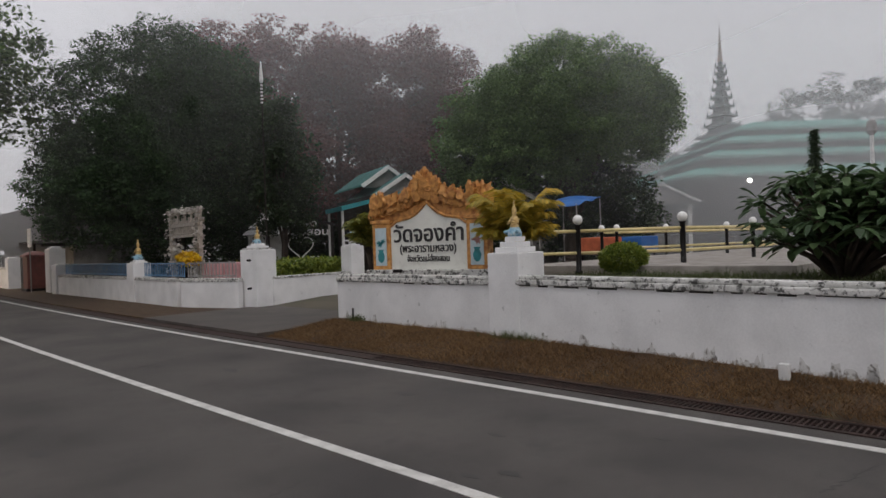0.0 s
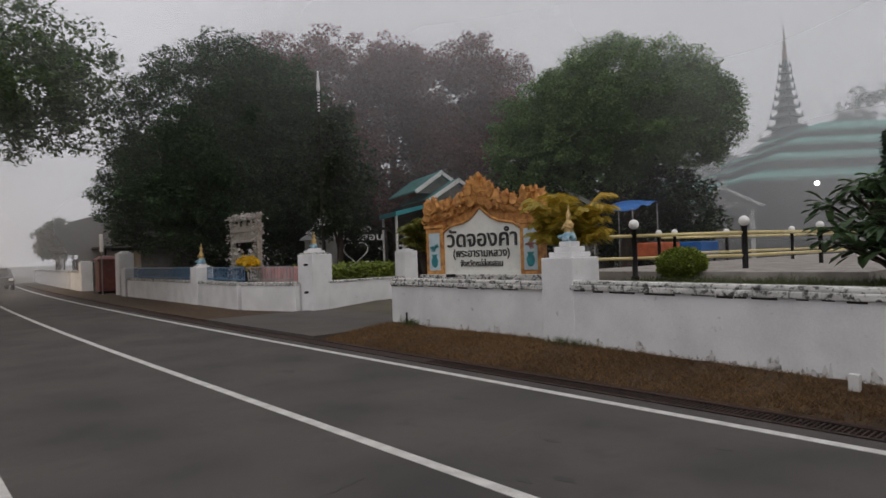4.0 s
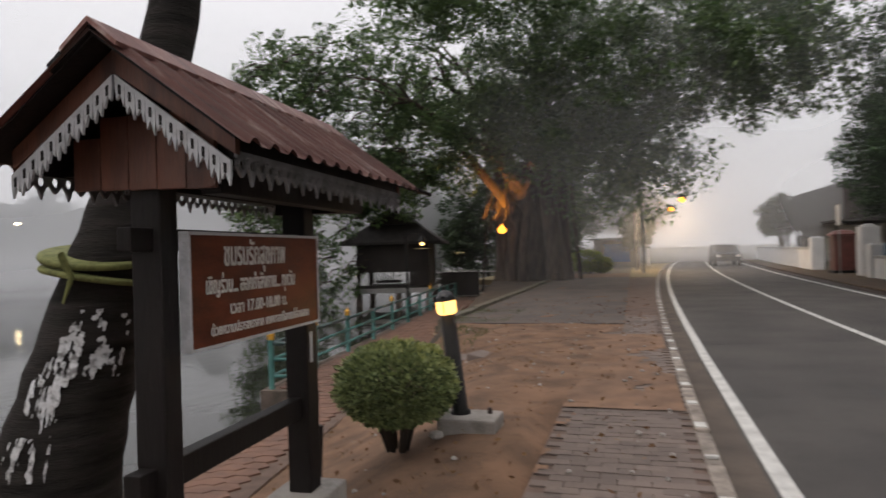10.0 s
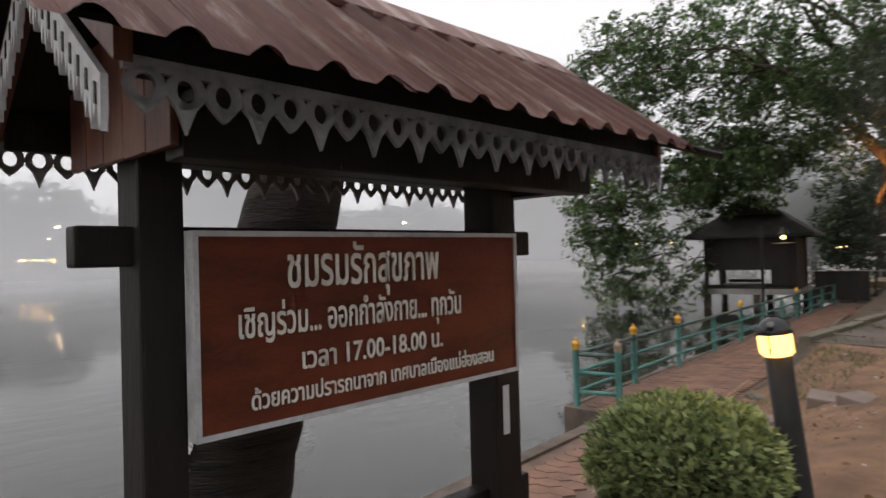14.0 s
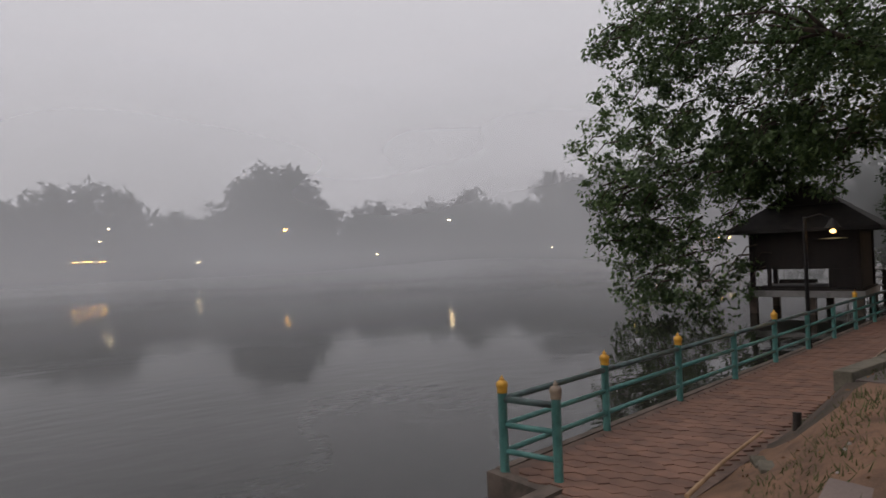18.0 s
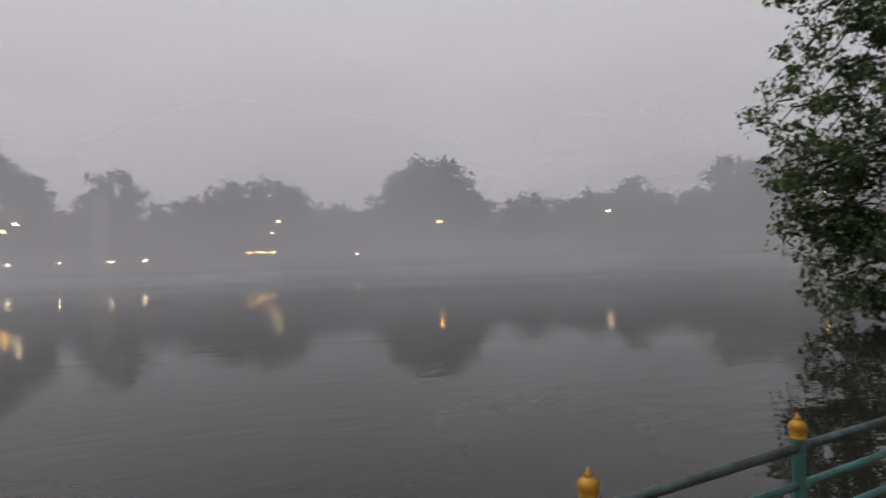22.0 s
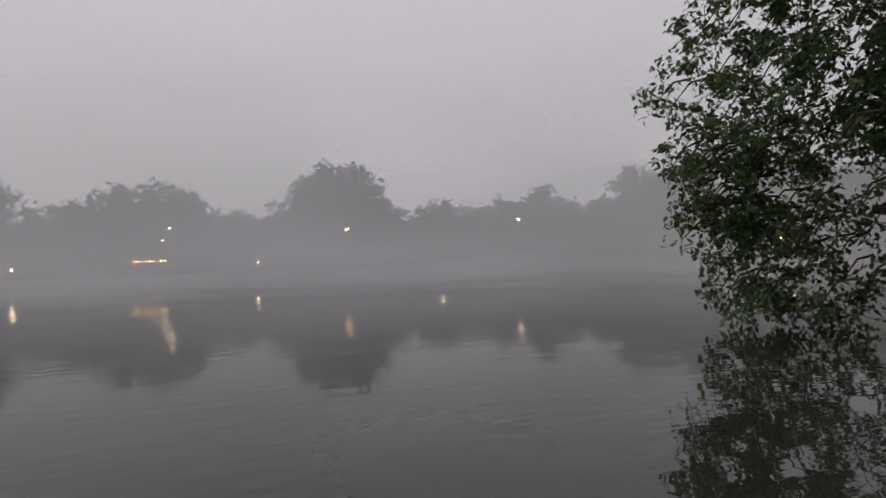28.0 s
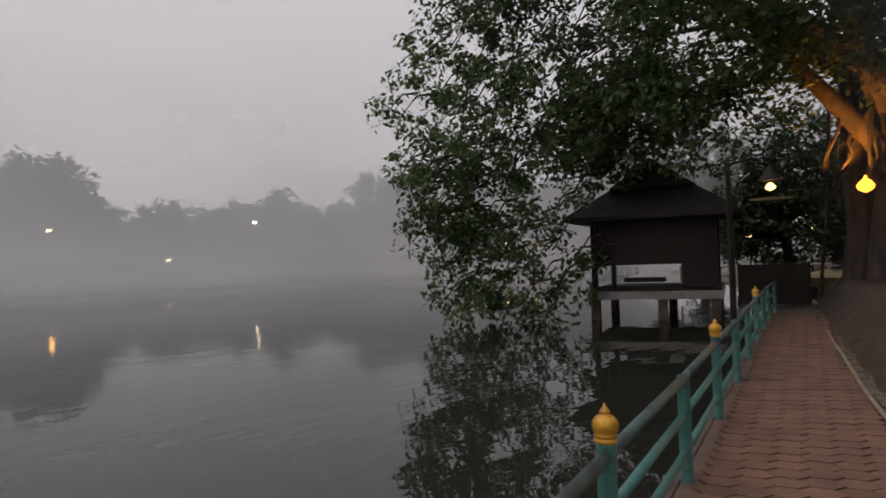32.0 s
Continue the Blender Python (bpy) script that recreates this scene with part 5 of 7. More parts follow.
def hip(parent, x0, x1, y0, y1, z0, z1, inset, material):
    bm = bmesh.new()
    a = [bm.verts.new(p) for p in ((x0, y0, z0), (x1, y0, z0), (x1, y1, z0), (x0, y1, z0))]
    b = [bm.verts.new(p) for p in ((x0 + inset, y0 + inset, z1), (x1 - inset, y0 + inset, z1), (x1 - inset, y1 - inset, z1), (x0 + inset, y1 - inset, z1))]
    for i in range(4):
        bm.faces.new((a[i], a[(i + 1) % 4], b[(i + 1) % 4], b[i]))
    bm.faces.new(b)
    bm.faces.new(a[::-1])
    part("roof", bm, material, parent, "teal sheet roof")
    part("fascia", box(bmesh.new(), x0 - 0.05, x1 + 0.05, y0 - 0.05, y1 + 0.05, z0 - 0.2, z0 - 0.005), HALL_TRIM, parent, "pale fascia board")


hip(hall, -8.5, 9.5, -12, 12.5, 5.6, 6.5, 2.6, HALL_ROOF)
part("clerestory", box(bmesh.new(), -5.6, 6.8, -9.2, 9.6, 6.502, 6.8), GREY_WALL, hall)
hip(hall, -6.9, 8, -10.6, 10.6, 7.0, 7.8, 2.6, HALL_ROOF)
part("clerestory", box(bmesh.new(), -3.8, 5.2, -7.5, 7.4, 7.802, 8.0), GREY_WALL, hall)
hip(hall, -5.2, 6.4, -8.8, 8.6, 8.2, 9.0, 2.6, HALL_ROOF)
part("clerestory", box(bmesh.new(), -2.2, 3.6, -5.8, 5.8, 9.002, 9.2), GREY_WALL, hall)
hip(hall, -3.2, 4.6, -6.6, 6.6, 9.4, 10.3, 2.8, HALL_ROOF)
for y in (-8, -5, -2, 1, 4):
    part("pillar", lathe(bmesh.new(), [(0.22, 0), (0.2, 5.2)], (-8.0, y, 0), 10), GREY_WALL, hall)
    part("window", box(bmesh.new(), -6.56, -6.5, y - 0.8, y + 0.8, 1.2, 3.4), GREY_WALL, hall)
porch = thing("temple_porch", "small gabled porch with white carved bargeboards", "porch", at=(40.2, 19.6, 0.05), turn=-70)
for x in (-1.6, 1.6):
    part("post", box(bmesh.new(), x - 0.12, x + 0.12, -0.12, 0.12, 0, 3.9), WHITE_PAINT, porch)
gable_roof(porch, -2.3, 2.3, -0.5, 3, 3.9, 5.2, TEAL_ROOF)
part("finial", lathe(bmesh.new(), [(0.12, 5.15), (0.06, 5.5), (0.01, 5.8)], (0, -0.4, 0), 8), WHITE_PAINT, porch)
side = thing("temple_wing", "lower temple wing with layered teal roofs", "temple", at=(41.5, 24.0, 0.05), turn=-14)
part("wall", box(bmesh.new(), -2, 4, -2.5, 4, 0, 3.6), DARK_TIMBER, side)
hip(side, -3, 5, -3.4, 5, 3.9, 4.7, 1.6, HALL_ROOF)
hip(side, -1.6, 3.6, -2, 3.6, 5.1, 6.0, 1.4, HALL_ROOF)
SPIRE_TILE = mat("dull_spire_tile", (0.09, 0.12, 0.115), (0.05, 0.06, 0.06), rough=0.8, scale=3, bump=0.3)
spire = thing("temple_spire", "tall tapering tiered temple spire in mist", "spire", at=(55.6, 21.4, 0.05), turn=-14)
part("tower", lathe(bmesh.new(), [(1.6, 0), (1.6, 8.0)], square=True), DARK_TIMBER, spire)
z, r = 8.0, 3.3
for k in range(11):
    h = 0.96 - 0.042 * k
    part("tier", lathe(bmesh.new(), [(r, z), (r * 0.93, z + h * 0.14), (r * 0.58, z + h * 0.42), (r * 0.5, z + h * 0.55), (r * 0.5, z + h - 0.003)], square=True), SPIRE_TILE, spire)
    for sx in (-1, 1):
        for sy in (-1, 1):
            part("corner_crest", lathe(bmesh.new(), [(0.07, z + 0.02), (0.09, z + 0.2), (0.01, z + 0.55)], (sx * r * 0.86, sy * r * 0.86, 0), 6), SPIRE_TILE, spire)
    r *= 0.70 if k < 3 else 0.83
    z += h
part("needle", lathe(bmesh.new(), [(r * 0.9, z), (0.16, z + 0.7), (0.08, z + 1.9), (0.02, z + 3.0)], seg=8), DULL_KNOB, spire)
HALL_GLOW = glow_mat("hall_lamp_glow", (1.0, 0.97, 0.88), 40)
hl = thing("hall_lamp", "bright white lamp on the temple hall", "lamp", at=(38.3, 13.6, 4.75))
part("bulb", lathe(bmesh.new(), [(0.01, -0.12), (0.1, -0.06), (0.12, 0), (0.1, 0.06), (0.01, 0.12)], seg=12), HALL_GLOW, hl)
part("bracket", tube(bmesh.new(), [(0.2, 0, 0.1), (3.2, 0, 0.6)], 0.03, 6), BLACK_METAL, hl)
mast = thing("lamp_mast", "pale mast with a lantern head beyond the shrub", "lamp post", at=(33.5, 6.9, 0.95))
part("mast", lathe(bmesh.new(), [(0.1, 0), (0.08, 4.9)], seg=8), WHITE_PAINT, mast)
part("lantern", lathe(bmesh.new(), [(0.1, 4.9), (0.22, 5.1), (0.18, 5.5), (0.05, 5.6)], seg=10), GREY_WALL, mast)
chedi = thing("pale_chedi", "pale pinkish bell-shaped chedi at the yard's end", "chedi", at=(34.0, 4.6, 0.95))
part("bell", lathe(bmesh.new(), [(2.2, 0), (2.2, 0.8), (1.7, 1.0), (1.6, 2.4), (1.0, 3.2), (0.5, 3.5), (0.25, 4.6), (0.03, 6.2)], seg=20), mat("pale_pink", (0.62, 0.50, 0.46), rough=0.8), chedi, smooth=True)

# ---- up the road ----
sh = thing("dark_roof_house", "long low roadside house with dark roof", "house", at=(13.9, 52, 0.05))
part("wall", box(bmesh.new(), -1.5, 5, -8.5, 8.5, 0, 2.6), GREY_WALL, sh)
part("roof", prism(bmesh.new(), [(-8.9, 2.5), (-6.2, 4.9), (6.2, 4.9), (8.9, 2.5), (8.9, 2.35), (-8.9, 2.35)], 8.5, pose(6, 0, 0, 90, 0, -90)), DARK_ROOF, sh)
part("eave_roof", prism(bmesh.new(), [(-9.5, 2.5), (-9.4, 2.62), (9.4, 2.62), (9.5, 2.5)], 2.2, pose(-1.4, 0, 0, 90, 0, -90)), DARK_ROOF, sh)
for y in (-7, -4, -1, 2, 5, 8):
    part("post", box(bmesh.new(), -3.2, -3.08, y, y + 0.12, 0, 2.5), DARK_TIMBER, sh)
    wi_ = part("window", box(bmesh.new(), -1.56, -1.5, y + 0.5, y + 1.8, 0.9, 2.0), DARK_TIMBER, sh)
    part("sill", box(bmesh.new(), -1.62, -1.5, y + 0.4, y + 1.9, 0.82, 0.895), WHITE_PAINT, wi_)
    part("mullion", box(bmesh.new(), -1.58, -1.562, y + 1.12, y + 1.18, 0.9, 2.0), WHITE_PAINT, wi_)
CAR_DARK = mat("car_paint", (0.10, 0.11, 0.12), rough=0.25, bump=0)
CAR_GLASS = mat("car_glass", (0.02, 0.022, 0.025), rough=0.08, bump=0)
car = thing("parked_car", "dark pickup car parked up the misty road", "car", at=(6.2, 55.5, 0.0))
prof = [(-2.2, 0.35), (-2.2, 0.85), (-1.2, 0.98), (-0.6, 1.5), (1.0, 1.55), (1.6, 1.05), (2.2, 1.0), (2.25, 0.35)]
bm = prism(bmesh.new(), prof, 1.7, pose(-0.85, 0, 0, 90, 0, 90))
bmesh.ops.bevel(bm, geom=bm.edges[:], offset=0.06, segments=2, affect="EDGES")
part("body", bm, CAR_DARK, car)
part("windscreen", prism(bmesh.new(), [(-0.66, 0), (0.66, 0), (0.58, 0.62), (-0.58, 0.62)], 0.02, pose(0, -1.21, 1.0, 49, 0, 0)), CAR_GLASS, car)
for x in (-0.8, 0.8):
    for y in (-1.4, 1.4):
        wh_ = part("wheel", tube(bmesh.new(), [(x - 0.1, y, 0.33), (x + 0.1, y, 0.33)], 0.33, 16), BLACK_METAL, car)
        part("rim", tube(bmesh.new(), [(x - 0.105, y, 0.33), (x + 0.105, y, 0.33)], 0.2, 14), GREY_WALL, wh_, "grey steel rim")
    part("headlight", box(bmesh.new(), x * 0.8 - 0.14, x * 0.8 + 0.14, -2.26, -2.2, 0.65, 0.8, 0.02), GLOBE, car)



# ---- lakeside: notice kiosk ----
kio = thing("notice_kiosk", "black timber notice board with a small red sheet roof", "notice board", at=(-1.518, 0.007, 0.1), turn=2.5)
RZ, EZ, HALF, RX = 2.215, 1.80, 0.565, -0.065
part("panel", box(bmesh.new(), -0.045, -0.005, 6.885, 8.092, 1.045, 1.535, 0.003), SIGN_BROWN, kio, "dark red-brown painted board")
for nm, b in (("top", (6.878, 8.099, 1.528, 1.542)), ("bottom", (6.878, 8.099, 1.038, 1.052))):
    part("edge_strip", box(bmesh.new(), -0.047, 0.0, b[0], b[1], b[2], b[3]), LACE_PAINT, kio)
for y in (6.878, 8.085):
    part("edge_strip", box(bmesh.new(), -0.047, 0.0, y, y + 0.014, 1.0525, 1.5275), LACE_PAINT, kio)
M0 = pose(0.0005, 0, 0, 90, 0, 90)
letters("board_text", "ชมรมรักสุขภาพ", LETTER, kio, Matrix.Translation((0, 7.13, 1.395)) @ M0, 0.56, 0.085, 0.004, 0.012, "cream Thai lettering")
letters("board_text", "เชิญร่วม... ออกกำลังกาย... ทุกวัน", LETTER, kio, Matrix.Translation((0, 6.99, 1.275)) @ M0, 0.80, 0.058, 0.004, 0.012)
letters("board_text", "เวลา 17.00-18.00 น.", LETTER, kio, Matrix.Translation((0, 7.17, 1.175)) @ M0, 0.53, 0.044, 0.004, 0.012)
letters("board_text", "ด้วยความปรารถนาจาก เทศบาลเมืองแม่ฮ่องสอน", LETTER, kio, Matrix.Translation((0, 7.02, 1.092)) @ M0, 0.93, 0.036, 0.004, 0.012)
for y0, y1 in ((6.775, 6.882), (8.02, 8.16)):
    kp_ = part("post", box(bmesh.new(), -0.19, -0.05, y0, y1, 0.02, 1.766, 0.01), BLACK_WOOD, kio)
    part("footing", box(bmesh.new(), -0.29, 0.06, y0 - 0.12, y1 + 0.13, -0.2, 0.045, 0.015), CONCRETE, kp_, "pale concrete footing block")
part("cross_beam", box(bmesh.new(), -0.15, -0.085, 6.65, 8.29, 1.46, 1.555, 0.008), BLACK_WOOD, kio)
part("lower_rail", box(bmesh.new(), -0.175, -0.095, 6.68, 8.26, 0.48, 0.60, 0.008), BLACK_WOOD, kio)
part("paper_scrap", box(bmesh.new(), -0.049, -0.047, 8.055, 8.09, 0.80, 0.98), LACE_PAINT, kio, "torn white paper scrap")
# ceiling beams and gable boards
part("wall_plate", box(bmesh.new(), RX - 0.34, RX - 0.24, 6.76, 8.24, 1.745, 1.775, 0.006), BLACK_WOOD, kio)
part("wall_plate", box(bmesh.new(), 0.145, 0.235, 6.76, 8.24, 1.675, 1.775, 0.006), BLACK_WOOD, kio)
part("soffit", box(bmesh.new(), RX - 0.43, RX + 0.43, 6.76, 8.36, 1.778, 1.80), BLACK_WOOD, kio)
part("soffit_beam", box(bmesh.new(), -0.30, 0.14, 8.14, 8.24, 1.68, 1.776, 0.006), BLACK_WOOD, kio)
for i in range(5):
    x = -0.42 + i * 0.130
    part("gable_board", box(bmesh.new(), x, x + 0.127, 6.738, 6.757, 1.712 - 0.004 * i, 1.92 + 0.08 * (i in (1, 2, 3)), 0.004), RED_WOOD, kio, "red-brown upright plank")
# black sheet standing in for the shade inside the hollow gable
part("gable_dark", prism(bmesh.new(), [(-0.42, 1.80), (0, 2.11), (0.42, 1.80)], 0.02, pose(RX, 6.80, 0, 90, 0, 0)), BLACK_WOOD, kio)


def slope(u, lift=0.0):
    """Height of the roof's underside at u from the ridge."""
    return RZ - (RZ - EZ) * abs(u) / HALF + lift


# corrugated sheets: one mesh a sheet, three to a slope
for sgn in (-1, 1):
    for s in range(3):
        y0 = 6.44 + s * 0.672
        bm = bmesh.new()
        ncol, nrow = 57, 3
        grid = []
        for j in range(nrow):
            u = (HALF + 0.03) * j / (nrow - 1)
            row = []
            for i in range(ncol):
                y = y0 + 0.682 * i / (ncol - 1)
                row.append(bm.verts.new((RX + sgn * u, y, slope(u) + 0.030 + 0.005 * s + 0.026 * max(0.0, math.sin(2 * math.pi * y / 0.135)) ** 0.7 - 0.008)))
            grid.append(row)
        for j in range(nrow - 1):
            for i in range(ncol - 1):
                bm.faces.new((grid[j][i], grid[j][i + 1], grid[j + 1][i + 1], grid[j + 1][i]))
        bmesh.ops.solidify(bm, geom=bm.faces[:], thickness=0.004)
        part("roof_sheet", bm, ROOF_RED, kio, "weathered red corrugated sheet", smooth=True)
# black sheets added under both slopes to deepen the shade below the roof
for sgn in (-1, 1):
    o = [(RX, slope(0) + 0.004), (RX + sgn * 0.545, slope(0.545) + 0.004), (RX + sgn * 0.545, slope(0.545) + 0.016), (RX, slope(0) + 0.016)]
    part("roof_lining", prism(bmesh.new(), o if sgn < 0 else o[::-1], 1.96, pose(0, 8.43, 0, 90, 0, 0)), BLACK_WOOD, kio)
part("ridge_cap", prism(bmesh.new(), [(-0.12, RZ - 0.035), (0, RZ + 0.065), (0.12, RZ - 0.035), (0.115, RZ - 0.05), (0, RZ + 0.045), (-0.115, RZ - 0.05)], 2.03, pose(RX, 8.47, 0, 90, 0, 0)), ROOF_RED, kio)
part("roof_horn", prism(bmesh.new(), [(0.0, 0.035), (0.0, 0.085), (-0.19, -0.065), (-0.17, -0.095)], 0.035, pose(RX, 6.49, RZ - 0.02, 90, 0, 0)), BLACK_WOOD, kio)
for y in (6.575, 8.40):
    for sgn in (-1, 1):
        o = [(0, RZ + 0.0), (sgn * 0.48, slope(0.48)), (sgn * 0.48, slope(0.48) - 0.075), (0, RZ - 0.105)]
        part("bargeboard", prism(bmesh.new(), o if sgn > 0 else o[::-1], 0.03, pose(RX, y + 0.03, 0, 90, 0, 0)), RED_WOOD, kio, "red-brown bargeboard")
for x in (RX - 0.45, RX + 0.45):
    part("eave_board", box(bmesh.new(), x - 0.015, x + 0.015, 6.61, 8.42, 1.775, 1.875, 0.004), BLACK_WOOD, kio)
part("rafter_tail", tube(bmesh.new(), [(0.44, 8.3, 1.85), (0.57, 8.58, 1.80)], 0.014, 6), BLACK_WOOD, kio)


def lace(length, n, pitch_hole, m, parent, tooth=0.075):
    """A fretwork strip: a row of rings above a row of points."""
    bm = bmesh.new()
    p = length / n
    for i in range(n):
        c = (i + 0.5) * p
        ro, ri = p * 0.5, p * 0.26
        k = 12
        ring = [(c + ro * math.cos(2 * math.pi * j / k), -ro + ro * math.sin(2 * math.pi * j / k)) for j in range(k)]
        hole = [(c + ri * math.cos(2 * math.pi * j / k), -ro + ri * 1.15 * math.sin(2 * math.pi * j / k)) for j in range(k)]
        for zz in (0.0, 0.012):
            a = [bm.verts.new(m @ Vector((u, v, zz))) for u, v in ring]
            b = [bm.verts.new(m @ Vector((u, v, zz))) for u, v in hole]
            for j in range(k):
                f = (a[j], a[(j + 1) % k], b[(j + 1) % k], b[j])
                bm.faces.new(f if zz else f[::-1])
        d = tooth * (1.0 if i % 2 else 0.45)
        prism(bm, [(c - ro * 0.98, -ro * 1.35), (c, -ro * 1.62), (c + ro * 0.98, -ro * 1.35), (c + ro * 0.5, -ro * 1.9), (c + ro * 0.25, -ro * 1.9 - d * 0.4), (c, -ro * 1.7 - d), (c - ro * 0.25, -ro * 1.9 - d * 0.4), (c - ro * 0.5, -ro * 1.9)], 0.012, m)
    prism(bm, [(0, 0.012), (length, 0.012), (length, -p * 0.16), (0, -p * 0.16)], 0.012, m)
    return part("lace_trim", bm, LACE_SHADED, parent, "grey-white fretwork trim")


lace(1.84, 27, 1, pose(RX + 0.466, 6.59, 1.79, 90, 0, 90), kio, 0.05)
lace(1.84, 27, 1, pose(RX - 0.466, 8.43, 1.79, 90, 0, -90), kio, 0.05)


def gable_lace(y, sgn):
    """Hanging points with slots along a gable edge."""
    bm, slots = bmesh.new(), bmesh.new()
    n = 11
    for i in range(n):
        u0, u1 = 0.005 + 0.465 * i / n, 0.005 + 0.465 * (i + 1) / n
        z0, z1 = slope(u0) - 0.105, slope(u1) - 0.105
        um, d = (u0 + u1) / 2, 0.085 + 0.02 * (i % 2)
        zm = (z0 + z1) / 2
        o = [(u0, z0), (u1, z1), (u1, z1 - d * 0.62), (u1 - 0.006, z1 - d * 1.05), (u1 - 0.014, z1 - d * 0.72), (um, zm - d * 0.66), (u0 + 0.008, z0 - d * 1.12), (u0 + 0.002, z0 - d * 0.62)]
        o = [(sgn * a, b) for a, b in o]
        prism(bm, o if sgn < 0 else o[::-1], 0.012, pose(RX, y, 0, 90, 0, 0))
        slot = [(sgn * (um - 0.005), zm - 0.022), (sgn * (um + 0.006), zm - 0.026), (sgn * (um + 0.006), zm - 0.062), (sgn * (um - 0.005), zm - 0.058)]
        prism(slots, slot, 0.002, pose(RX, y - 0.0125, 0, 90, 0, 0))
    gl = part("gable_lace", bm, LACE_PAINT, kio, "grey-white pointed gable trim")
    tagged(part("slot_row", slots, BLACK_WOOD, gl), kind="stuff")


for y in (6.57, 8.445):
    for sgn in (-1, 1):
        gable_lace(y, sgn)

# palm trunk behind the kiosk
pt = thing("palm_tree", "leaning dark palm trunk with faded green cloth band", "tree", at=(-3.32, 7.38, -0.55))
ax = [(0.0, 0.0, -0.4), (0.04, 0.04, 0.3), (0.12, 0.13, 1.0), (0.24, 0.3, 1.8), (0.38, 0.48, 2.6), (0.52, 0.66, 3.6), (0.66, 0.82, 5.0), (0.75, 0.95, 7.5), (0.8, 1.0, 11.0)]
part("trunk", tube(bmesh.new(), [Vector(a).lerp(Vector(b), k / 6) for a, b in zip(ax, ax[1:]) for k in range(6)],
                   [(0.47 - 0.045 * min(7, (i / 6))) * (1 + 0.03 * math.sin(i * 2.6)) * (1 if i > 3 else 1.15) * (0.62 if i / 6 > 4.5 else 1.0 - 0.08 * i / 6) for i in range(48)], 18), PALM_BARK, pt, "rough dark bark with white paint smears", smooth=True)
CLOTH = mat("faded_green_cloth", (0.17, 0.18, 0.06), (0.09, 0.10, 0.03), rough=0.9, scale=15)
for dz in (0.0, 0.11):
    bm = bmesh.new()
    r_ = [(0.286, -0.016), (0.291, -0.004), (0.290, 0.008), (0.286, 0.018)]
    lathe(bm, r_, (0, 0, 0), 22)
    bmesh.ops.transform(bm, matrix=pose(0.245, 0.30, 2.0 + dz, 8 if dz else -4, 10, 0) @ Matrix.Diagonal((1.06, 1.06, 1, 1)), verts=bm.verts)
    part("cloth_band", bm, CLOTH, pt, "knotted green-yellow cloth band", smooth=True)
part("cloth_knot", tube(bmesh.new(), [(0.30, 0.02, 2.03), (0.34, -0.04, 2.12), (0.36, 0.0, 2.0), (0.33, -0.03, 1.86)], [0.01, 0.02, 0.016, 0.005], 7), CLOTH, pt)

PAINT_WHITE = mat("splashed_white_paint", (0.62, 0.63, 0.64), (0.4, 0.4, 0.4), rough=0.9, scale=12, spots=0.8, spot=(0.06, 0.055, 0.05), spot_scale=16, edge=(0.5, 0.6))


def paint_smear(z0, z1, a0, a1, seed):
    """A ragged film of old white paint on the palm trunk."""
    bm = bmesh.new()
    cols, rows = 64, 60
    grid = {}
    for j in range(rows + 1):
        z = z0 + (z1 - z0) * j / rows
        k = max(i for i in range(len(ax) - 1) if ax[i][2] <= z)
        f = (z - ax[k][2]) / (ax[k + 1][2] - ax[k][2])
        c = Vector(ax[k]).lerp(Vector(ax[k + 1]), f)
        s = (k + f) * 6
        rad = (0.47 - 0.045 * s / 6) * (1 + 0.03 * math.sin(s * 2.6)) * (1.0 - 0.08 * s / 6) + 0.012
        for i in range(cols + 1):
            a = radians(a0 + (a1 - a0) * i / cols)
            grid[i, j] = (c.x + rad * math.cos(a), c.y + rad * math.sin(a), z)
    vs = {}
    for j in range(rows):
        for i in range(cols):
            edge_ = min(i, cols - 1 - i, j, rows - 1 - j)
            if noise.noise((i * 0.10 + seed, j * 0.035, seed)) + 0.55 * noise.noise((i * 0.3, j * 0.16 + seed, 2)) < 0.34 - 0.020 * min(edge_, 15):
                continue
            q = [(i, j), (i + 1, j), (i + 1, j + 1), (i, j + 1)]
            bm.faces.new([vs.setdefault(p, bm.verts.new(grid[p])) if p not in vs else vs[p] for p in q])
    return part("paint_smear", bm, PAINT_WHITE, pt, "old white paint smear")


paint_smear(1.42, 1.82, -95, -5, 3)
paint_smear(0.95, 1.55, -100, -55, 8)

# round bush and bollard lamp
bush("clipped_bush", "round clipped green bush in a dirt bed", (-1.86, 9.30, 0.06), 0.46, 0.49, 0.33, 15000, 0.048, LEAF_BUSH, lift=0.12, stems=26)
LAMP_WARM = glow_mat("bollard_glow", (1.0, 0.54, 0.15), 1.9)
LAMP_ORANGE = glow_mat("sodium_glow", (1.0, 0.34, 0.03), 3.6)
GLOSS_BLACK = mat("glossy_black_enamel", (0.012, 0.011, 0.011), rough=0.12, scale=10, bump=0.0)


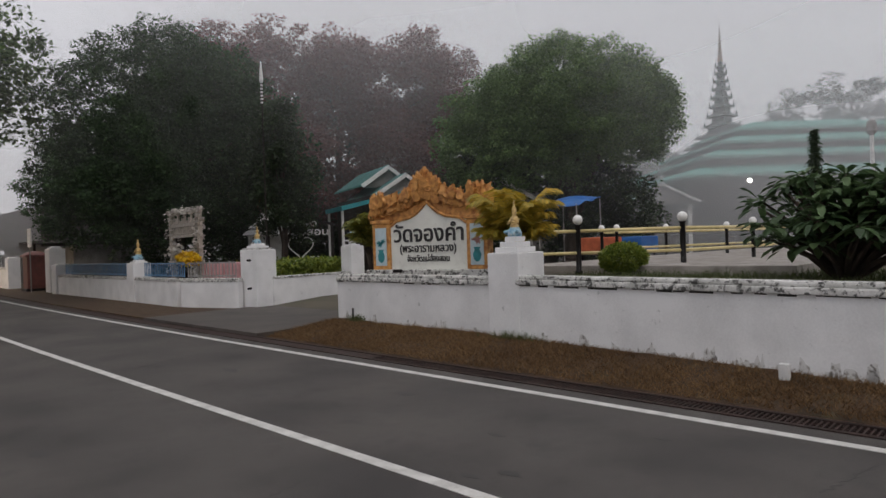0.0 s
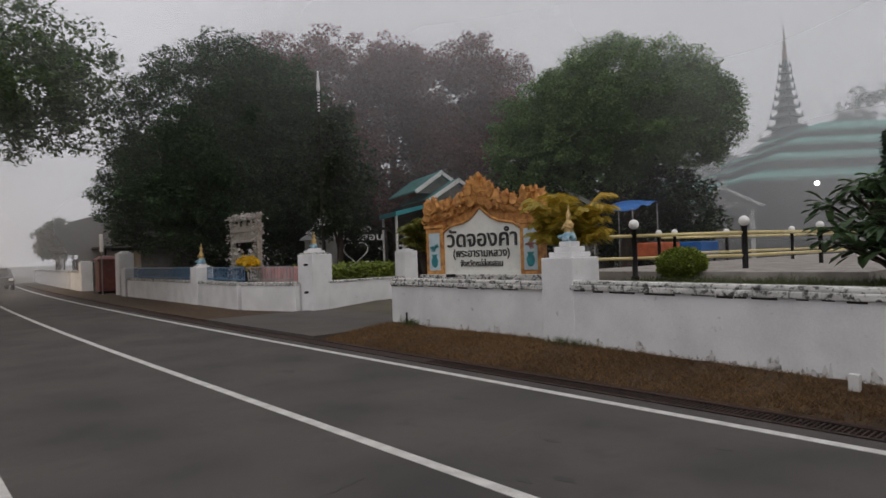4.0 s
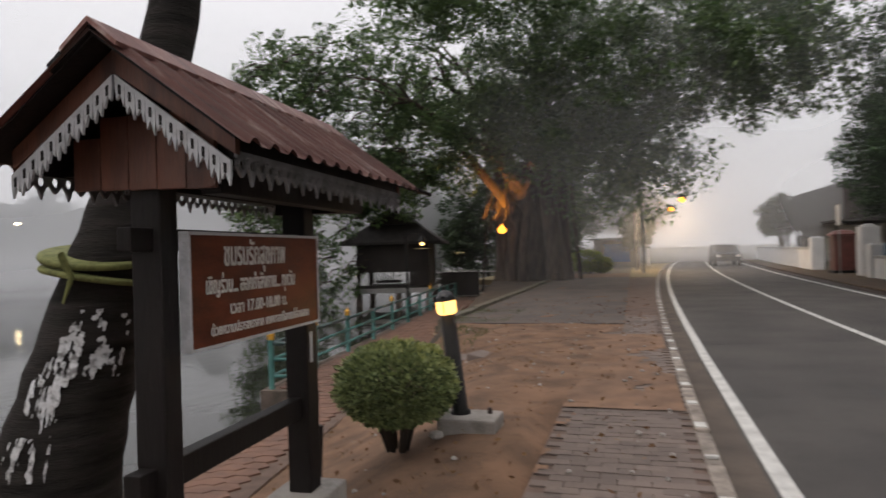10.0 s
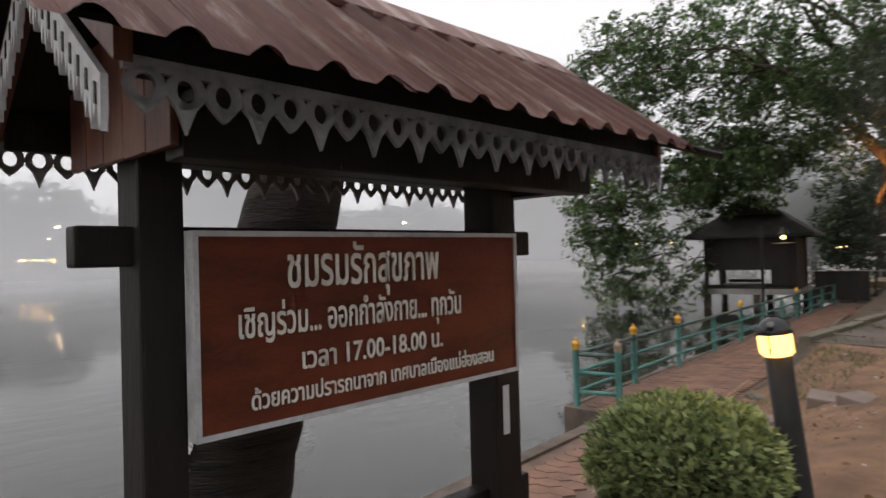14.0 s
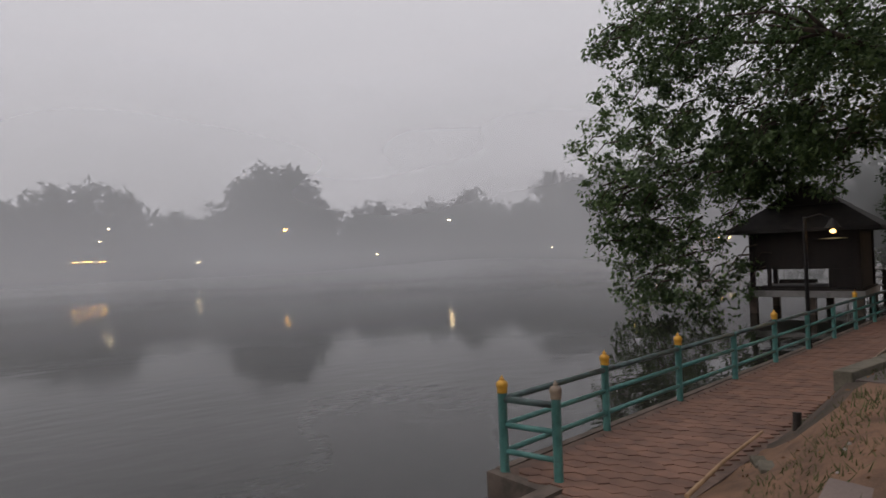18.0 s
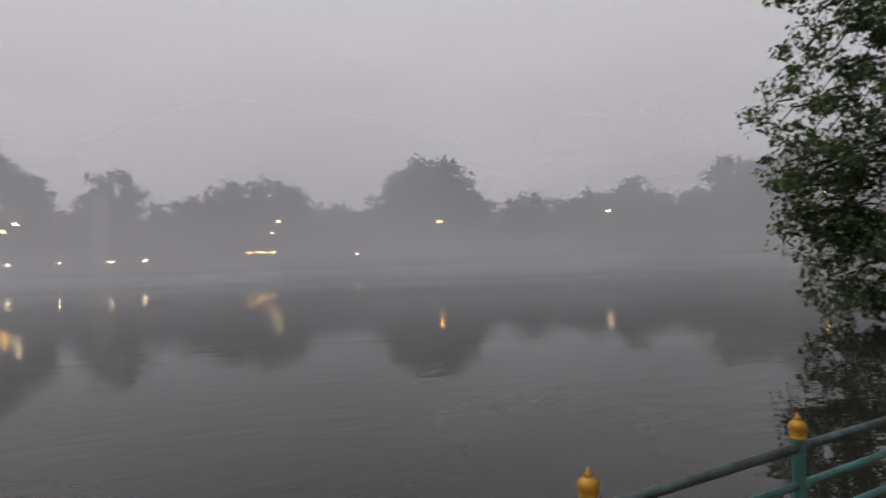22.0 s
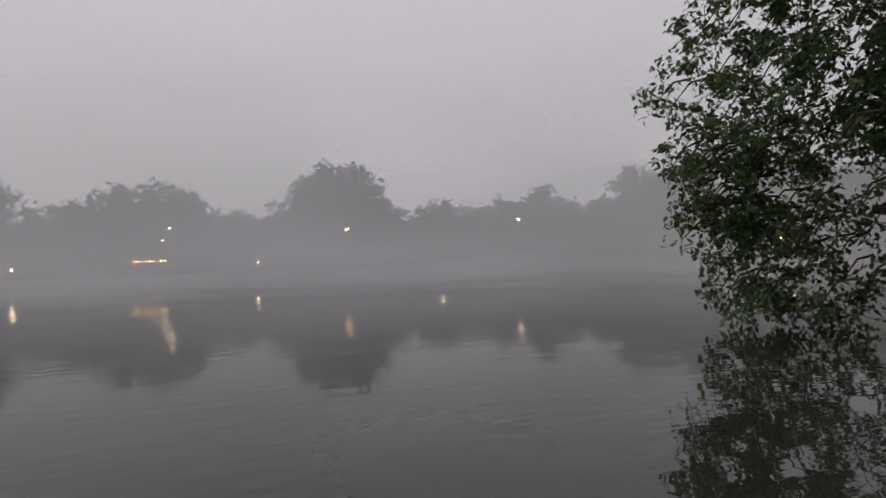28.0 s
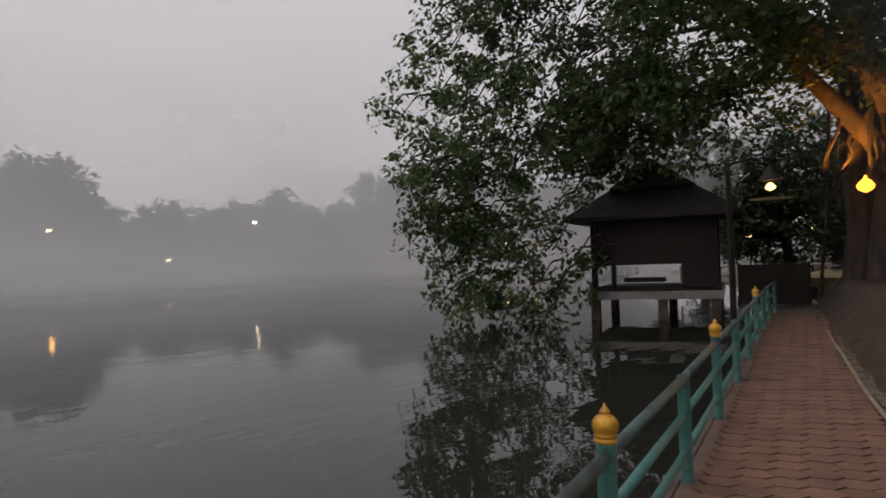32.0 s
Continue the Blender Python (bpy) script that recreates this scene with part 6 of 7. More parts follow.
def bollard(x, y, z, lean, label):
    """A black bollard light with a lit ring below a domed cap."""
    t = thing("bollard_lamp", label, "lamp", at=(x, y, z))
    t.matrix_world = pose(x, y, z, *lean) @ Matrix.Diagonal((1, 1, 1.07, 1))
    part("post", lathe(bmesh.new(), [(0.085, 0.0), (0.085, 0.02), (0.066, 0.035), (0.063, 0.78)], seg=18), BLACK_METAL, t, smooth=True)
    glass = part("glass", lathe(bmesh.new(), [(0.066, 0.782), (0.084, 0.80), (0.086, 0.87), (0.074, 0.885)], seg=18), LAMP_WARM, t, "lit amber glass ring", smooth=True)
    glass.visible_shadow = False
    part("cap", lathe(bmesh.new(), [(0.086, 0.887), (0.085, 0.90), (0.077, 0.925), (0.058, 0.948), (0.032, 0.963), (0.006, 0.968)], seg=24), GLOSS_BLACK, t, smooth=True)
    part("finial", lathe(bmesh.new(), [(0.012, 0.968), (0.012, 0.973), (0.004, 0.976)], seg=8), BLACK_METAL, t)
    for a in range(4):
        q = a * math.pi / 2
        part("bar", box(bmesh.new(), 0.087 * math.cos(q) - 0.003, 0.087 * math.cos(q) + 0.003, 0.087 * math.sin(q) - 0.003, 0.087 * math.sin(q) + 0.003, 0.80, 0.886), BLACK_METAL, glass)
    return t


bollard(-1.49, 9.79, 0.187, (4, -5, 0), "leaning black bollard lamp with a lit amber ring")
bs = thing("concrete_block", "cracked concrete block under the bollard lamp", "block", at=(-1.42, 9.76, 0.08))
part("block", box(bmesh.new(), -0.22, 0.26, -0.18, 0.18, -0.1, 0.112, 0.02), CONCRETE, bs)
part("bolt", lathe(bmesh.new(), [(0.02, 0.112), (0.02, 0.15), (0.012, 0.16)], (0.17, 0.06, 0), 8), RUST, bs)
solid("stone", lathe(bmesh.new(), [(0.03, 0), (0.06, 0.02), (0.05, 0.05), (0.01, 0.065)], (-1.60, 9.45, 0.07), 9), CONCRETE, "pale broken stone in the dirt bed", "stone")
solid("stake", tube(bmesh.new(), [(-2.35, 8.9, -0.2), (-2.33, 8.92, 0.28)], 0.03, 7), DARK_TIMBER, "short dark wooden stake in the bed", "stake")
for x, y in ((-2.75, 13.1), (-4.3, 17.0)):
    solid("stake", tube(bmesh.new(), [(x, y, -0.6), (x, y + 0.02, 0.02 if y < 15 else -0.32)], 0.045, 8), DARK_TIMBER, "short dark wooden stump beside the walkway", "stake")


bl_ = new("bollard_light", bpy.data.lights.new("bollard_light", "POINT"))
bl_.data.energy, bl_.data.color, bl_.data.shadow_soft_size = 4.5, (1.0, 0.6, 0.22), 0.03
bl_.location = (-1.565, 9.73, 1.09)
# ---- lakeside railing ----
RAIL_Z = 0.13
posts = [(-5.775, 13.84, 1), (-5.19, 14.0, 2), (-6.02, 15.79, 1), (-6.26, 17.77, 1), (-6.475, 19.74, 0), (-6.71, 21.67, 1), (-6.94, 23.6, 0), (-7.17, 25.5, 0), (-7.4, 27.4, 1), (-7.62, 29.3, 0), (-7.85, 31.2, 0), (-8.0, 33.0, 0)]
rail = thing("lake_railing", "green pipe railing with gold knobs along the lake walkway", "railing")
for x, y, kind in posts:
    top = 0.19 if kind else 0.15
    pm = lathe(bmesh.new(), [(0.052, -0.64), (0.05, -0.6), (0.046, -0.58), (0.046, top - 0.01), (0.05, top)], (x, y, 0), 14)
    p_ = part("post", pm, GREEN_PAINT, rail, smooth=True)
    if kind:
        k_ = part("knob", lathe(bmesh.new(), [(0.05, 0.192), (0.054, 0.198), (0.054, 0.212), (0.047, 0.217), (0.053, 0.222), (0.053, 0.232), (0.05, 0.236), (0.058, 0.252), (0.061, 0.272), (0.057, 0.294), (0.044, 0.312), (0.026, 0.32), (0.020, 0.326), (0.025, 0.334), (0.021, 0.343), (0.010, 0.354), (0.003, 0.376)], (x, y, 0), 18),
                  DULL_KNOB if kind == 2 else GOLD, p_, "bare grey-brown knob" if kind == 2 else "gold painted knob", smooth=True)
line = [p for p in posts if p[2] != 2]
for a, b in zip(line, line[1:]):
    for z, m in ((RAIL_Z, DARK_RAIL), (-0.13, GREEN_PAINT), (-0.40, GREEN_PAINT)):
        part("rail", tube(bmesh.new(), [(a[0], a[1], z), (b[0], b[1], z)], 0.033 if z > 0 else 0.028, 10), m, rail, smooth=True)
for z, m in ((RAIL_Z, DARK_RAIL), (-0.13, GREEN_PAINT), (-0.40, GREEN_PAINT)):
    part("rail", tube(bmesh.new(), [(-5.775, 13.84, z), (-5.19, 14.0, z)], 0.033 if z > 0 else 0.028, 10), m, rail, smooth=True)

# ---- pavilion over the water ----
pv = thing("lake_pavilion", "dark timber pavilion on stilts over the water", "pavilion", at=(-11.7, 35.5, 0), turn=12)
part("deck", box(bmesh.new(), -1.9, 1.9, -1.9, 1.9, -0.36, -0.12, 0.02), GREY_WALL, pv, "pale concrete deck beam")
part("floor", box(bmesh.new(), -1.85, 1.85, -1.85, 1.85, -0.118, -0.06), DARK_TIMBER, pv)
for x in (-1.7, 0.25, 1.7):
    for y in (-1.7, 1.7):
        part("pile", box(bmesh.new(), x - 0.13, x + 0.13, y - 0.13, y + 0.13, -2.3, -0.362, 0.02), STAINED, pv)
for x in (-1.7, 1.7):
    for y in (-1.7, 1.7):
        part("post", box(bmesh.new(), x - 0.08, x + 0.08, y - 0.08, y + 0.08, -0.06, 2.2), DARK_TIMBER, pv)
part("front_wall", box(bmesh.new(), -1.7, 1.7, -1.74, -1.68, 0.66, 2.2), DARK_TIMBER, pv)
part("front_panel", box(bmesh.new(), 0.80, 1.7, -1.74, -1.68, 0.0, 0.658), DARK_TIMBER, pv)
part("front_rail", box(bmesh.new(), -1.7, 0.798, -1.75, -1.67, -0.06, 0.03), DARK_TIMBER, pv)
part("back_wall", box(bmesh.new(), -1.7, 1.7, 1.66, 1.72, 0.78, 2.2), DARK_TIMBER, pv)
part("side_wall", box(bmesh.new(), 1.66, 1.72, -1.7, 1.7, -0.05, 2.2), DARK_TIMBER, pv)
part("side_rail", box(bmesh.new(), -1.73, -1.66, -1.7, 1.7, 0.6, 2.2), DARK_TIMBER, pv)
for x in (-1.12,):
    part("mullion", box(bmesh.new(), x - 0.07, x + 0.07, -1.75, -1.67, 0.032, 0.66), DARK_TIMBER, pv)
part("bench", box(bmesh.new(), -0.9, 0.3, -1.3, -0.9, 0.12, 0.25), DARK_TIMBER, pv)
bm = bmesh.new()
lathe(bm, [(2.5, 2.0), (2.45, 2.12), (1.2, 3.0), (1.15, 3.02)], square=True)
part("roof", bm, DARK_ROOF, pv, "dark tiled hipped roof")
part("upper_roof", prism(bmesh.new(), [(-1.25, 2.98), (0, 3.85), (1.25, 2.98)], 2.9, pose(0, 1.45, 0, 90, 0, 0)), DARK_ROOF, pv)
pc = thing("pavilion_bridge", "dark timber screen beside the pavilion bridge", "fence", at=(-8.4, 35.4, 0), turn=10)
part("screen", box(bmesh.new(), -0.9, 0.9, -0.05, 0.05, -0.6, 0.55), DARK_TIMBER, pc)
part("deck", box(bmesh.new(), -0.9, 1.4, 0.05, 1.6, -0.75, -0.58), CONCRETE, pc)
for k in range(5):
    part("upright", box(bmesh.new(), -0.9 + 0.45 * k - 0.03, -0.9 + 0.45 * k + 0.03, -0.07, 0.07, -0.7, 0.6), DARK_TIMBER, pc)
# lamp on a pole with a disc
PALE_GLOW = glow_mat("path_lamp_glow", (1.0, 0.62, 0.22), 3.2)
BANK_GLOW = glow_mat("bank_lamp_glow", (1.0, 0.72, 0.32), 3.0)
lp = thing("path_lamp", "dark lamp pole with a lit bulb over a disc", "lamp post", at=(-6.98, 23.75, -0.62))
part("pole", lathe(bmesh.new(), [(0.06, 0), (0.045, 0.2), (0.035, 2.78)], seg=10), BLACK_METAL, lp)
part("arm", tube(bmesh.new(), [(0, 0, 2.75), (0.25, 0.15, 2.82), (0.44, 0.28, 2.72)], 0.018, 7), BLACK_METAL, lp)
part("bulb", lathe(bmesh.new(), [(0.01, 2.40), (0.05, 2.42), (0.065, 2.445), (0.045, 2.475), (0.02, 2.50)], (0.44, 0.28, 0), 12), PALE_GLOW, lp, "lit warm bulb")
part("shade", lathe(bmesh.new(), [(0.03, 2.72), (0.09, 2.62), (0.15, 2.53), (0.14, 2.53), (0.08, 2.61)], (0.44, 0.28, 0), 14), BLACK_METAL, lp)
part("disc", lathe(bmesh.new(), [(0.05, 2.29), (0.26, 2.295), (0.265, 2.30), (0.05, 2.31)], (0.44, 0.28, 0), 20), YELLOW_RAIL, lp)
l2 = new("path_light", bpy.data.lights.new("path_light", "POINT"))
l2.data.energy, l2.data.color, l2.data.shadow_soft_size = 85, (1.0, 0.5, 0.15), 0.08
l2.location = (-6.54, 24.03, 2.02)

# ---- fig tree ----
fig = thing("fig_tree", "huge old fig tree with many trunks and hanging branches", "tree", at=(-4.9, 36.3, -0.2))
random.seed(11)
for k in range(15):
    a = k * 0.5711 * 2
    q = 0.0 if k == 0 else random.uniform(0.7, 1.75)
    x, y = q * math.cos(a) * 1.15 + (0.5 if k > 9 else 0), q * math.sin(a)
    r0 = 0.95 if k == 0 else random.uniform(0.22, 0.5)
    tx, ty = x * 0.8 + random.uniform(-0.5, 0.5), y * 0.8 + random.uniform(-0.5, 0.5)
    part("trunk", tube(bmesh.new(), [(x * 1.25, y * 1.25, -0.4), (x * 1.05, y * 1.05, 0.3), (x, y, 1.6), ((x + tx) / 2, (y + ty) / 2, 3.6), (tx, ty, 6.0)], [r0 * 1.7, r0 * 1.15, r0 * 0.9, r0 * 0.85, r0 * 0.7], 12), BARK, fig, smooth=True)
for k in range(26):
    a, q = random.uniform(0, 6.28), random.uniform(0.9, 2.6)
    x, y = q * math.cos(a), q * math.sin(a)
    part("aerial_root", tube(bmesh.new(), [(x * 1.1, y * 1.1, -0.2), (x, y, 2.0), (x * 0.9, y * 0.9, 5.5)], [0.06, 0.035, 0.05], 6), BARK, fig, smooth=True)
goals = [(6, -3, 8.5), (3, -6, 9.5), (-3, -6, 10), (-7, -3, 9.5), (-9, -4, 9.5), (-8, 2, 9), (0, 4, 11), (5, 3, 10), (-4, -2, 12), (2, -2, 12.5), (7, -4.5, 9), (-6, -5.5, 9)]
for gx_, gy_, gz_ in goals:
    s = Vector((random.uniform(-0.6, 0.6), random.uniform(-0.6, 0.6), random.uniform(3.2, 5.6)))
    g_ = Vector((gx_, gy_, gz_))
    m1, m2 = s.lerp(g_, 0.35) + Vector((0, 0, 0.9)), s.lerp(g_, 0.7) + Vector((random.uniform(-0.6, 0.6), random.uniform(-0.6, 0.6), 0.9))
    part("limb", tube(bmesh.new(), [s, m1, m2, g_], [0.34, 0.19, 0.11, 0.03], 8), BARK, fig, smooth=True)
    for j in range(3):
        e = g_ + Vector((random.uniform(-2.5, 2.5), random.uniform(-2.5, 2.5), random.uniform(-1.8, 1.5)))
        part("limb", tube(bmesh.new(), [m2, m2.lerp(e, 0.5) + Vector((0, 0, 0.4)), e], [0.08, 0.05, 0.012], 6), BARK, fig, smooth=True)
base = np.array((-4.9, 36.3, -0.2))
# last clump (y 25.6) is added, mostly out of view, to shade the walkway
roadside = crown_centres([(-2.6, 33.6, 9.6, 7.0, 7.0, 5.0), (1.8, 31.5, 9.4, 6.4, 5.6, 4.0), (4.6, 30.2, 8.6, 3.8, 3.6, 3.0), (-0.6, 33.5, 5.6, 4.0, 3.4, 3.2), (-2.5, 39.0, 6.0, 5.0, 3.0, 4.0), (-1.5, 31.0, 8.6, 5.5, 4.5, 3.4), (-4.0, 32.6, 7.2, 3.6, 3.2, 2.6), (-4.6, 25.6, 10.8, 4.6, 4.0, 2.2)], 1850, shell=(0.4, 1.0), low=-0.9) - base
lakeside = crown_centres([(-8.8, 33.3, 10.4, 6.0, 6.0, 4.6), (-6.6, 32.8, 7.0, 3.4, 3.2, 2.6), (-9.4, 34.0, 6.6, 4.0, 3.4, 2.6)], 440, shell=(0.45, 1.0), low=-0.9) - base
leaves("crown", clump_points(roadside, 0.66 * rng.uniform(0.5, 1.35, len(roadside)), 46, 0.75), 0.22, LEAF_BANYAN, fig, label="broad crown of mid-green leaves")
leaves("lake_crown", clump_points(lakeside, 0.66 * rng.uniform(0.5, 1.35, len(lakeside)), 40, 0.75), 0.21, LEAF_BANYAN, fig, label="open crown over the water")
# boughs that hang to the lake, with their leaves on drooping twigs
hang = np.concatenate([crown_centres([(-15.4, 31.4, 5.2, 3.8, 3.0, 4.2), (-12.0, 33.0, 9.0, 4.2, 4.0, 3.4), (-11.4, 32.2, 4.7, 3.0, 1.8, 1.8)], 690, shell=(0.35, 1.0), low=-0.95),
                       crown_centres([(-16.6, 30.9, 2.6, 1.6, 1.5, 2.2)], 45, shell=(0.3, 1.0), low=-0.95), crown_centres([(-15.0, 30.8, 9.8, 2.6, 2.4, 2.0)], 110, shell=(0.3, 1.0), low=-0.95)]) - base
low_ = np.stack([rng.uniform(-18.0, -12.8, 130), rng.uniform(30.3, 33.6, 130), rng.uniform(-0.75, 2.6, 130)], 1) - base
low_ = low_[low_[:, 0] + base[0] > -18.2 + 0.28 * (2.4 - low_[:, 2] - base[2])]
tips = np.concatenate([hang, low_])
leaves("hanging_crown", clump_points(tips, 0.5 * rng.uniform(0.45, 1.25, len(tips)), 36, 0.8), 0.21, LEAF_BANYAN, fig, droop=0.8, label="leafy boughs hanging to the water")
tw = bmesh.new()
for i in range(0, len(tips), 3):
    e = Vector(tips[i])
    s = Vector((e.x * 0.93 + 0.1, e.y * 0.95, e.z + random.uniform(0.4, 0.9)))
    tube(tw, [s, s.lerp(e, 0.5) + Vector((0, 0, 0.25)), e, e - Vector((0, 0, 0.5))], [0.04, 0.03, 0.015, 0.006], 4)
tagged(part("twig", tw, BARK, fig), kind="stuff")
fl_ = thing("flood_lamp", "amber lamp glowing against the fig trunk", "lamp", at=(-6.05, 34.55, 2.55))
part("bulb", lathe(bmesh.new(), [(0.02, -0.2), (0.16, -0.13), (0.21, -0.02), (0.13, 0.1), (0.05, 0.16), (0.03, 0.24)], seg=12), LAMP_ORANGE, fl_, "glowing amber bulb")
part("bracket", tube(bmesh.new(), [(0.0, 0.1, 0.1), (0.2, 0.9, 0.3), (0.3, 1.6, 0.2)], 0.03, 6), BLACK_METAL, fl_)
rr = random.Random(23)
for k in range(15):
    x0, y0 = rr.uniform(-0.95, 0.55), rr.uniform(0.1, 0.8)
    z0, z1 = rr.uniform(-0.2, 0.7), rr.uniform(1.3, 3.6)
    r_ = rr.uniform(0.022, 0.075)
    run = []
    for q in range(7):
        f = q / 6
        run.append(Vector((x0 + 0.5 * f * (0.4 - x0) + rr.uniform(-0.13, 0.13) - 1.15, y0 + 0.5 * f + rr.uniform(-0.12, 0.12) - 1.75, z0 + (z1 - z0) * f + 2.75)))
    part("aerial_root", tube(bmesh.new(), run, [r_ * rr.uniform(0.6, 1.25) for q in range(7)], 8), BARK, fig, "twisting root lit amber by the lamp", smooth=True)
l3 = new("fig_light", bpy.data.lights.new("fig_light", "SPOT"))
l3.data.energy, l3.data.color, l3.data.shadow_soft_size = 400, (1.0, 0.40, 0.05), 0.10
l3.data.spot_size, l3.data.spot_blend = radians(96), 0.6
l3.matrix_world = look((-6.12, 34.25, 2.62), (-6.45, 34.75, 4.1))



# ---- far shore ----
def far_tree(name, label, h, w, n, leaf=LEAF_FAR, flatness=1.0, at=(0, 0, -40)):
    t = thing(name, label, "tree", "trees on the far shore", at=at)
    part("trunk", tube(bmesh.new(), [(0, 0, -1), (0.1, 0, h * 0.4), (0, 0.1, h * 0.75)], [w * 0.07, w * 0.05, w * 0.02], 7), BARK, t)
    cs = crown_centres([(0, 0, h * 0.62, w * 0.5, w * 0.5, h * 0.36 * flatness), (w * 0.12, 0, h * 0.45, w * 0.46, w * 0.5, h * 0.34)], n, shell=(0.5, 1.0), low=-0.95)
    leaves("crown", clump_points(cs, 0.11 * w * rng.uniform(0.6, 1.3, len(cs)), 40, 0.8), 0.05 * w + 0.3, leaf, t)
    return t


protos = [far_tree("shore_tree", "misty broad-crowned tree on the far shore", 9.0, 9.5, 70, at=(-112, -40, 0)), far_tree("shore_tree", "misty tall tree on the far shore", 11.5, 8.0, 70, at=(-113, -31, 0)),
          far_tree("shore_tree", "misty low tree on the far shore", 6.8, 8.5, 60, at=(-109, -24, 0)), far_tree("shore_tree", "misty narrow tree on the far shore", 10.0, 4.0, 50, at=(-112, 33.0, 0.5))]
far_tree("great_rain_tree", "largest dark rain tree on the far shore in mist", 20.5, 16.5, 240, flatness=0.9, at=(-114.5, 57.8, 0))
r = random.Random(21)
for ring, (grow, cnt, sc) in enumerate(((1.05, 52, 0.78), (1.12, 56, 1.05), (1.22, 48, 1.35))):
    for i in range(cnt):
        a = radians(72 + (236 - 72) * (i + r.uniform(-0.35, 0.35)) / cnt)
        x, y = -55 + 52 * grow * math.cos(a), 5 + 82 * grow * math.sin(a)
        if math.hypot(x + 114.5, y - 57.8) < 7 or math.hypot(x + 105, y - 55) < 4 or x > -22:
            continue
        s = sc * r.uniform(0.75, 1.15)
        copy_thing(protos[r.choice((0, 0, 1, 2, 2))], pose(x, y, land(x, y) - 0.1, 0, 0, r.uniform(0, 360)) @ Matrix.Diagonal((s, s, s * r.uniform(0.85, 1.1), 1)))
# low scrub along the far bank
pts = []
for i in range(9000):
    a = radians(r.uniform(62, 240))
    g_ = r.uniform(1.01, 1.06)
    x, y = -55 + 52 * g_ * math.cos(a), 5 + 82 * g_ * math.sin(a)
    if x < -18:
        pts.append((x, y, land(x, y) + abs(r.gauss(0, 0.6))))
scrub = leaves("shore_scrub", np.array(pts), 0.9, LEAF_FAR, None)
tagged(scrub, "dark scrub along the far shore", "scrub", kind="stuff")
# houses on the far shore
for x, y, z, w, h in ((-92.4, 76.8, 2.6, 7, 3.4), (-86.1, 84.7, 2.8, 6, 3.6), (-99, 90, 4.2, 9, 4.5)):
    t = thing("shore_house", "pale house among trees on the far shore", "house", "houses on the far shore", at=(x, y, z), turn=40)
    wl_ = part("wall", box(bmesh.new(), -w / 2, w / 2, -2.5, 2.5, -4, h), WHITE_PAINT, t)
    part("roof", prism(bmesh.new(), [(-w / 2 - 0.6, h), (0, h + 1.6), (w / 2 + 0.6, h)], 6.2, pose(0, 3.1, 0, 90, 0, 0)), DARK_ROOF, t)
    for k in (-0.3, 0.0, 0.3):
        part("window", box(bmesh.new(), k * w - 0.5, k * w + 0.5, -2.56, -2.5, h * 0.35, h * 0.75), DARK_TIMBER, wl_)
COLD_GLOW = glow_mat("shore_lamp_white", (1.0, 0.80, 0.45), 28)
AMBER_GLOW = glow_mat("shore_lamp_amber", (1.0, 0.50, 0.10), 36)


def shore_lamp(x, y, z, r0, m, label):
    t = thing("shore_lamp", label, "lamp post", "lamps along the far shore", at=(x, y, 0))
    g0 = land(x, y) - 0.2
    part("pole", lathe(bmesh.new(), [(0.06, g0), (0.05, z - r0 * 0.6)], seg=6), GREY_WALL, t)
    part("bulb", box(bmesh.new(), -r0 * 0.6, r0 * 0.6, -r0 * 1.2, r0 * 1.2, z - r0 * 0.6, z + r0 * 0.6, r0 * 0.2), m, t, "lit lamp head")
    part("hood", box(bmesh.new(), -r0 * 0.8, r0 * 0.8, -r0 * 1.4, r0 * 1.4, z + r0 * 0.62, z + r0 * 0.9), GREY_WALL, t)
    return t


for x, y, z in ((-102.9, -14.1, 1.8), (-103, -7.4, 1.7), (-103, -1.55, 1.72), (-103, 4.8, 1.75), (-103, 9.0, 1.8), (-103, 39.99, 1.97), (-103, 45.64, 2.0), (-96.3, 60.0, 2.2), (-92.6, 66.2, 2.2), (-88.6, 72.2, 2.2), (-84.2, 78.0, 2.2), (-79.5, 83.4, 2.2), (-74.1, 88.7, 2.3)):
    shore_lamp(x, y, z, 0.19, COLD_GLOW, "small white lamp post on the far shore")
for x, y, z in ((-103.0, 54.59, 6.95), (-103.0, -7.9, 6.1), (-92.5, 76.4, 8.0)):
    shore_lamp(x, y, z, 0.26, AMBER_GLOW, "tall amber street lamp on the far shore")
shore_lamp(-90.5, 80.0, 7.9, 0.24, COLD_GLOW, "white lamp above the far shore houses")
shore_lamp(-103.0, -6.4, 7.1, 0.24, COLD_GLOW, "white lamp at the lake's end")
shore_lamp(-107.0, 28.3, 7.4, 0.18, COLD_GLOW, "white lamp among the far shore trees")
shore_lamp(-107.0, 27.2, 5.6, 0.14, COLD_GLOW, "white lamp among the far shore trees")
shore_lamp(-60.0, 91.0, 8.2, 0.2, AMBER_GLOW, "amber street lamp glimpsed between boughs")
# tall dark tower on the far shore
tw_ = thing("water_tower", "tall narrow dark tower on the far shore in mist", "tower", at=(-103.5, 3.4, 0.0), turn=-6)
part("shaft", box(bmesh.new(), -0.8, 0.8, -0.95, 0.95, -1.5, 11.2, 0.05), GREY_WALL, tw_)
part("cap", box(bmesh.new(), -0.95, 0.95, -1.1, 1.1, 11.202, 11.7, 0.05), DARK_ROOF, tw_)
part("mast", lathe(bmesh.new(), [(0.06, 11.7), (0.03, 12.6)], seg=6), DARK_TIMBER, tw_)


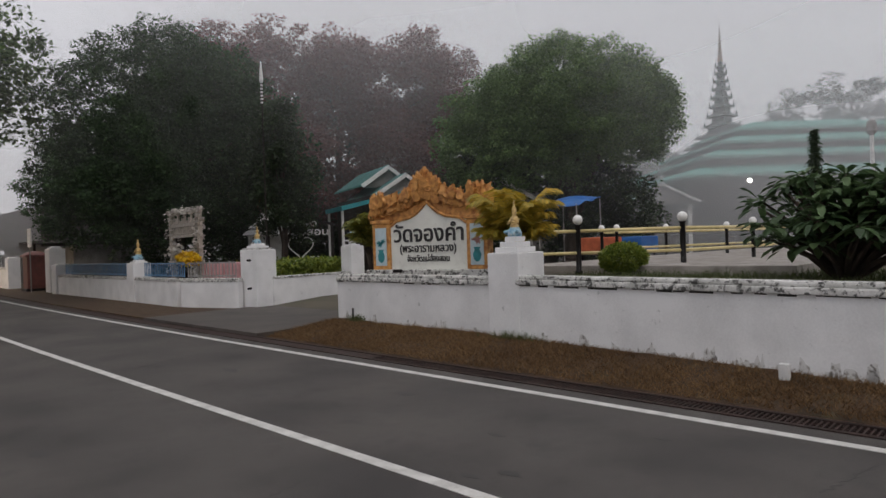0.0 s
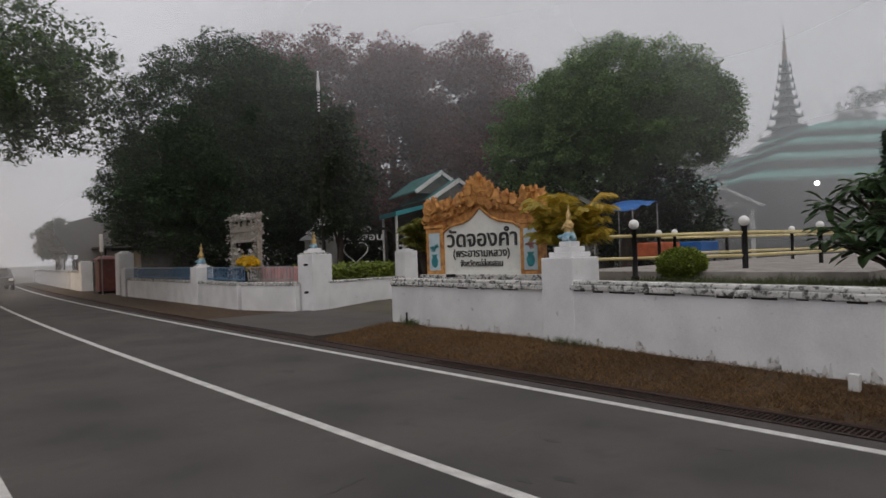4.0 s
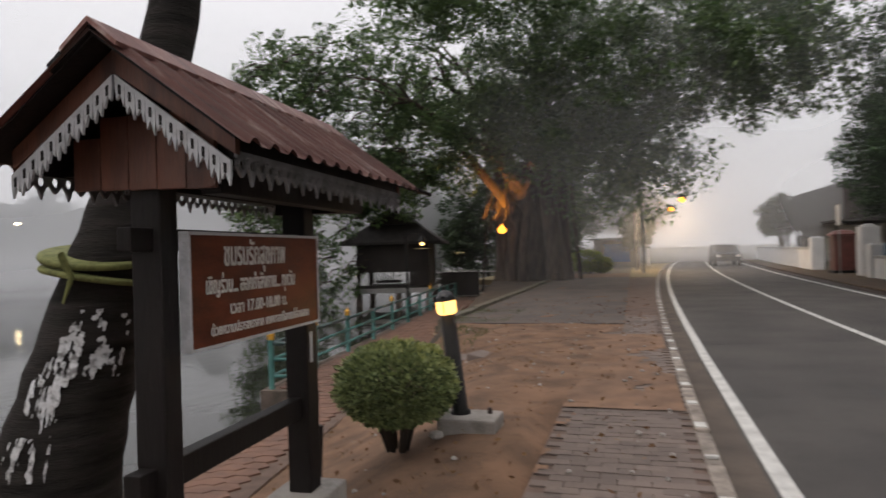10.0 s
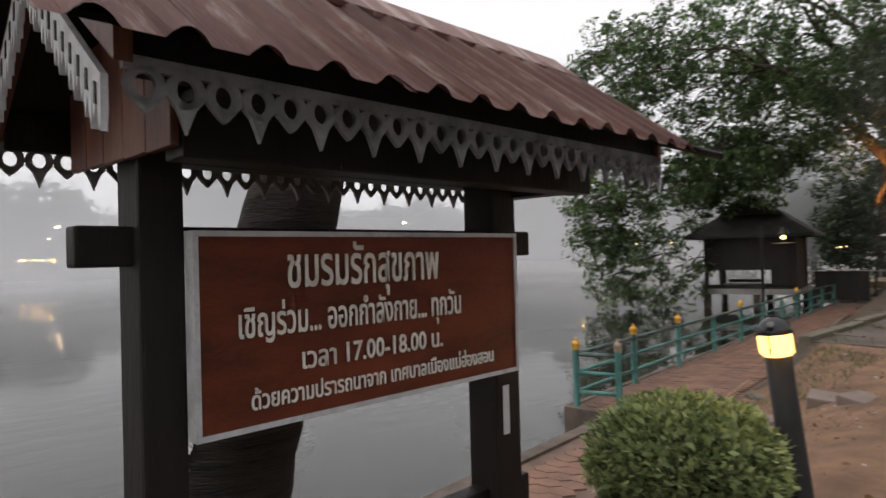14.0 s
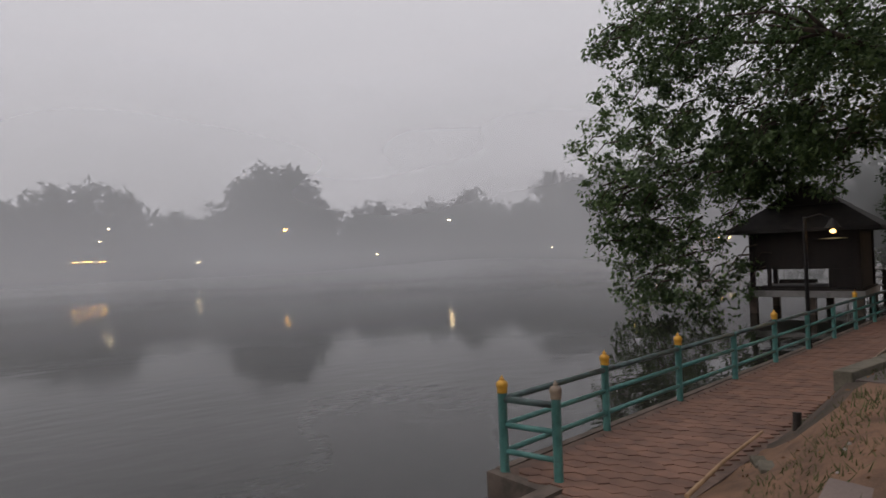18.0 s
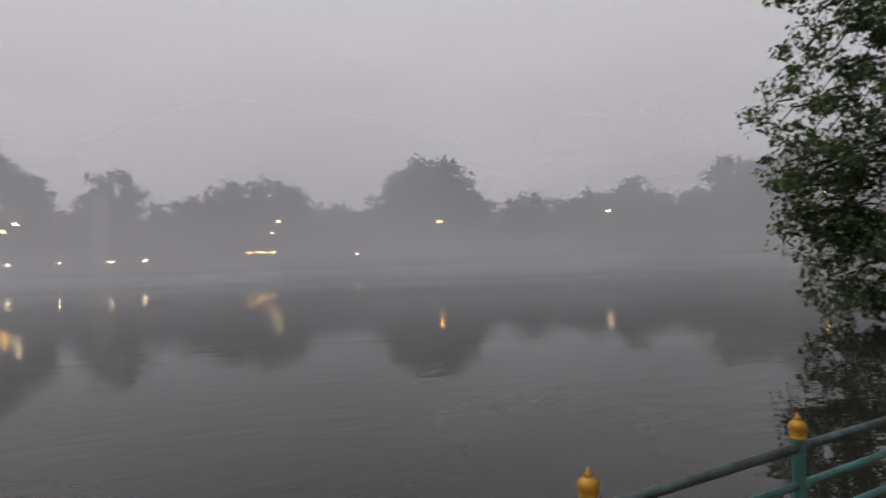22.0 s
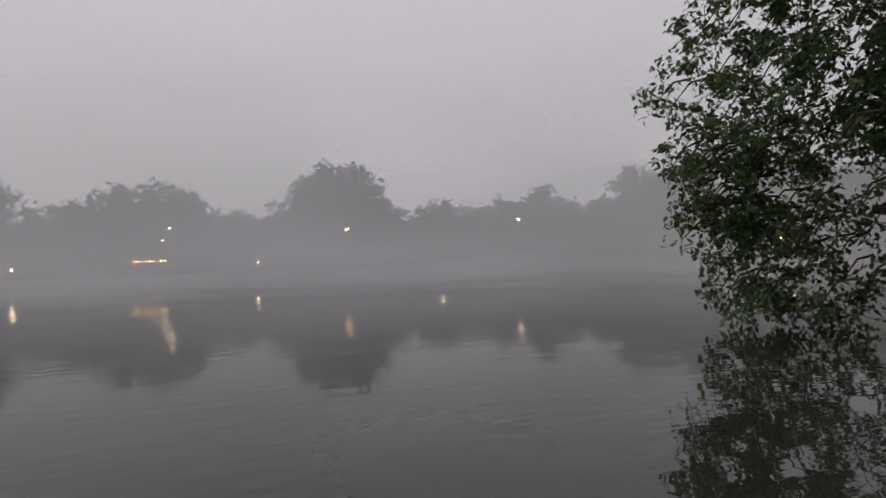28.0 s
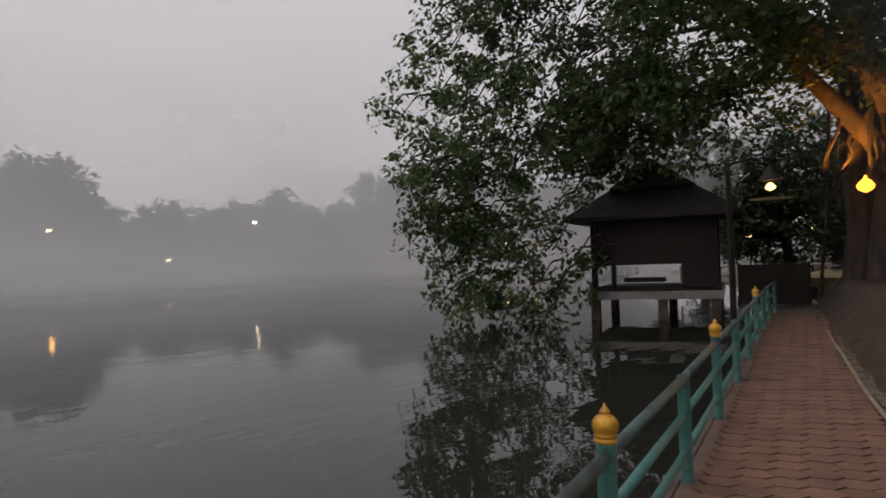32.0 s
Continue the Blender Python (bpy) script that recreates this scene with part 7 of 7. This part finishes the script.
def lit_pavilion(x, y, turn, w, label):
    t = thing("lit_pavilion", label, "pavilion", "lit pavilions on the lake", at=(x, y, 0), turn=turn)
    part("deck", box(bmesh.new(), -w / 2, w / 2, -1.6, 1.6, -1.5, 0.3), CONCRETE, t)
    for k in (-1, 1):
        part("post", box(bmesh.new(), k * w * 0.45 - 0.1, k * w * 0.45 + 0.1, -1.4, -1.2, 0.3, 2.6), WHITE_PAINT, t)
    part("roof", lathe(bmesh.new(), [(w * 0.36, 2.75), (w * 0.2, 3.7), (w * 0.06, 4.3), (0.05, 5.6)], square=True), DARK_ROOF, t)
    for k in range(9):
        if k in (2, 6):
            continue
        part("bulb", box(bmesh.new(), (k / 8 - 0.5) * w * 0.95 - 0.1, (k / 8 - 0.5) * w * 0.95 + 0.1, -1.7, -1.5, 2.5, 2.64), AMBER_GLOW, t, "string of amber bulbs")
    return t


lit_pavilion(-105.5, 25.3, 83, 4.2, "small lit pavilion across the misty lake")
lit_pavilion(-46.5, 84.5, 30, 9.5, "long lit pavilion across the lake behind boughs")

for x, y, z in ((-12.0, 48.0, 1.5), (-11.2, 47.0, 1.55), (-8.8, 47.5, 1.8)):
    bl2 = thing("bank_lamp", "small lit lamp on the bank beyond the pavilion", "lamp post", "lamps on the bank", at=(x, y, -0.7))
    part("pole", lathe(bmesh.new(), [(0.05, 0), (0.035, z + 0.62)], seg=8), BLACK_METAL, bl2)
    part("bulb", lathe(bmesh.new(), [(0.02, z + 0.62), (0.13, z + 0.66), (0.15, z + 0.72), (0.06, z + 0.76)], seg=10), BANK_GLOW, bl2, "lit warm bulb")
    part("cap", lathe(bmesh.new(), [(0.17, z + 0.762), (0.12, z + 0.8), (0.02, z + 0.84)], seg=10), BLACK_METAL, bl2)
bank_rail = thing("bank_railing", "pale railing along the bank beyond the pavilion", "railing", at=(-10.2, 42.0, -0.62), turn=14)
for z in (0.25, 0.6, 0.95):
    part("rail", tube(bmesh.new(), [(-2.6, 0, z), (2.6, 0, z)], 0.035, 7), GREY_WALL, bank_rail)
for k in range(6):
    part("post", lathe(bmesh.new(), [(0.05, -0.1), (0.05, 1.02)], (-2.6 + k * 1.04, 0, 0), 8), GREY_WALL, bank_rail)

# ---- up the road on the lake side ----
YARD = mat("yellow_dirt", (0.26, 0.20, 0.10), (0.17, 0.13, 0.07), rough=0.95, scale=1.2, fine=40, bump=0.3)
solid("dirt_lot", ribbon(-9, 0.33, 37, 62, -0.2, 0.07), YARD, "bare yellowish dirt lot beyond the fig tree", "ground", kind="structure")
for x, y, s in ((-2.6, 41.5, 0.9), (-3.8, 42.2, 0.8), (-1.9, 41.9, 0.6)):
    bush("lot_bush", "small pale green bush at the dirt lot", (x, y, 0.1), s, s, s * 0.7, 2500, 0.14, LEAF_LIME, lift=0.05)
kb = thing("roadside_stall", "small roadside stall with a blue sheet", "stall", at=(-1.3, 53, 0.1))
part("frame", box(bmesh.new(), -1.6, 1.6, -0.6, 0.6, 0, 2.0, 0.03), GREY_WALL, kb)
part("sheet", box(bmesh.new(), -0.9, 0.9, -0.66, -0.605, 0.4, 1.7), BLUE_TARP, kb, "light blue plastic sheet")
part("roof", box(bmesh.new(), -1.9, 1.9, -1.1, 0.9, 2.0, 2.12), DARK_ROOF, kb)
kc = thing("spirit_shed", "small pale open shed by the road", "shed", at=(0.2, 55, 0.1))
part("roof", prism(bmesh.new(), [(-0.9, 1.5), (0, 2.1), (0.9, 1.5)], 1.4, pose(0, 0.7, 0, 90, 0, 0)), WHITE_PAINT, kc)
for x in (-0.7, 0.7):
    part("post", box(bmesh.new(), x - 0.06, x + 0.06, -0.5, -0.38, 0, 1.55), WHITE_PAINT, kc)
tree("roadside_tree", "dark narrow tree beside the misty road", (0.1, 50, 0.05), (0.1, 50, 2), 0.12, [(0.1, 50, 2.6, 1.0, 1.0, 2.0)], 90, 0.4, 50, 0.2, LEAF_DARK)
tree("roadside_tree", "misty tree beyond the dirt lot", (-6, 58, 0.05), (-6, 58, 3), 0.2, [(-6, 58, 4.2, 3.4, 3, 3)], 160, 0.7, 45, 0.3, LEAF_DARK)
tree("roadside_tree", "misty tree at the road's end", (-1, 78, 0.05), (-1, 78, 4), 0.2, [(-1, 78, 5.2, 4.4, 3, 3.5)], 150, 0.8, 45, 0.35, LEAF_DARK)
for x, y, z in ((2.5, 42.0, 4.0), (2.12, 46.0, 3.7)):
    sl = thing("street_lamp", "amber street lamp on a tall pole over the road", "street lamp", at=(x - 2.1, y, 0.03))
    part("pole", lathe(bmesh.new(), [(0.08, 0), (0.05, z + 0.3)], seg=8), GREY_WALL, sl)
    part("arm", tube(bmesh.new(), [(0, 0, z + 0.25), (1.0, 0, z + 0.45), (2.1, 0, z + 0.25)], 0.03, 6), GREY_WALL, sl)
    hd_ = part("head", box(bmesh.new(), 1.9, 2.35, -0.12, 0.12, z + 0.14, z + 0.26, 0.03), BLACK_METAL, sl)
    part("bulb", lathe(bmesh.new(), [(0.02, z - 0.14), (0.16, z - 0.06), (0.19, z + 0.04), (0.08, z + 0.135)], (2.1, 0, 0), 10), LAMP_ORANGE, hd_, "glowing amber bulb")
l4 = new("street_light", bpy.data.lights.new("street_light", "POINT"))
l4.data.energy, l4.data.color, l4.data.shadow_soft_size = 420, (1.0, 0.72, 0.42), 0.15
l4.location = (2.12, 46.0, 3.35)

for x, y, h, w in ((-9.5, 46, 7.5, 6.5), (-14.5, 52, 8.5, 7), (-6.0, 48, 7, 6)):
    tree("bank_tree", "dark leafy tree on the bank beyond the pavilion", (x, y, -0.6), (x, y, h * 0.5), 0.22, [(x, y, h * 0.55, w * 0.5, w * 0.45, h * 0.42), (x, y - 0.5, h * 0.28, w * 0.45, w * 0.4, h * 0.3)], 260, 0.6, 55, 0.24, LEAF_DARK, inner=0.4, low=-0.95)
# ---- drifting mist ----
for R, lo, hi, z0, z1, top, foot, clear in ((16.0, 0.01, 0.10, 1, 13, 26, 0.0, ((-7, 3),)), (17.5, 0.08, 0.24, 1, 12, 26, -2.5, ((-7, -3), (7, 1))), (23.0, 0.03, 0.22, 2, 13, 28, 0.0, ((8, 18),)), (33, 0.22, 0.34, 1, 20, 40, -1.0, ((10, 26),)), (36, 0.30, 0.05, 2, 24, 34, -1.5, None),
                                            (52, 0.20, 0.0, -0.9, 2.6, 3, -5, ((-6, -16),)), (58, 0.38, 0.06, 1, 28, 44, -2.5, None), (76, 0.46, 0.0, -0.8, 5.5, 7, -5, ((-6, -16),)), (88, 0.42, 0.08, 0, 34, 60, -4, None)):
    m = mist_mat("morning_mist", lo, hi, z0, z1, foot, clear)
    n = 96
    vs = []
    for a in range(n):
        th = 2 * math.pi * a / n
        x, y = R * math.cos(th), 12 + R * math.sin(th)
        vs += [(x, y, -1.3), (x, y, top)]
    fs = [(2 * a, 2 * ((a + 1) % n), 2 * ((a + 1) % n) + 1, 2 * a + 1) for a in range(n)
          if all(max((vs[2 * k][0] - p) * (1 if q > p else -1) for k in (a, (a + 1) % n)) > 0 for p, q in clear or ())]
    tagged(new("mist", sheet("mist", vs, fs, m, True)), "thin grey morning mist hanging around the lake", "mist", kind="stuff")



# ---- paving, kerb and walkway pieces ----
kerb = thing("kerb", "worn concrete kerb with white-painted blocks", "kerb", kind="structure")
random.seed(5)
for i in range(60):
    y = -2 + i * 0.8
    b_ = part("kerb_stone", box(bmesh.new(), bend(y) + 0.335 + random.uniform(-0.006, 0.006), bend(y) + 0.45, y + 0.012, y + 0.79, -0.15, 0.085 + random.uniform(-0.012, 0.01), 0.015), KERB, kerb)
    if i % 1 == 0:
        part("paint_mark", box(bmesh.new(), bend(y) + 0.345, bend(y) + 0.43, y + random.uniform(0.06, 0.12), y + random.uniform(0.15, 0.22), 0.08, 0.099), LINE_PAINT, b_, "worn white paint mark")
part("kerb_stone", ribbon(0.335, 0.45, 46.02, 90, -0.15, 0.08), KERB, kerb)
pav = solid("pavement", ribbon(-0.76, 0.334, -3, 37, -0.2, 0.056), MORTAR, "worn brown brick pavement beside the road", "pavement", kind="structure")
bw, bl = 0.21, 0.105
pm = mesh_of("brick", box(bmesh.new(), -bw / 2 + 0.003, bw / 2 - 0.003, -bl / 2 + 0.003, bl / 2 - 0.003, 0.0, 0.02, 0.003), PAVING)
cnt = 0
rest = bmesh.new()
near = []
for j in range(int(16 / bl)):
    for i in range(-1, 4):
        x, y = -0.43 + i * bw + (j % 2) * bw / 2 - (0.05 if i == 3 else 0), 3.0 + j * bl
        if abs(x + 0.25) < 0.6 and 6.0 < y < 15 and len(near) < 300:
            near.append((x, y))
        else:
            z = 0.05 + random.uniform(-0.004, 0.004)
            box(rest, x - bw / 2 + 0.003, x + bw / 2 - 0.003, y - bl / 2 + 0.003, y + bl / 2 - 0.003, z, z + 0.02)
for x, y in near:
    o = new("brick", pm)
    o.parent = pav
    o.location = (x, y, 0.05 + random.uniform(-0.004, 0.004))
    o.rotation_euler = (random.uniform(-0.01, 0.01), random.uniform(-0.01, 0.01), random.uniform(-0.02, 0.02))
tagged(part("bricks", rest, PAVING, pav), kind="stuff")
# asphalt apron of the plaza under the fig tree
solid("plaza", box(bmesh.new(), -3.75, -0.3, 17.2, 37, -0.3, 0.095), mat("plaza_tar", (0.105, 0.085, 0.075), (0.07, 0.06, 0.055), rough=0.9, scale=0.9, fine=60, bump=0.4, spots=0.5, spot=(0.15, 0.1, 0.07), spot_scale=2), "dull brown paved ground under the fig tree", "paving", kind="structure")
KERB_DIM = mat("mossy_concrete", (0.16, 0.14, 0.11), (0.07, 0.065, 0.045), rough=0.95, scale=4, fine=50, bump=0.5, spots=0.6, spot=(0.05, 0.06, 0.025), spot_scale=4)
pe = thing("plaza_kerb", "low concrete kerb along the paved ground", "kerb", kind="structure")
for i in range(20):
    y = 17.2 + i * 0.95
    part("kerb_stone", box(bmesh.new(), -3.98, -3.78, y, y + 0.93, -0.4, 0.16 + random.uniform(-0.01, 0.02), 0.02), KERB_DIM, pe)
slab = thing("broken_slab", "broken concrete slabs at the edge of the paving", "slab", at=(0, 0, 0))
for x, y, a, sx, sy in ((-2.6, 14.1, 12, 0.24, 0.2), (-2.2, 13.7, -28, 0.2, 0.16), (-2.95, 13.6, 40, 0.16, 0.13)):
    part("piece", box(bmesh.new(), -sx, sx, -sy, sy, -0.12, 0.02, 0.02, pose(x, y, land(x, y), 4, 5, a)), PAVING, slab)
lg = thing("log_kerb", "mossy broken concrete edging beside the walkway", "edging", at=(0, 0, 0))
for p0, p1 in (((-4.45, 18.4), (-3.4, 18.2)), ((-4.2, 15.9), (-3.8, 15.3)), ((-4.6, 18.7), (-5.3, 22.5)), ((-5.35, 22.7), (-6.2, 27.2))):
    a, b = Vector(p0), Vector(p1)
    n = max(2, int((b - a).length / 0.5))
    for k in range(n):
        c = a.lerp(b, (k + 0.5) / n)
        z = max(land(c.x, c.y), -0.62)
        ang = math.degrees(math.atan2(b.y - a.y, b.x - a.x))
        w_, h_ = (b - a).length / n * random.uniform(0.38, 0.48), random.uniform(0.03, 0.06)
        part("edge_stone", box(bmesh.new(), -w_, w_, -0.07, 0.07, -0.12, h_, 0.02, pose(c.x + random.uniform(-0.02, 0.02), c.y, z, random.uniform(-5, 5), random.uniform(-4, 4), ang + random.uniform(-4, 4))), KERB_DIM, lg)
solid("bamboo_pole", tube(bmesh.new(), [(-4.02, 14.3, -0.5), (-4.25, 15.3, -0.49), (-4.5, 16.6, -0.5)], [0.022, 0.02, 0.017], 8), mat("bamboo", (0.35, 0.22, 0.12), rough=0.6), "thin bamboo pole lying on the walkway edge", "pole")
solid("hose", tube(bmesh.new(), [(-5.05, 20.3, -0.56), (-5.3, 21.9, -0.57), (-5.6, 23.5, -0.57), (-6.0, 26, -0.57), (-6.5, 29, -0.57)], 0.022, 6), mat("pale_hose", (0.35, 0.28, 0.2), rough=0.6), "pale hose lying along the walkway", "hose")

# lake edge
wk = thing("walkway", "red brick lakeside walkway with interlocking pavers", "walkway", kind="structure")


def strip(y0, y1, x0f, x1f, z0, z1, n):
    bm = bmesh.new()
    rows = []
    for k in range(n + 1):
        y = y0 + (y1 - y0) * k / n
        rows.append([bm.verts.new((x, y, z)) for x, z in ((x0f(y), z0), (x1f(y), z0), (x1f(y), z1), (x0f(y), z1))])
    for a, b in zip(rows, rows[1:]):
        for i in range(4):
            bm.faces.new((a[i], b[i], b[(i + 1) % 4], a[(i + 1) % 4]))
    bm.faces.new(rows[0][::-1])
    bm.faces.new(rows[-1])
    bmesh.ops.recalc_face_normals(bm, faces=bm.faces[:])
    return bm


part("bed", strip(3, 13.84, lambda y: lake_edge(y) + 0.12, lambda y: walk_edge(y) + 0.05, -1.6, -0.615, 12), MORTAR, wk)
part("bed", strip(13.842, 34, lambda y: lake_edge(y) - 0.02, lambda y: walk_edge(y) + 0.05, -1.6, -0.615, 20), MORTAR, wk)
part("edge", strip(3, 13.838, lambda y: lake_edge(y) - 0.05, lambda y: lake_edge(y) + 0.118, -2.4, -0.58, 12), STAINED, wk, "stained concrete lake edge")
part("edge", strip(13.84, 34, lambda y: lake_edge(y) - 0.12, lambda y: lake_edge(y) - 0.022, -2.4, -0.60, 20), STAINED, wk, "stained concrete lake edge")
part("edge", box(bmesh.new(), -5.9, -5.17, 13.70, 13.838, -2.4, -0.605), STAINED, wk)
hw, hl = 0.30, 0.20
hexo = [(-hw / 2 + 0.006, 0), (-hw * 0.22, -hl / 2 + 0.006), (hw * 0.22, -hl / 2 + 0.006), (hw / 2 - 0.006, 0), (hw * 0.22, hl / 2 - 0.006), (-hw * 0.22, hl / 2 - 0.006)]
hm = mesh_of("paver", prism(bmesh.new(), hexo, 0.026, Matrix.Identity(4)), BRICK)
rest = bmesh.new()
near, others = [], []
for j in range(int(29 / (hl * 0.5))):
    y = 3.2 + j * hl * 0.5
    if y > 33.5:
        break
    x0 = lake_edge(y) + (0.14 if y < 13.9 else 0.02)
    x1 = walk_edge(y) + 0.02
    c0 = -8.6 + (j % 2) * hw * 0.72
    k = 0
    while True:
        x = c0 + k * hw * 1.44 - 0.12 * (y - 14)
        k += 1
        if x > x1 - 0.08:
            break
        if x < x0 + hw / 2:
            continue
        (near if 14.2 < y < 21.5 and len(near) < 300 else others).append((x, y))
for x, y in near:
    o = new("paver", hm)
    o.parent = wk
    o.location = (x, y, -0.622 + random.uniform(-0.003, 0.003))
    o.rotation_euler = (random.uniform(-0.012, 0.012), random.uniform(-0.012, 0.012), 0.115)
for x, y in others:
    prism(rest, hexo, 0.026, pose(x, y, -0.622 + random.uniform(-0.003, 0.003), 0, 0, 6.6))
tagged(part("pavers", rest, BRICK, wk), kind="stuff")

# earth washed over the pavement
DRIFT = mat("washed_earth", (0.22, 0.128, 0.08), (0.125, 0.074, 0.048), rough=0.95, scale=3, fine=90, bump=0.6)
bm = bmesh.new()
vs = {}
for i in range(38):
    for j in range(150):
        x, y = -0.75 + i * 0.028, 6.2 + j * 0.075
        k = noise.noise((x * 1.6, y * 0.7, 3)) + 0.5 * noise.noise((x * 6, y * 4, 1)) + 0.25 * noise.noise((x * 20, y * 15, 6))
        want = -(0.25 + x) * 0.9 + 0.42 if 10.6 < y < 15.8 else -(0.55 + x) * 0.9 - 0.36
        if k + want < 0:
            continue
        q = [(i, j), (i + 1, j), (i + 1, j + 1), (i, j + 1)]
        for p in q:
            if p not in vs:
                px, py = -0.75 + p[0] * 0.028, 6.2 + p[1] * 0.075
                vs[p] = bm.verts.new((px, py, 0.079 + 0.006 * noise.noise((px * 3, py * 3, 0))))
        bm.faces.new([vs[p] for p in q])
solid("earth_drift", bm, DRIFT, "brown earth washed over the brick pavement", "dirt", kind="stuff")

# ---- litter: leaves and stones on the ground ----
LITTER = leaf_mat("dry_leaf", (0.10, 0.05, 0.025), (0.26, 0.15, 0.07), rough=0.9)
pts = []
for i in range(1300):
    x, y = random.uniform(-4.2, 0.2), random.uniform(6.2, 24)
    pts.append((x, y, (0.1 if x > -0.5 else max(land(x, y), 0.09 if y > 16.6 and x > -3.75 else -9)) + 0.008))
lit = leaves("leaf_litter", np.array(pts), 0.05, LITTER, None, droop=0.0, narrow=0.6)
tagged(lit, "dry brown leaves scattered on the ground", "leaves", kind="stuff")
pts = []
for i in range(3500):
    x, y = random.uniform(-4.6, -2.6), random.uniform(13.6, 20)
    if x > walk_edge(y) + 0.02 and noise.noise((x * 1.1, y * 1.1, 9)) > -0.05:
        pts.append((x, y, land(x, y) - 0.01))
tagged(blades("bank_grass", np.array(pts), 0.09, GRASS), "patchy green grass on the bank beside the walkway", "grass", kind="stuff")
pts = [(x, y, land(x, y) - 0.01) for x, y in ((random.uniform(-3.4, -1.0), random.uniform(6.3, 16)) for _ in range(5000)) if noise.noise((x * 0.9, y * 0.9, 4)) > 0.1]
tagged(blades("dry_tufts", np.array(pts), 0.035, STRAW, lean=0.9), "dry straw on the bare earth", "grass", kind="stuff")
st = bmesh.new()
for i in range(160):
    x, y = random.uniform(-3.2, 0.2), random.uniform(6.4, 18)
    z = 0.09 if x > -0.95 else land(x, y)
    s = random.uniform(0.008, 0.028)
    lathe(st, [(s * 0.6, -s * 0.3), (s, 0.1 * s), (s * 0.5, s * 0.7)], (x, y, z), 6)
solid("pebbles", st, CONCRETE, "small stones strewn on the dirt", "stones", kind="stuff")
